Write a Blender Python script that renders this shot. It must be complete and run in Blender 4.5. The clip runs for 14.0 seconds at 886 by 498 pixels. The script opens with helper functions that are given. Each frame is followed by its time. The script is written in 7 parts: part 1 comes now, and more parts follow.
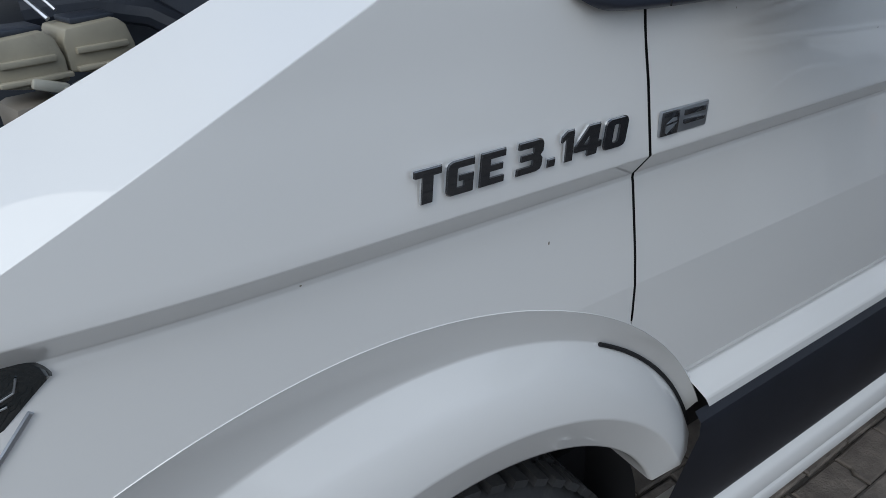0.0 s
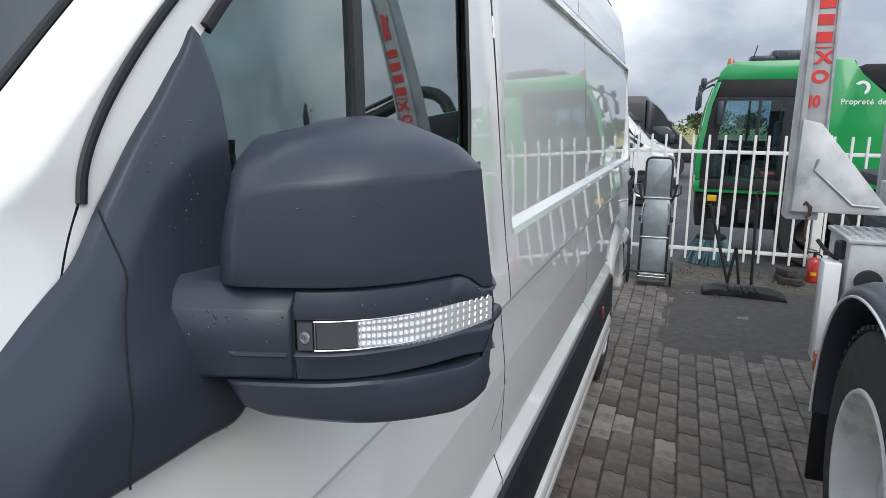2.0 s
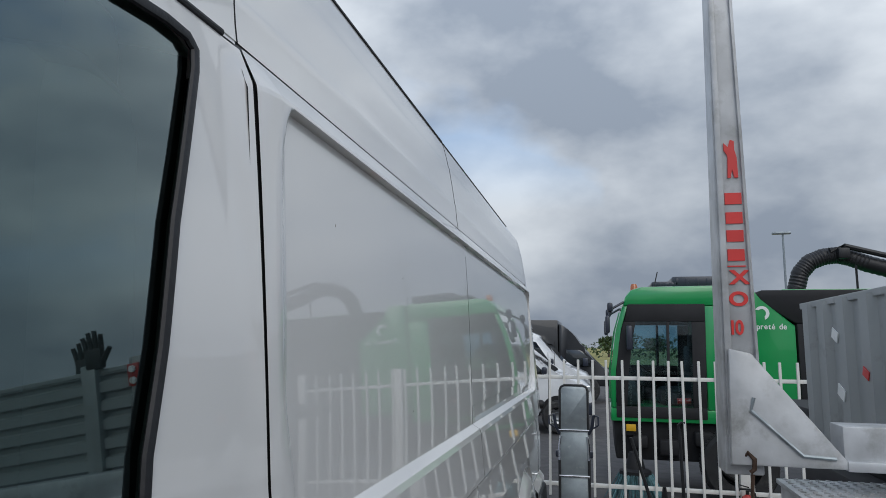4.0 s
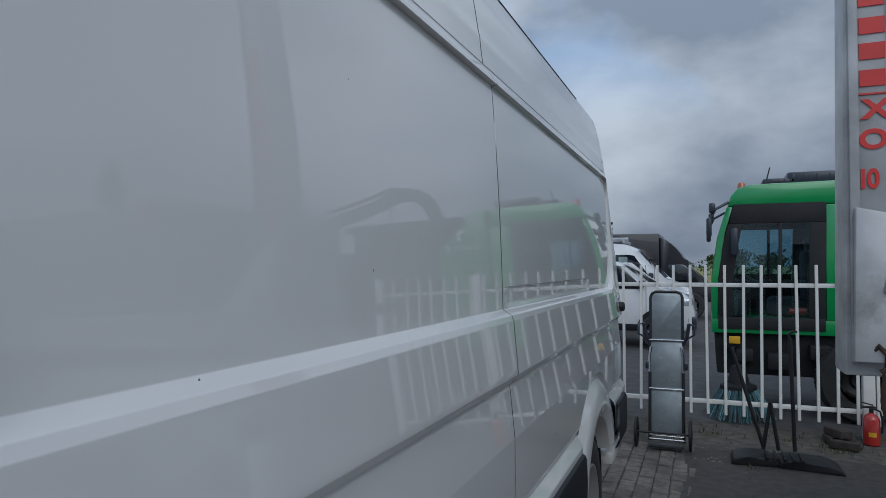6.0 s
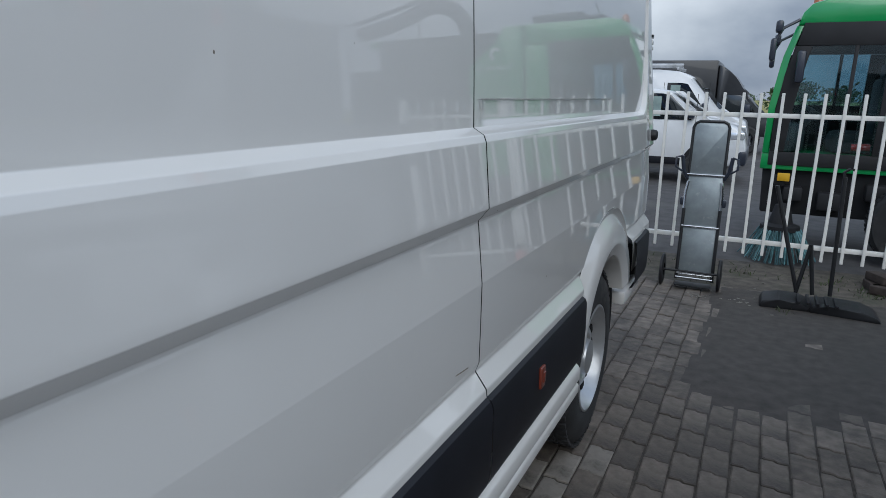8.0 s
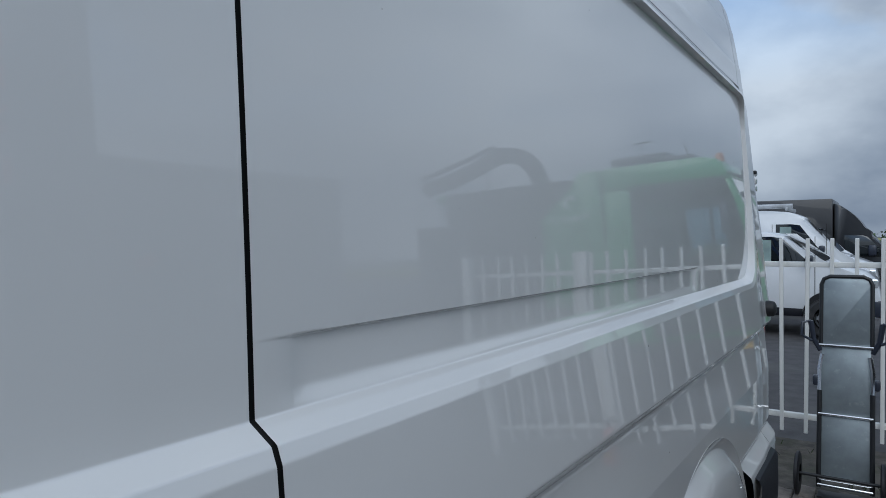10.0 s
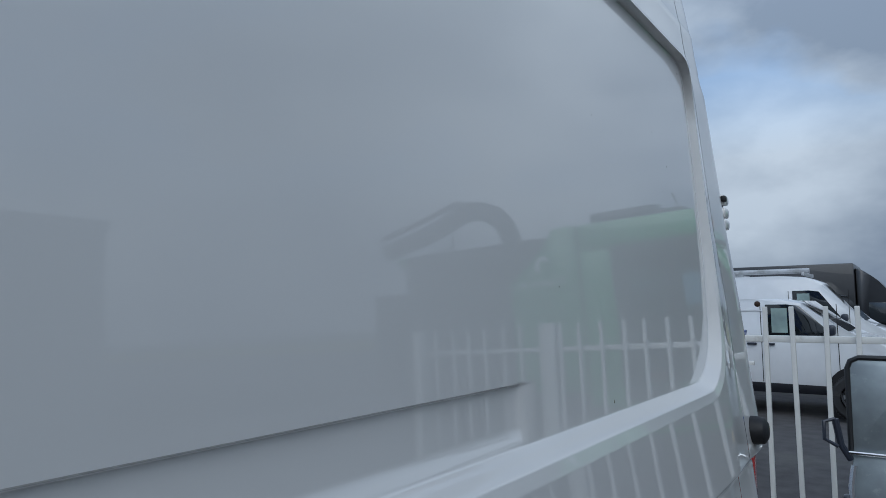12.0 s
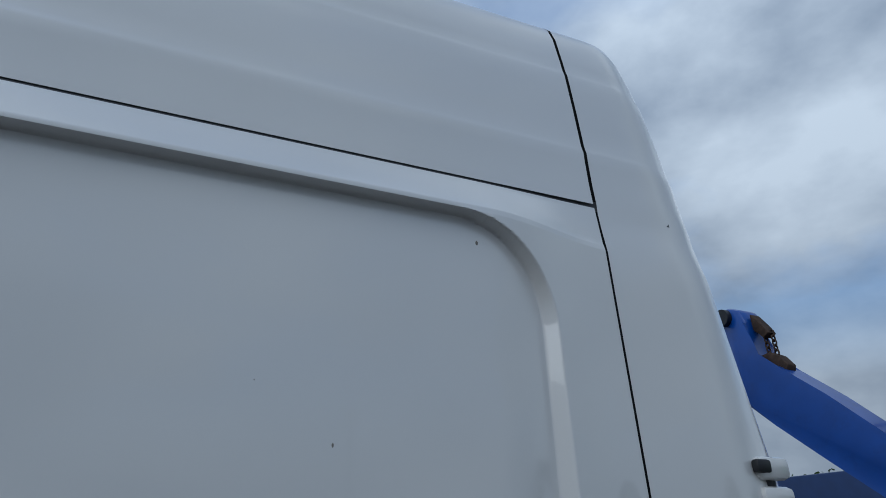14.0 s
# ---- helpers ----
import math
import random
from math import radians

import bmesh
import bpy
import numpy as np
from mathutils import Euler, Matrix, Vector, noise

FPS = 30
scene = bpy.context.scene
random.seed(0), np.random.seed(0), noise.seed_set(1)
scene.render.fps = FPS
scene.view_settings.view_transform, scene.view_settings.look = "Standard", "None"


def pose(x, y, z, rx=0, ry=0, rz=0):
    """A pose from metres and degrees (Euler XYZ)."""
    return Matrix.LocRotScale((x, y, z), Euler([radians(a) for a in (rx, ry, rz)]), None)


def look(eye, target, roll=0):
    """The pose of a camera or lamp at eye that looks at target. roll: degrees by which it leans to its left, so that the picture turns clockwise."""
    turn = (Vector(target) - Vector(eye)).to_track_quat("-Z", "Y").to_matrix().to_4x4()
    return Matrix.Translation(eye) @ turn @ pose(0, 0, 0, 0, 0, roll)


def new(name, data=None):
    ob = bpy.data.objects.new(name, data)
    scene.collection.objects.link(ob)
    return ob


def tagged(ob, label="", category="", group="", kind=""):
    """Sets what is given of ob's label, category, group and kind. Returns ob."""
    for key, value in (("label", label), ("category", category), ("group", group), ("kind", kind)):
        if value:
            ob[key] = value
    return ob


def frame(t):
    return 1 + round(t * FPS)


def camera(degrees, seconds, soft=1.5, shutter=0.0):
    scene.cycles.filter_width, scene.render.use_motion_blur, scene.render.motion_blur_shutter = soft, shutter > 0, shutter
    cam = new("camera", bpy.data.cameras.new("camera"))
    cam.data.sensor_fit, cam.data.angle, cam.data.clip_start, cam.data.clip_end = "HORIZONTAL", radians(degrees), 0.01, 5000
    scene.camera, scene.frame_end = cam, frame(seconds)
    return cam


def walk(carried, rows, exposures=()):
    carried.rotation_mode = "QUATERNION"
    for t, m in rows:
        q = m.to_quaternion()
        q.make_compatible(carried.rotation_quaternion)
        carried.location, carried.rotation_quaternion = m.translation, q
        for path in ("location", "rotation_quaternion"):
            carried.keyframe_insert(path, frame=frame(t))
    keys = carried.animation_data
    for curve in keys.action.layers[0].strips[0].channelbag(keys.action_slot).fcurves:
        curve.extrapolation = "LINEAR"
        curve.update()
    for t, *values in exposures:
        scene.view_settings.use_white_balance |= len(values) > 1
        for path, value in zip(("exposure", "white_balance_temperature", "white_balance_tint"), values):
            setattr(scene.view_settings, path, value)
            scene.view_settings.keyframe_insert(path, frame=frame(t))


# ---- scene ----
cam = camera(68.0, 14.0, soft=0.8)
PATH = [
    (0, (0.376, 0.891, 1.392), (-1.097, 1.837, 0.425), -1.6),
    (0.1, (0.372, 0.88, 1.394), (-1.036, 1.99, 0.507), -1.8),
    (0.2, (0.37, 0.88, 1.407), (-0.961, 2.113, 0.564), -1.7),
    (0.3, (0.371, 0.887, 1.418), (-0.884, 2.219, 0.61), -1.5),
    (0.6, (0.368, 0.924, 1.434), (-0.691, 2.438, 0.668), -0.8),
    (0.8, (0.365, 0.951, 1.438), (-0.6, 2.535, 0.689), -0.5),
    (1.2, (0.361, 0.998, 1.476), (-0.461, 2.665, 0.738), -0.5),
    (1.5, (0.351, 1.021, 1.501), (-0.388, 2.761, 0.847), 0.1),
    (2, (0.313, 1.079, 1.538), (-0.353, 2.926, 1.156), 0.6),
    (2.5, (0.252, 1.162, 1.567), (-0.273, 3.091, 1.516), 0.8),
    (3, (0.231, 1.292, 1.573), (-0.148, 3.244, 1.786), 0.7),
    (3.2, (0.249, 1.383, 1.572), (-0.111, 3.334, 1.823), 0.6),
    (5.3, (0.39, 2.045, 1.497), (-0.302, 3.898, 1.795), 0.4),
    (6, (0.417, 2.2, 1.426), (-0.328, 4.055, 1.478), -0.1),
    (6.5, (0.472, 2.252, 1.39), (-0.319, 4.077, 1.177), 0.4),
    (7, (0.478, 2.306, 1.369), (-0.317, 4.096, 0.965), 0.1),
    (7.2, (0.474, 2.339, 1.36), (-0.314, 4.118, 0.896), 0.4),
    (9.3, (0.429, 3.122, 1.449), (-0.617, 4.79, 1.096), -0.1),
    (9.5, (0.385, 3.217, 1.452), (-0.707, 4.876, 1.221), 0.0),
    (9.6, (0.382, 3.271, 1.452), (-0.726, 4.927, 1.285), -0.1),
    (10, (0.313, 3.477, 1.444), (-0.813, 5.129, 1.413), -0.4),
    (10.6, (0.272, 3.801, 1.433), (-0.866, 5.445, 1.447), -0.5),
    (11, (0.238, 4.013, 1.442), (-0.895, 5.66, 1.474), -0.7),
    (11.6, (0.187, 4.313, 1.464), (-0.957, 5.949, 1.597), -0.7),
    (12, (0.24, 4.513, 1.443), (-0.919, 6.133, 1.621), -0.6),
    (12.5, (0.318, 4.797, 1.449), (-0.874, 6.388, 1.664), -1.0),
    (12.8, (0.32, 4.931, 1.463), (-0.933, 6.473, 1.691), -1.3),
    (13.2, (0.309, 5.138, 1.547), (-1.012, 6.568, 1.886), -1.9),
    (13.5, (0.347, 5.259, 1.558), (-1.178, 6.482, 2.108), -0.6),
    (14, (0.424, 5.447, 1.595), (-1.258, 6.137, 2.422), 0.1),
]
walk(cam, [(t, look(eye, target, roll)) for t, eye, target, roll in PATH],
     [(0, 0.68, 6000, 6), (0.8, 0.72, 6130, 7), (1.5, 1.26, 6330, 8), (2.2, 1.28, 6500, 8), (3.2, 0.86, 6480, 8), (5.3, 0.16, 5850, 6), (6.0, 0.14, 5830, 6), (7.0, 0.52, 6050, 6), (9.5, 0.68, 5800, 6), (10.0, 0.36, 5730, 5), (11.0, 0.26, 5600, 4), (13.0, 0.28, 5660, 5), (14.0, 0.0, 5560, 4)])

# ---- world, sun, exposure ----
world = bpy.data.worlds.new("overcast_sky")
scene.world = world
world.use_nodes = True
wn, wl = world.node_tree.nodes, world.node_tree.links
wn.clear()
w_out, w_bg = wn.new("ShaderNodeOutputWorld"), wn.new("ShaderNodeBackground")
w_sky = wn.new("ShaderNodeTexSky")
w_sky.sky_type, w_sky.sun_disc = "NISHITA", False
w_sky.sun_elevation, w_sky.sun_rotation = radians(41), radians(155)
w_tc, w_map = wn.new("ShaderNodeTexCoord"), wn.new("ShaderNodeMapping")
w_map.inputs["Scale"].default_value = (1.0, 1.0, 1.7)
w_map.inputs["Location"].default_value = (-5.58, -1.96, -7.21)
w_n1, w_n2 = wn.new("ShaderNodeTexNoise"), wn.new("ShaderNodeTexNoise")
for node, sc, det in ((w_n1, 1.5, 6.0), (w_n2, 2.6, 6.0)):
    node.inputs["Scale"].default_value, node.inputs["Detail"].default_value = sc, det
    node.inputs["Roughness"].default_value = 0.52
    wl.new(w_map.outputs["Vector"], node.inputs["Vector"])
wl.new(w_tc.outputs["Generated"], w_map.inputs["Vector"])
w_ramp = wn.new("ShaderNodeValToRGB")       # shades inside the cloud cover
cr = w_ramp.color_ramp
cr.elements[0].position, cr.elements[0].color = 0.37, (0.33, 0.375, 0.455, 1)
cr.elements[1].position, cr.elements[1].color = 0.64, (0.80, 0.83, 0.88, 1)
wl.new(w_n2.outputs["Fac"], w_ramp.inputs["Fac"])
w_cover = wn.new("ShaderNodeValToRGB")      # where the blue shows through
w_cover.color_ramp.elements[0].position, w_cover.color_ramp.elements[0].color = 0.40, (0.45, 0.45, 0.45, 1)
w_cover.color_ramp.elements[1].position, w_cover.color_ramp.elements[1].color = 0.52, (1, 1, 1, 1)
wl.new(w_n1.outputs["Fac"], w_cover.inputs["Fac"])
w_scale = wn.new("ShaderNodeVectorMath")
w_scale.operation = "SCALE"
w_scale.inputs["Scale"].default_value = 0.21
wl.new(w_sky.outputs["Color"], w_scale.inputs[0])
w_mix = wn.new("ShaderNodeMix")
w_mix.data_type = "RGBA"
wl.new(w_scale.outputs["Vector"], w_mix.inputs["A"])
wl.new(w_ramp.outputs["Color"], w_mix.inputs["B"])
w_sep, w_hi, w_low, w_max = wn.new("ShaderNodeSeparateXYZ"), wn.new("ShaderNodeMapRange"), wn.new("ShaderNodeMapRange"), wn.new("ShaderNodeMath")
wl.new(w_tc.outputs["Generated"], w_sep.inputs[0])
wl.new(w_sep.outputs["Z"], w_hi.inputs["Value"])      # an overcast sky brightens from the horizon upwards
w_hi.inputs["From Min"].default_value, w_hi.inputs["From Max"].default_value = 0.0, 0.7
w_hi.inputs["To Min"].default_value, w_hi.inputs["To Max"].default_value = 0.56, 0.98
wl.new(w_sep.outputs["Z"], w_low.inputs["Value"])     # and is closed near the horizon
w_low.inputs["From Min"].default_value, w_low.inputs["From Max"].default_value = 0.20, 0.46
w_low.inputs["To Min"].default_value, w_low.inputs["To Max"].default_value = 1.0, 0.0
w_max.operation = "MAXIMUM"
wl.new(w_cover.outputs["Color"], w_max.inputs[0])
wl.new(w_low.outputs["Result"], w_max.inputs[1])
wl.new(w_max.outputs[0], w_mix.inputs["Factor"])
w_up = wn.new("ShaderNodeVectorMath")
w_up.operation = "SCALE"
wl.new(w_mix.outputs["Result"], w_up.inputs[0])
wl.new(w_hi.outputs["Result"], w_up.inputs["Scale"])
wl.new(w_up.outputs["Vector"], w_bg.inputs["Color"])
w_bg.inputs["Strength"].default_value = 0.90
wl.new(w_bg.outputs["Background"], w_out.inputs["Surface"])

sun = new("sun", bpy.data.lights.new("sun", "SUN"))
sun.data.energy, sun.data.angle, sun.data.color = 0.6, radians(48), (1.0, 0.95, 0.88)
sun.matrix_world = look((4.5, -9.5, 9), (0, 0, 0))

# ---- materials ----
def material(name, color, rough=0.5, metal=0.0, coat=0.0, var=0.12, scale=6.0, bump=0.0, bscale=60.0, dirt=None, dscale=2.0, damount=0.5, trans=0.0, emit=0.0, per=0.0, spec=0.5):
    """Principled surface with two scales of variation, fine relief and dirt that has a shape of its own."""
    m = bpy.data.materials.new(name)
    m.use_nodes = True
    n, l = m.node_tree.nodes, m.node_tree.links
    b = n["Principled BSDF"]
    b.inputs["Roughness"].default_value, b.inputs["Metallic"].default_value = rough, metal
    b.inputs["Coat Weight"].default_value, b.inputs["Coat Roughness"].default_value = coat, 0.02
    b.inputs["Transmission Weight"].default_value = trans
    b.inputs["Specular IOR Level"].default_value = spec
    tc = n.new("ShaderNodeTexCoord")
    base = None
    c = tuple(color) + (1.0,)
    if var > 0 or per > 0:
        nz = n.new("ShaderNodeTexNoise")
        nz.inputs["Scale"].default_value, nz.inputs["Detail"].default_value = scale, 6.0
        l.new(tc.outputs["Object"], nz.inputs["Vector"])
        hs = n.new("ShaderNodeHueSaturation")
        hs.inputs["Color"].default_value = c
        mr = n.new("ShaderNodeMapRange")
        mr.inputs["To Min"].default_value, mr.inputs["To Max"].default_value = 1 - var, 1 + var
        mr.inputs["From Min"].default_value, mr.inputs["From Max"].default_value = 0.3, 0.7
        l.new(nz.outputs["Fac"], mr.inputs["Value"])
        val = mr.outputs["Result"]
        if per > 0:
            oi = n.new("ShaderNodeObjectInfo")
            gi = n.new("ShaderNodeNewGeometry")
            ad = n.new("ShaderNodeMath")
            ad.operation = "ADD"
            l.new(oi.outputs["Random"], ad.inputs[0])
            l.new(gi.outputs["Random Per Island"], ad.inputs[1])
            fr = n.new("ShaderNodeMath")
            fr.operation = "FRACT"
            l.new(ad.outputs[0], fr.inputs[0])
            m2 = n.new("ShaderNodeMapRange")
            m2.inputs["To Min"].default_value, m2.inputs["To Max"].default_value = 1 - per, 1 + per
            l.new(fr.outputs[0], m2.inputs["Value"])
            mu = n.new("ShaderNodeMath")
            mu.operation = "MULTIPLY"
            l.new(val, mu.inputs[0])
            l.new(m2.outputs["Result"], mu.inputs[1])
            val = mu.outputs[0]
        l.new(val, hs.inputs["Value"])
        base = hs.outputs["Color"]
    if dirt:
        dz = n.new("ShaderNodeTexNoise")
        dz.inputs["Scale"].default_value, dz.inputs["Detail"].default_value, dz.inputs["Roughness"].default_value = dscale, 9.0, 0.65
        l.new(tc.outputs["Object"], dz.inputs["Vector"])
        rp = n.new("ShaderNodeMapRange")
        rp.inputs["From Min"].default_value, rp.inputs["From Max"].default_value = 0.62 - 0.25 * damount, 0.72 - 0.1 * damount
        rp.inputs["To Max"].default_value = min(1.0, 0.4 + damount)
        l.new(dz.outputs["Fac"], rp.inputs["Value"])
        mx = n.new("ShaderNodeMix")
        mx.data_type = "RGBA"
        l.new(rp.outputs["Result"], mx.inputs["Factor"])
        if base:
            l.new(base, mx.inputs["A"])
        else:
            mx.inputs["A"].default_value = c
        mx.inputs["B"].default_value = tuple(dirt) + (1.0,)
        base = mx.outputs["Result"]
    if base:
        l.new(base, b.inputs["Base Color"])
    else:
        b.inputs["Base Color"].default_value = c
    if bump > 0:
        bz, bp = n.new("ShaderNodeTexNoise"), n.new("ShaderNodeBump")
        bz.inputs["Scale"].default_value, bz.inputs["Detail"].default_value = bscale, 4.0
        bp.inputs["Strength"].default_value, bp.inputs["Distance"].default_value = bump, 0.004
        l.new(tc.outputs["Object"], bz.inputs["Vector"])
        l.new(bz.outputs["Fac"], bp.inputs["Height"])
        l.new(bp.outputs["Normal"], b.inputs["Normal"])
    if emit > 0:
        b.inputs["Emission Color"].default_value, b.inputs["Emission Strength"].default_value = c, emit
    return m


PAINT = material("white_van_paint", (0.75, 0.737, 0.71), 0.32, coat=1.0, var=0.012, scale=2.0, bump=0.003, bscale=220)
PAINT.node_tree.nodes["Principled BSDF"].inputs["Coat IOR"].default_value = 1.60
PAINT_FAR = material("white_car_paint", (0.74, 0.75, 0.76), 0.3, coat=0.8, var=0.03)
BLACK_PLASTIC = material("grained_black_plastic", (0.033, 0.039, 0.056), 0.32, var=0.10, scale=5, bump=0.035, bscale=700)
TRIM = material("matt_black_trim", (0.010, 0.011, 0.016), 0.5, var=0.15, scale=9, bump=0.05, bscale=500, spec=0.3)
RUBBER = material("black_rubber", (0.010, 0.010, 0.012), 0.55, var=0.3, scale=10, bump=0.2, bscale=120)
TYRE = material("tyre_rubber", (0.03, 0.03, 0.031), 0.8, var=0.3, scale=8, bump=0.25, bscale=90, dirt=(0.09, 0.085, 0.08), dscale=5, damount=0.3)
GAP = material("shadow_gap_seal", (0.006, 0.006, 0.007), 0.8, var=0.0)
GROOVE = material("grey_groove_half_shade", (0.085, 0.088, 0.094), 0.6, var=0.1)
DARK = material("dark_underside", (0.012, 0.012, 0.014), 0.7, var=0.3)
GLASS = material("tinted_window_glass", (0.30, 0.38, 0.38), 0.0, var=0.0, trans=1.0, spec=1.0, coat=1.0)
GLASS.node_tree.nodes["Principled BSDF"].inputs["IOR"].default_value = 2.0
GLASS.node_tree.nodes["Principled BSDF"].inputs["Specular Tint"].default_value = (0.70, 0.98, 1.0, 1)
GLASS.node_tree.nodes["Principled BSDF"].inputs["Coat Tint"].default_value = (0.8, 1.0, 1.0, 1)
CAB_GLASS = material("blue_cab_glass", (0.42, 0.60, 0.66), 0.0, var=0.0, trans=1.0)
SCREEN = material("windscreen_glass", (0.02, 0.028, 0.036), 0.02, var=0.0, coat=1.0)
CAR_GLASS = material("dark_car_glass", (0.012, 0.016, 0.018), 0.03, var=0.0, coat=1.0)
CABIN = material("dark_cabin_trim", (0.05, 0.052, 0.056), 0.7, var=0.2)
LENS = material("clear_lens", (0.82, 0.84, 0.86), 0.12, var=0.05, scale=40, coat=1.0, metal=0.55)
LENS_DARK = material("smoked_lens", (0.06, 0.065, 0.075), 0.15, var=0.1, coat=1.0)
AMBER = material("amber_lens", (0.45, 0.11, 0.015), 0.2, var=0.1, coat=1.0)
RED_LENS = material("red_lens", (0.45, 0.02, 0.02), 0.2, var=0.1, coat=1.0)
MARKER_RED = material("dull_red_marker", (0.16, 0.028, 0.014), 0.3, var=0.1, coat=0.6)
CHROME = material("chrome", (0.75, 0.76, 0.78), 0.12, 1.0, var=0.02)
SILVER = material("silver_badge_face", (0.42, 0.44, 0.47), 0.3, 0.8, var=0.05)
LETTER = material("dark_chrome_letter", (0.05, 0.052, 0.058), 0.18, 0.6, var=0.05, coat=1.0)
STEEL_RIM = material("silver_wheel", (0.55, 0.56, 0.57), 0.35, 0.7, var=0.1, scale=12)
BEIGE = material("aged_beige_plastic", (0.40, 0.36, 0.27), 0.5, var=0.2, scale=15, dirt=(0.16, 0.14, 0.11), dscale=9, damount=0.3)
LEVER = material("pale_lever_plastic", (0.50, 0.48, 0.40), 0.45, var=0.15, scale=20)
SOCKET = material("grey_brown_socket", (0.20, 0.175, 0.14), 0.55, var=0.2, scale=15)
HOSE = material("dark_blue_grey_hose", (0.030, 0.036, 0.050), 0.5, var=0.2, scale=20, bump=0.1, bscale=200)
ENGINE = material("engine_bay_black", (0.02, 0.025, 0.035), 0.55, var=0.3, bump=0.1)
FENCE = material("cream_white_fence_paint", (0.78, 0.77, 0.73), 0.4, var=0.05, scale=8, dirt=(0.45, 0.42, 0.36), dscale=11, damount=0.12, bump=0.05, bscale=80)
GREEN = material("green_vehicle_paint", (0.012, 0.30, 0.075), 0.3, coat=0.8, var=0.06, scale=3)
ALU = material("worn_aluminium", (0.50, 0.51, 0.52), 0.42, 0.25, var=0.2, scale=9, dirt=(0.30, 0.30, 0.29), dscale=7, damount=0.45, bump=0.08, bscale=60)
ALU_PAINT = material("grey_truck_panel", (0.34, 0.36, 0.36), 0.45, 0.15, var=0.08, scale=3, dirt=(0.22, 0.22, 0.21), dscale=6, damount=0.25, bump=0.05)
RED = material("red_sticker", (0.62, 0.035, 0.03), 0.4, var=0.1)
RED_PAINT = material("red_extinguisher_paint", (0.42, 0.025, 0.018), 0.3, coat=0.6, var=0.1)
WHITE_STICKER = material("white_sticker", (0.8, 0.82, 0.8), 0.4, var=0.05)
GALV = material("galvanised_steel", (0.30, 0.34, 0.36), 0.45, 0.6, var=0.12, scale=14, dirt=(0.5, 0.53, 0.54), dscale=22, damount=0.1, bump=0.03, bscale=150)
RIM_DIRTY = material("dirty_pale_rim_paint", (0.68, 0.67, 0.65), 0.5, var=0.15, scale=6, dirt=(0.20, 0.19, 0.18), dscale=5, damount=0.35)
WEED = material("weed_leaf", (0.055, 0.075, 0.028), 0.6, var=0.3, scale=20, per=0.4)
CRUMB = material("pale_crumbs", (0.22, 0.205, 0.18), 0.8, var=0.25, scale=30, per=0.3)
BRICK = material("dark_brown_brick", (0.05, 0.038, 0.032), 0.85, var=0.3, scale=20, bump=0.3, bscale=90)
BLACK_STEEL = material("black_painted_steel", (0.02, 0.021, 0.023), 0.45, 0.2, var=0.2, bump=0.05)
BLUE = material("scratched_blue_paint", (0.008, 0.065, 0.33), 0.38, coat=0.3, var=0.12, scale=5, dirt=(0.006, 0.05, 0.25), dscale=6, damount=0.3)
BLUE_WORN = material("blue_paint_scratched_to_metal", (0.008, 0.060, 0.30), 0.42, var=0.12, scale=5, bump=0.1, bscale=60)


def scratch(mat, cream=(0.50, 0.45, 0.34), rust=(0.16, 0.075, 0.03)):
    """Lays thin crossing scratches and bare, partly rusty patches over a painted material."""
    n, l = mat.node_tree.nodes, mat.node_tree.links
    bsdf = next(q for q in n if q.type == "BSDF_PRINCIPLED")
    tc = n.new("ShaderNodeTexCoord")

    def band(scale, distort, low, high, seed, turn):
        m, t, r = n.new("ShaderNodeMapping"), n.new("ShaderNodeTexNoise"), n.new("ShaderNodeMapRange")
        m.inputs["Location"].default_value, m.inputs["Rotation"].default_value = (seed, seed * 0.7, seed * 0.3), (0.0, turn, 0.0)
        m.inputs["Scale"].default_value = (1.0, 1.0, 3.2)
        t.inputs["Scale"].default_value, t.inputs["Detail"].default_value, t.inputs["Distortion"].default_value = scale, 5.0, distort
        l.new(tc.outputs["Object"], m.inputs["Vector"])
        l.new(m.outputs["Vector"], t.inputs["Vector"])
        r.inputs["From Min"].default_value, r.inputs["From Max"].default_value = low, high
        src = t.outputs["Fac"]
        if high < low:
            a, b = n.new("ShaderNodeMath"), n.new("ShaderNodeMath")
            a.operation, b.operation = "SUBTRACT", "ABSOLUTE"
            a.inputs[1].default_value = 0.5
            l.new(src, a.inputs[0])
            l.new(a.outputs[0], b.inputs[0])
            src = b.outputs[0]
        l.new(src, r.inputs["Value"])
        return r.outputs["Result"]

    marks = [band(5.0, 1.2, 0.010, 0.004, 1.0, 0.7), band(8.0, 0.8, 0.008, 0.003, 4.0, -0.5), band(4.0, 0.6, 0.57, 0.60, 7.0, 0.75)]
    out = marks[0]
    for m in marks[1:]:
        top = n.new("ShaderNodeMath")
        top.operation = "MAXIMUM"
        l.new(out, top.inputs[0])
        l.new(m, top.inputs[1])
        out = top.outputs[0]
    bare, mix = n.new("ShaderNodeMix"), n.new("ShaderNodeMix")
    bare.data_type = mix.data_type = "RGBA"
    l.new(band(7.0, 0.3, 0.48, 0.62, 2.2, 0.2), bare.inputs["Factor"])
    bare.inputs["A"].default_value, bare.inputs["B"].default_value = cream + (1,), rust + (1,)
    old = bsdf.inputs["Base Color"].links[0].from_socket
    l.new(old, mix.inputs["A"])
    l.new(bare.outputs["Result"], mix.inputs["B"])
    l.new(out, mix.inputs["Factor"])
    l.new(mix.outputs["Result"], bsdf.inputs["Base Color"])


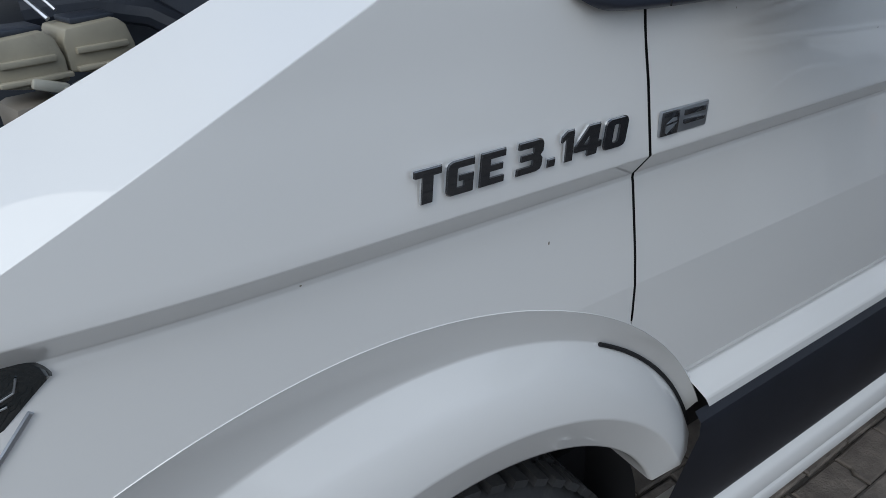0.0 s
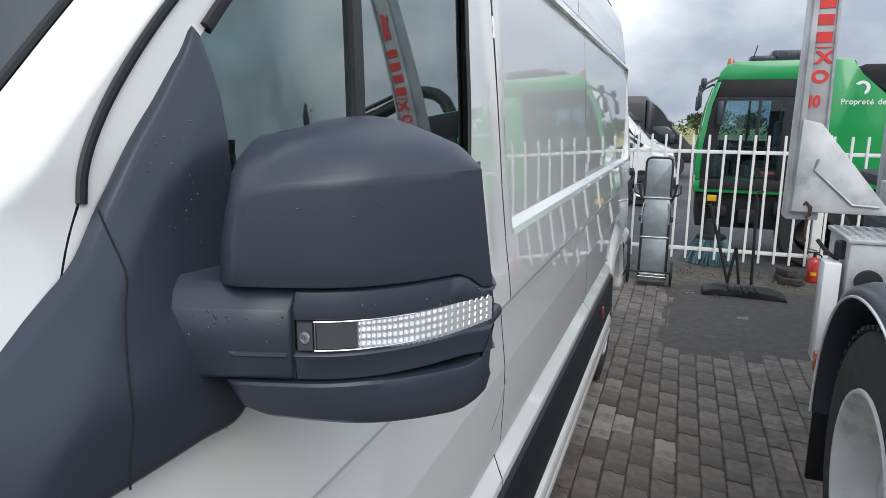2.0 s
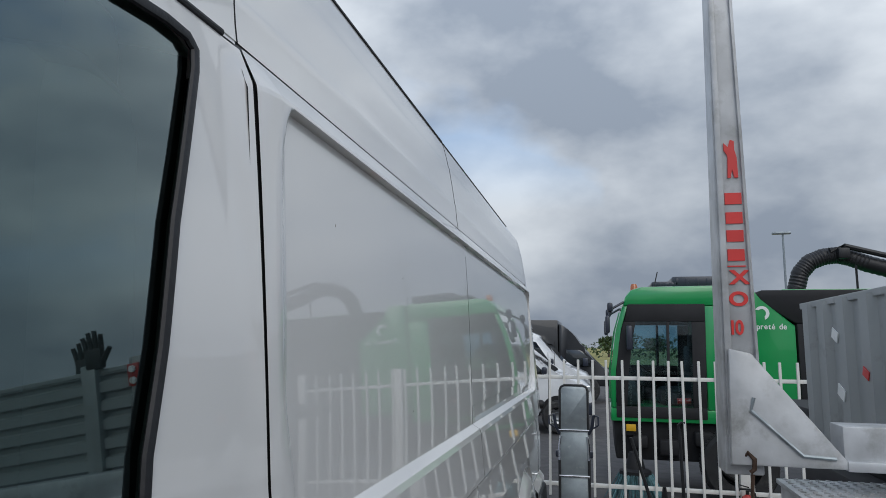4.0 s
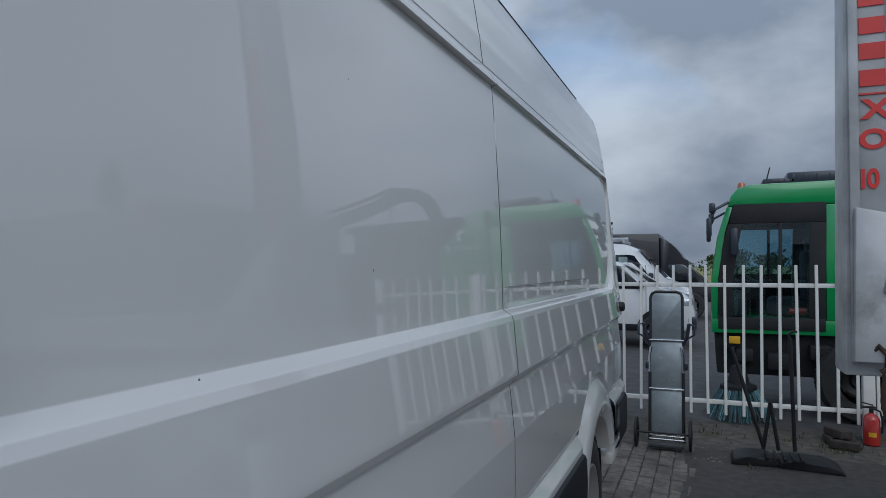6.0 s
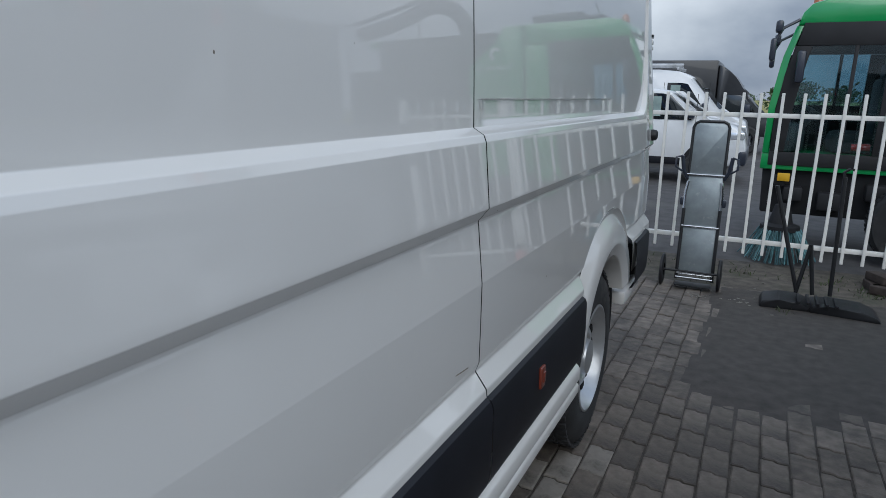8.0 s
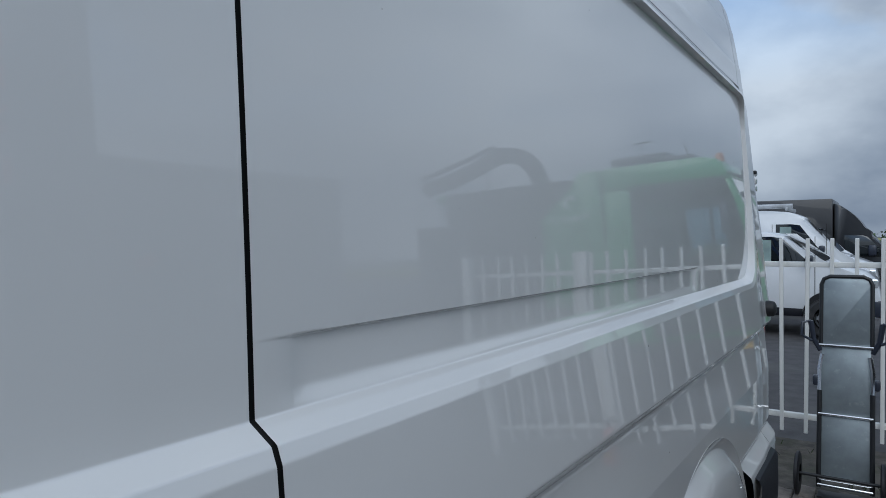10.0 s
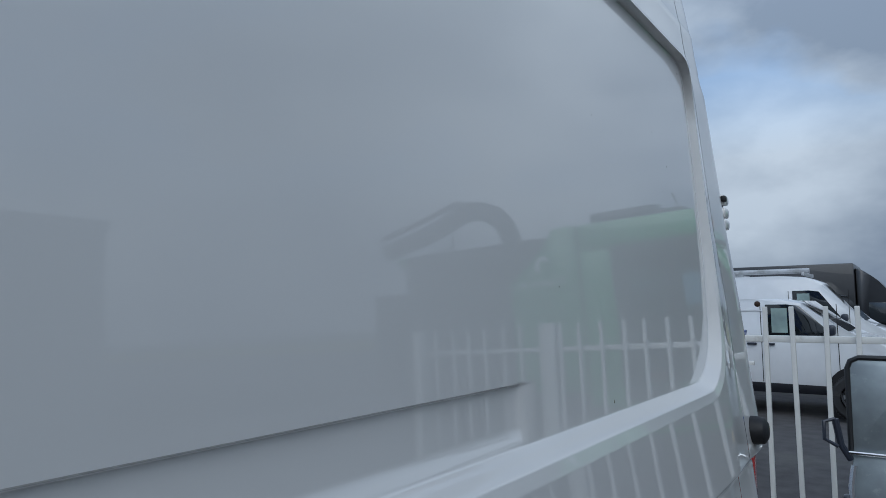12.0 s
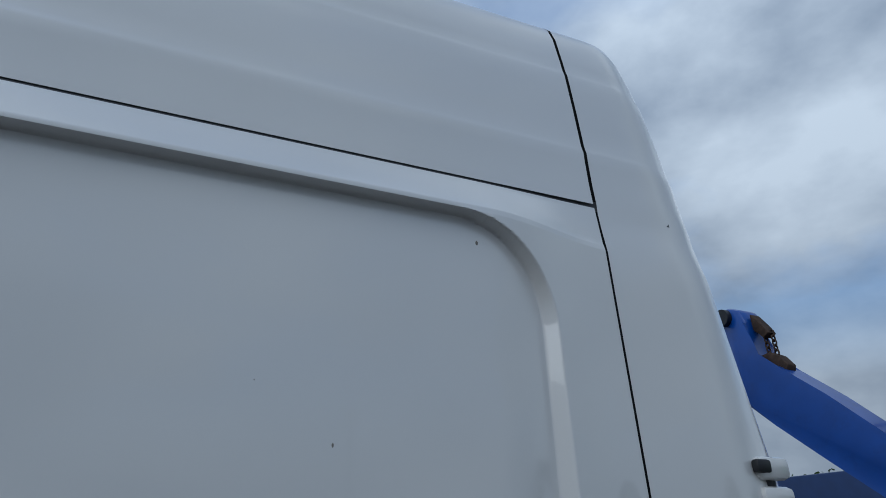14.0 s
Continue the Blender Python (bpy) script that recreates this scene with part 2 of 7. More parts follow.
scratch(BLUE_WORN)
RUST = material("rusty_steel", (0.06, 0.036, 0.024), 0.8, 0.3, var=0.4, scale=20, bump=0.3, bscale=60)
PAVER = material("grey_brown_concrete_paver", (0.155, 0.131, 0.110), 0.75, var=0.34, scale=18, bump=0.8, bscale=140, dirt=(0.070, 0.062, 0.054), dscale=3.4, damount=0.55, per=0.24)
PAVER_PALE = material("pale_worn_paver", (0.29, 0.262, 0.228), 0.75, var=0.2, scale=18, bump=0.5, bscale=140, dirt=(0.10, 0.088, 0.076), dscale=9.0, damount=0.55, per=0.2)
JOINT = material("dark_joint_soil", (0.068, 0.058, 0.049), 0.95, var=0.4, scale=40, bump=0.8, bscale=120, dirt=(0.05, 0.047, 0.044), dscale=4.0, damount=0.35)
ASPHALT = material("grey_yard_ground", (0.085, 0.080, 0.080), 0.85, var=0.25, scale=6, bump=0.5, bscale=60, dirt=(0.125, 0.12, 0.11), dscale=0.8, damount=0.4)
SILT = material("trodden_silt", (0.062, 0.053, 0.046), 0.75, var=0.3, scale=14, bump=0.5, bscale=120, dirt=(0.055, 0.049, 0.042), dscale=2.2, damount=0.4)
VERGE = material("mossy_grit", (0.095, 0.082, 0.068), 0.95, var=0.4, scale=12, bump=0.8, bscale=80, dirt=(0.06, 0.062, 0.038), dscale=2.6, damount=0.45)
FIELD = material("yellow_green_field", (0.30, 0.27, 0.09), 0.95, var=0.35, scale=0.25, dirt=(0.12, 0.16, 0.05), dscale=0.12, damount=0.5)
LEAF = material("hedge_leaf", (0.045, 0.075, 0.025), 0.7, var=0.5, scale=3, per=0.4)
BARK = material("tree_bark", (0.09, 0.07, 0.05), 0.9, var=0.3, bump=0.4)
BRISTLE = material("teal_and_white_bristle", (0.10, 0.22, 0.24), 0.6, var=0.3, scale=30, per=0.6)
YELLOW = material("yellow_plate", (0.75, 0.42, 0.02), 0.45, var=0.1)
BOX_BLACK = material("black_truck_body", (0.018, 0.019, 0.022), 0.4, coat=0.4, var=0.1)
LORRY_BLUE = material("dark_blue_tarp", (0.012, 0.035, 0.12), 0.5, var=0.1)
RIBBED_BLACK = material("corrugated_black_hose", (0.018, 0.018, 0.02), 0.5, var=0.2)

# ---- mesh helpers ----
def empty(name, at, label, category, group="", kind=""):
    e = new(name)
    e.location = at
    return tagged(e, label, category, group, kind)


def part(name, bm, mat, parent=None, label="", angle=32, smooth=True):
    """Links a bmesh, whose vertices are in world metres, as one mesh object under a thing or a part."""
    bmesh.ops.recalc_face_normals(bm, faces=bm.faces[:]) if not bm.faces or len(bm.faces) < 60000 else None
    if smooth:
        for fc in bm.faces:
            fc.smooth = True
        for ed in bm.edges:
            if len(ed.link_faces) == 2 and ed.calc_face_angle(0) > radians(angle):
                ed.smooth = False
    me = bpy.data.meshes.new(name)
    bm.to_mesh(me)
    bm.free()
    me.materials.append(mat)
    ob = new(name, me)
    if parent:
        hang(ob, parent)
    if label:
        tagged(ob, label)
    return ob


def hang(ob, parent):
    ob.parent = parent
    at, up = Vector(parent.location), parent.parent
    ob.matrix_parent_inverse = Matrix.Translation(-at) if parent.type == "EMPTY" else Matrix.Identity(4)


def B():
    return bmesh.new()


def box(bm, c, s, b=0.004, turn=None):
    m = Matrix.Translation(c) @ (turn or Matrix.Identity(4)) @ Matrix.Diagonal((s[0], s[1], s[2], 1))
    made = bmesh.ops.create_cube(bm, size=1.0, matrix=m)
    if b > 0:
        edges = list({e for v in made["verts"] for e in v.link_edges})
        bmesh.ops.bevel(bm, geom=edges, offset=min(b, 0.45 * min(s)), segments=2, affect="EDGES", profile=0.5)
    return bm


def cyl(bm, p, q, r, r2=None, n=14, caps=True):
    p, q = Vector(p), Vector(q)
    way = q - p
    m = Matrix.Translation((p + q) / 2) @ way.to_track_quat("Z", "Y").to_matrix().to_4x4()
    bmesh.ops.create_cone(bm, cap_ends=caps, segments=n, radius1=r, radius2=r if r2 is None else r2, depth=way.length, matrix=m)
    return bm


def tube(bm, pts, r, n=8, flat=1.0, up=(1, 0, 0)):
    pts = [Vector(p) for p in pts]
    rings = []
    for i, p in enumerate(pts):
        way = (pts[min(i + 1, len(pts) - 1)] - pts[max(i - 1, 0)]).normalized()
        side = way.cross(Vector(up))
        side = side.normalized() if side.length > 1e-4 else way.orthogonal().normalized()
        top = side.cross(way).normalized()
        rings.append([bm.verts.new(p + r * (math.cos(a) * side + flat * math.sin(a) * top)) for a in (2 * math.pi * k / n for k in range(n))])
    for a, b in zip(rings, rings[1:]):
        for k in range(n):
            bm.faces.new((a[k], a[(k + 1) % n], b[(k + 1) % n], b[k]))
    bm.faces.new(rings[0][::-1])
    bm.faces.new(rings[-1])
    return bm


def prism(bm, poly, place, a, b, bevel=0.0):
    """A polygon of (u, v) drawn out from a to b; place(u, v, w) gives the world point."""
    lo = [bm.verts.new(place(u, v, a)) for u, v in poly]
    hi = [bm.verts.new(place(u, v, b)) for u, v in poly]
    faces = [bm.faces.new(lo[::-1]), bm.faces.new(hi)]
    n = len(poly)
    faces += [bm.faces.new((lo[i], lo[(i + 1) % n], hi[(i + 1) % n], hi[i])) for i in range(n)]
    if bevel > 0:
        edges = list({e for f in faces for e in f.edges})
        bmesh.ops.bevel(bm, geom=edges, offset=bevel, segments=2, affect="EDGES", profile=0.5)
    return bm


def sheet(bm, rows, close=False):
    """A skin over rows of points of equal length."""
    vs = [[bm.verts.new(p) for p in row] for row in rows]
    for a, b in zip(vs, vs[1:]):
        for k in range(len(a) - 1):
            bm.faces.new((a[k], a[k + 1], b[k + 1], b[k]))
        if close:
            bm.faces.new((a[-1], a[0], b[0], b[-1]))
    return vs


def lathe(bm, profile, centre, axis="x", n=32, sign=1):
    """Turns (along, radius) pairs round an axis through centre."""
    rows = []
    for w, r in profile:
        ring = []
        for k in range(n):
            a = 2 * math.pi * k / n
            c, s = r * math.cos(a), r * math.sin(a)
            off = (sign * w, c, s) if axis == "x" else ((c, sign * w, s) if axis == "y" else (c, s, sign * w))
            ring.append(Vector(centre) + Vector(off))
        rows.append(ring)
    sheet(bm, rows, close=True)
    return bm


def lettering(text, size, depth, m, mat, parent, name="letter", sx=1.0, shear=0.0, gap=1.0, bevel=0.0, bold=0.012):
    """Each character of a text as a mesh of its own, with the built-in font."""
    x = 0.0
    for ch in text:
        cu = bpy.data.curves.new("glyph", "FONT")
        cu.body, cu.size, cu.extrude, cu.shear, cu.bevel_depth = ch if ch != " " else "n", size, depth, shear, bevel
        cu.offset = bold * size
        ob = bpy.data.objects.new("glyph", cu)
        scene.collection.objects.link(ob)
        bpy.context.view_layer.update()
        wide = 0.35 * size
        if ch != " ":
            me = bpy.data.meshes.new_from_object(ob.evaluated_get(bpy.context.evaluated_depsgraph_get()))
            lo = min(v.co.x for v in me.vertices)
            wide = max(v.co.x for v in me.vertices) - lo
            me.transform(m @ Matrix.Diagonal((sx, 1, 1, 1)) @ Matrix.Translation((x - lo, 0, 0)))
            me.materials.clear()
            me.materials.append(mat)
            hang(new(name, me), parent)
        bpy.data.objects.remove(ob)
        x += wide + 0.09 * size * gap
    return x * sx


GLYPHS = {      # broad square-cut characters: an outline, and a hole where there is one
    "T": ([(0, 1), (1, 1), (1, .80), (.70, .80), (.70, 0), (.30, 0), (.30, .80), (0, .80)], None),
    "G": ([(1, 1), (.2, 1), (.06, .95), (0, .85), (0, .15), (.06, .05), (.2, 0), (1, 0), (1, .56), (.46, .56), (.46, .40), (.66, .40), (.66, .19), (.40, .19), (.36, .22), (.36, .77), (.40, .80), (1, .80)], None),
    "E": ([(0, 1), (1, 1), (1, .80), (.38, .80), (.38, .60), (.92, .60), (.92, .41), (.38, .41), (.38, .20), (1, .20), (1, 0), (0, 0)], None),
    "3": ([(0, 1), (.80, 1), (.94, .95), (1, .85), (1, .62), (.90, .51), (1, .40), (1, .15), (.94, .05), (.80, 0), (0, 0), (0, .20), (.58, .20), (.62, .23), (.62, .38), (.58, .41), (.12, .41), (.12, .60), (.58, .60), (.62, .63), (.62, .77), (.58, .80), (0, .80)], None),
    ".": ([(0, 0), (1, 0), (1, 1), (0, 1)], None),
    "1": ([(0, .84), (.45, 1), (1, 1), (1, 0), (.38, 0), (.38, .78), (0, .66)], None),
    "4": ([(.42, 1), (.86, 1), (.86, .42), (1, .42), (1, .21), (.86, .21), (.86, 0), (.50, 0), (.50, .21), (0, .21), (0, .42)], [(.50, .42), (.50, .74), (.27, .42)]),
    "0": ([(.2, 1), (.8, 1), (.94, .95), (1, .85), (1, .15), (.94, .05), (.8, 0), (.2, 0), (.06, .05), (0, .15), (0, .85), (.06, .95)], [(.36, .77), (.36, .23), (.41, .19), (.59, .19), (.64, .23), (.64, .77), (.59, .81), (.41, .81)]),
}


def cell_letter(ch, lo, hi, z0, z1, x, depth, mat, parent, name):
    """One slanted character that fills its cell on the flank, reading along +y."""
    outer, hole = GLYPHS[ch]
    spot = lambda u, v, w: Vector((w, lo + (u * 0.90 + 0.10 * v) * (hi - lo), z0 + v * (z1 - z0)))
    bm = B()
    loops = [outer] + ([hole] if hole else [])
    for loop in loops:
        low, high = [bm.verts.new(spot(u, v, x - depth / 2)) for u, v in loop], [bm.verts.new(spot(u, v, x + depth / 2)) for u, v in loop]
        for k in range(len(loop)):
            m = (k + 1) % len(loop)
            bm.faces.new((low[k], low[m], high[m], high[k]))
    bm.edges.ensure_lookup_table()
    rim = [e for e in bm.edges if all(v.co.x > x for v in e.verts)]
    bmesh.ops.triangle_fill(bm, use_beauty=True, use_dissolve=False, edges=rim)
    bmesh.ops.recalc_face_normals(bm, faces=bm.faces[:])
    part(name, bm, mat, parent, smooth=False)


FACE_Y = Matrix(((1, 0, 0, 0), (0, 0, -1, 0), (0, 1, 0, 0), (0, 0, 0, 1)))   # reads along +x, faces -y

# ---- the van ----
# wheel arches: rings of (shift along the van, radius, how far out), from the flank inwards
ARCH_F = (1.127, 0.50, [(-0.050, 0.556, -0.0300), (-0.050, 0.552, -0.0275), (-0.049, 0.5505, -0.0278), (-0.012, 0.498, -0.0380), (-0.010, 0.4955, -0.0384), (-0.008, 0.4930, -0.0375), (0.006, 0.464, -0.016), (0.020, 0.430, -0.004), (0.0285, 0.4035, 0.0008), (0.030, 0.400, 0.0010), (0.031, 0.3975, 0.0002), (0.048, 0.345, -0.0150), (0.050, 0.341, -0.0165), (0.050, 0.339, -0.022), (0.050, 0.339, -0.16)])
ARCH_R = (5.050, 0.42, [(0, 0.552, -0.0300), (0, 0.548, -0.0275), (0, 0.5468, -0.0278), (0, 0.523, -0.0360), (0, 0.521, -0.0364), (0, 0.519, -0.0355), (0, 0.494, -0.014), (0, 0.462, -0.003), (0, 0.412, 0.0008), (0, 0.4085, 0.0010), (0, 0.4055, 0.0002), (0, 0.364, -0.0130), (0, 0.361, -0.0145), (0, 0.359, -0.020), (0, 0.359, -0.16)])
GAP_DOOR_F, GAP_SEAM, GAP_REAR = 1.387, 3.780, 5.848
LOWER = ((0.40, -.030), (0.70, -.008), (0.745, -.006), (0.764, -.008), (0.768, -.0095), (0.8015, -.0345), (0.8045, -.0350), (0.807, -.0342), (0.822, -.0285), (0.825, -.0277), (0.90, -.027), (1.00, -.027), (1.122, -.0390), (1.127, -.0400), (1.1318, -.0395), (1.1570, -.0185), (1.1585, -.0172))
OUTER = LOWER + ((1.290, -.0285), (1.292, -.0287), (1.882, -.068), (1.889, -.070), (1.934, -.1035), (1.946, -.109))
CAB = LOWER + tuple((1.27 + 0.026 * k, -.032 - .060 * 0.026 * k - .0800 * (0.026 * k) ** 2) for k in range(27))
UPPER = ((2.00, -.1145), (2.014, -.1155), (2.026, -.1190), (2.087, -.1285), (2.144, -.1385), (2.156, -.1425), (2.172, -.146), (2.219, -.158), (2.245, -.169), (2.265, -.186), (2.28, -.211), (2.29, -.25))
Z_OUT, X_OUT = zip(*(OUTER + UPPER))
Z_CAB, X_CAB = zip(*(CAB + UPPER))
LEDGE, RIM, SIDE = 0.028, 0.0025, 0.012         # widths of the field's slopes: below, above, behind
STEPS, RISE = (0, 0.04, 0.47, 0.53, 0.96, 1.0), (0, 0.008, 0.16, 0.24, 0.99, 1.0)
CUT, FALL = (0, 0.1, 0.9, 1.0), (0, 0.03, 0.97, 1.0)      # the plain slope above and behind


def ease(t):
    t = np.clip(t, 0, 1)
    return t * t * (3 - 2 * t)


def screen_y(z):
    """The windscreen's edge on the pillar, by height."""
    return np.interp(z, (1.36, 1.387, 1.42, 1.508, 1.569, 1.66, 1.764, 1.95), (1.187, 1.193, 1.235, 1.370, 1.430, 1.516, 1.604, 1.80))


def fold_z(y):
    """The slanting line above which the wing folds over."""
    return 1.254 + (y - 0.957) * 0.48


def side_x(y, z):
    """How far out the van's flank stands at a place along it and a height."""
    y, z = np.asarray(y, float), np.asarray(z, float)
    out, cab = np.interp(z, Z_OUT, X_OUT), np.interp(z, Z_CAB, X_CAB)
    x = cab + (out - cab) * ease((y - 2.36) / 0.10)
    # the pressed field of the load area: a rounded rectangle with a wide ledge below and a sharp rim above
    inner = -.0565 - .020 * (z - 1.318) - .0520 * np.maximum(z - 1.318, 0) ** 2
    y0, y1, z0, z1 = 1.0, 5.768, 1.290, 1.884
    r = np.where(z < 1.57, 0.150, 0.105)
    dy, dz = np.abs(y - (y0 + y1) / 2) - (y1 - y0) / 2 + r, np.abs(z - (z0 + z1) / 2) - (z1 - z0) / 2 + r
    d = np.hypot(np.maximum(dy, 0), np.maximum(dz, 0)) + np.minimum(np.maximum(dy, dz), 0) - r
    u = np.clip((dz - dy) / 0.16 + 0.5, 0, 1)
    fade = ease((2.50 - y) / 0.03)
    low = ease((1.56 - z) / 0.16)
    wide = np.where(z < 1.57, LEDGE + 0.24 * fade, RIM + 0.10 * fade) * u + (SIDE + (LEDGE - SIDE) * low) * (1 - u)
    t = np.clip(-d / wide, 0, 1)
    field = np.interp(t, STEPS, RISE) * low + np.interp(t, CUT, FALL) * (1 - low)
    x = x + field * (inner - x) * ease((y - 2.445) / 0.05)
    # a shallow rectangle set into the field behind the seam
    x = x - 0.006 * ease((y - 3.805) / 0.035) * ease((5.06 - y) / 0.02) * ease((1.3735 - z) / 0.003) * ease((z - 1.314) / 0.02)
    # wing: it narrows to the front and folds over above a slanting line
    x = x - 0.20 * np.maximum(1.017 - y, 0) ** 2 / 0.6
    x = x - np.maximum(z - fold_z(y), 0) * 1.15 * ease((1.357 - y) / 0.16) * (z < 1.45)
    # the flank draws in towards the rear corner
    x = x - np.interp(z, (0.8, 1.2, 1.45, 1.6, 1.89, 1.934, 1.95), (0.004, 0.008, 0.014, 0.022, 0.029, 0.004, 0.0)) * ease((y - 5.70) / 0.15)
    # the cab draws in above the wing, towards the windscreen
    x = x - 0.038 * ease((1.70 - y) / 0.30) * ease((z - 1.34) / 0.14)
    # pillar beside the windscreen
    near = np.clip(1 - (y - screen_y(z)) / 0.034, 0, 1.0)
    x = x - 0.045 * near ** 1.3 * (z > 1.40) * (y < 2.3) * ease((z - 1.40) / 0.06)
    return x


def spread(lo, hi, step, marks):
    v = list(np.arange(lo, hi, step)) + [hi]
    for m in marks:
        for o in (-0.0012, 0, 0.0012):
            if lo < m + o < hi:
                v.append(m + o)
    v = sorted(v)
    keep = [v[0]]
    for a in v[1:]:
        if a - keep[-1] > 0.0005:
            keep.append(a)
    return np.array(keep)


Z_MARKS = sorted(set(Z_OUT[2:24] + tuple(1.290 + LEDGE * t for t in STEPS) + tuple(1.884 - RIM * t for t in CUT) + (1.3705, 1.3735)))


def flank(name, ys, zs, keep, parent, label, mat=None, off=0.0, left=None, right=None, top=None, hole=None):
    """A panel of the flank: a fine skin over the grid, less the places where keep(y, z) is false."""
    yy, zz = np.meshgrid(ys, zs, indexing="ij")
    part_y = (yy - ys[0]) / (ys[-1] - ys[0])
    for turn in range(2):
        if left is not None:
            lo, hi = left(zz), right(zz)
            yy = lo + part_y * (hi - lo)
        if top is not None:
            zg = np.broadcast_to(zs, yy.shape)
            mid, up = (1.17 + zs[-1]) / 2, top(yy)
            knee = np.minimum(fold_z(yy), up - 0.003)
            lo, hi = 1.17 + (zg - 1.17) / (mid - 1.17) * (knee - 1.17), knee + (zg - mid) / (zs[-1] - mid) * (up - knee)
            zz = np.where(zg > mid, hi, np.where(zg > 1.17, lo, zg))
    good = keep((yy[1:, 1:] + yy[:-1, :-1]) / 2, (zz[1:, 1:] + zz[:-1, :-1]) / 2)
    if hole is not None:
        cy, cz, r = hole[0] + hole[2][1][0], hole[1], hole[2][1][1]
        far = np.hypot(yy - cy, zz - cz)
        good &= np.maximum(np.maximum(far[1:, 1:], far[:-1, :-1]), np.maximum(far[1:, :-1], far[:-1, 1:])) > r
        push = np.where(far < r, r / np.maximum(far, 0.01), 1.0)
        yy, zz = cy + (yy - cy) * push, cz + (zz - cz) * push
    xx = side_x(yy, zz) + off
    nz = len(zs)
    verts = np.stack([xx, yy, zz], -1).reshape(-1, 3)
    faces = []
    for i, j in zip(*np.nonzero(good)):
        a = i * nz + j
        faces.append((a, a + nz, a + nz + 1, a + 1))
    me = bpy.data.meshes.new(name)
    me.from_pydata(verts.tolist(), [], faces)
    bm = bmesh.new()
    bm.from_mesh(me)
    bpy.data.meshes.remove(me)
    bmesh.ops.delete(bm, geom=[v for v in bm.verts if not v.link_faces], context="VERTS")
    return part(name, bm, mat or PAINT, parent, label, angle=60)


def inside(poly, y, z):
    y, z = np.asarray(y, float), np.asarray(z, float)
    hit = np.zeros(y.shape, bool)
    for (y1, z1), (y2, z2) in zip(poly, poly[1:] + poly[:1]):
        cross = (z1 > z) != (z2 > z)
        with np.errstate(divide="ignore", invalid="ignore"):
            hit ^= cross & (y < (y2 - y1) * (z - z1) / (z2 - z1 + 1e-12) + y1)
    return hit


def on_flank(y, z, off=0.0):
    return (float(side_x(y, z)) + off, y, z)


at_x = lambda u, v, w: Vector((w, u, v))
van = empty("van", (-1.0, 3.0, 0.0), "long white high-roof panel van with its bonnet open", "van")
# door outline, upper rear edge slightly further back than the lower one
door_rear = lambda z: np.interp(z, (0.735, 0.77, 0.83, 0.95, 1.2, 1.4, 1.95), (2.36, 2.372, 2.42, 2.44, 2.435, 2.414, 2.412))
WINDOW = [(1.530, 1.365), (1.530, 1.582), (1.582, 1.638), (1.640, 1.696), (1.668, 1.7165), (1.694, 1.736), (1.721, 1.757), (1.751, 1.780), (1.791, 1.807), (1.841, 1.833), (1.901, 1.856), (1.971, 1.869), (2.06, 1.880), (2.174, 1.891), (2.255, 1.898), (2.292, 1.896), (2.305, 1.885), (2.302, 1.86), (2.285, 1.80), (2.251, 1.68), (2.227, 1.558), (2.203, 1.465), (2.194, 1.365)]
BASE = [(1.295, 1.377), (1.264, 1.341), (1.259, 1.331), (1.276, 1.317), (1.298, 1.304), (1.323, 1.298), (1.381, 1.295), (1.453, 1.294), (1.502, 1.294), (1.535, 1.330), (1.548, 1.40), (1.552, 1.50), (1.552, 1.612), (1.531, 1.592), (1.500, 1.553), (1.470, 1.518), (1.438, 1.478), (1.405, 1.443), (1.368, 1.420), (1.330, 1.398)]
bonnet_edge = lambda y: np.interp(y, (0.317, 0.617, 0.877, 0.947, 1.014, 1.061, 1.136, 1.165, 1.387), (1.02, 1.158, 1.269, 1.300, 1.330, 1.347, 1.376, 1.3875, 1.3865))

gap_front = lambda z: np.interp(z, (0.93, 0.95, 1.04, 1.14, 1.16, 1.23, 1.30, 1.39), (1.399, 1.404, 1.399, 1.389, 1.385, 1.380, 1.371, 1.363))
zs = spread(0.60, 1.40, 0.014, [m for m in Z_MARKS if m < 1.2] + [1.285])
ys = spread(0.567, GAP_DOOR_F - 0.003, 0.012, [])
flank("wing", ys, zs, lambda y, z: y > 0, van, "white front wing with a folded upper edge", top=bonnet_edge, left=lambda z: 0.567 + 0 * z, right=lambda z: gap_front(z) - 0.0019, hole=ARCH_F)
zs = spread(0.735, 1.934, 0.013, Z_MARKS)
ys = spread(0, 1.0, 0.0105, [])
CHANNEL = [(1.426, 1.478), (1.432, 1.502), (1.448, 1.532), (1.476, 1.570), (1.518, 1.618), (1.572, 1.672), (1.638, 1.735), (1.680, 1.770), (1.724, 1.806), (1.79, 1.848), (1.86, 1.880), (1.97, 1.913), (2.07, 1.926), (2.19, 1.934), (2.37, 1.939)]


def smooth_line(pts, n=6):
    """A rounded line through points (Catmull and Rom)."""
    p = [np.array(q, float) for q in ([pts[0]] + list(pts) + [pts[-1]])]
    out = []
    for a, b, c, d in zip(p, p[1:], p[2:], p[3:]):
        for t in np.arange(n) / n:
            out.append(tuple(0.5 * (2 * b + (c - a) * t + (2 * a - 5 * b + 4 * c - d) * t * t + (3 * b - a - 3 * c + d) * t ** 3)))
    return out + [tuple(pts[-1])]


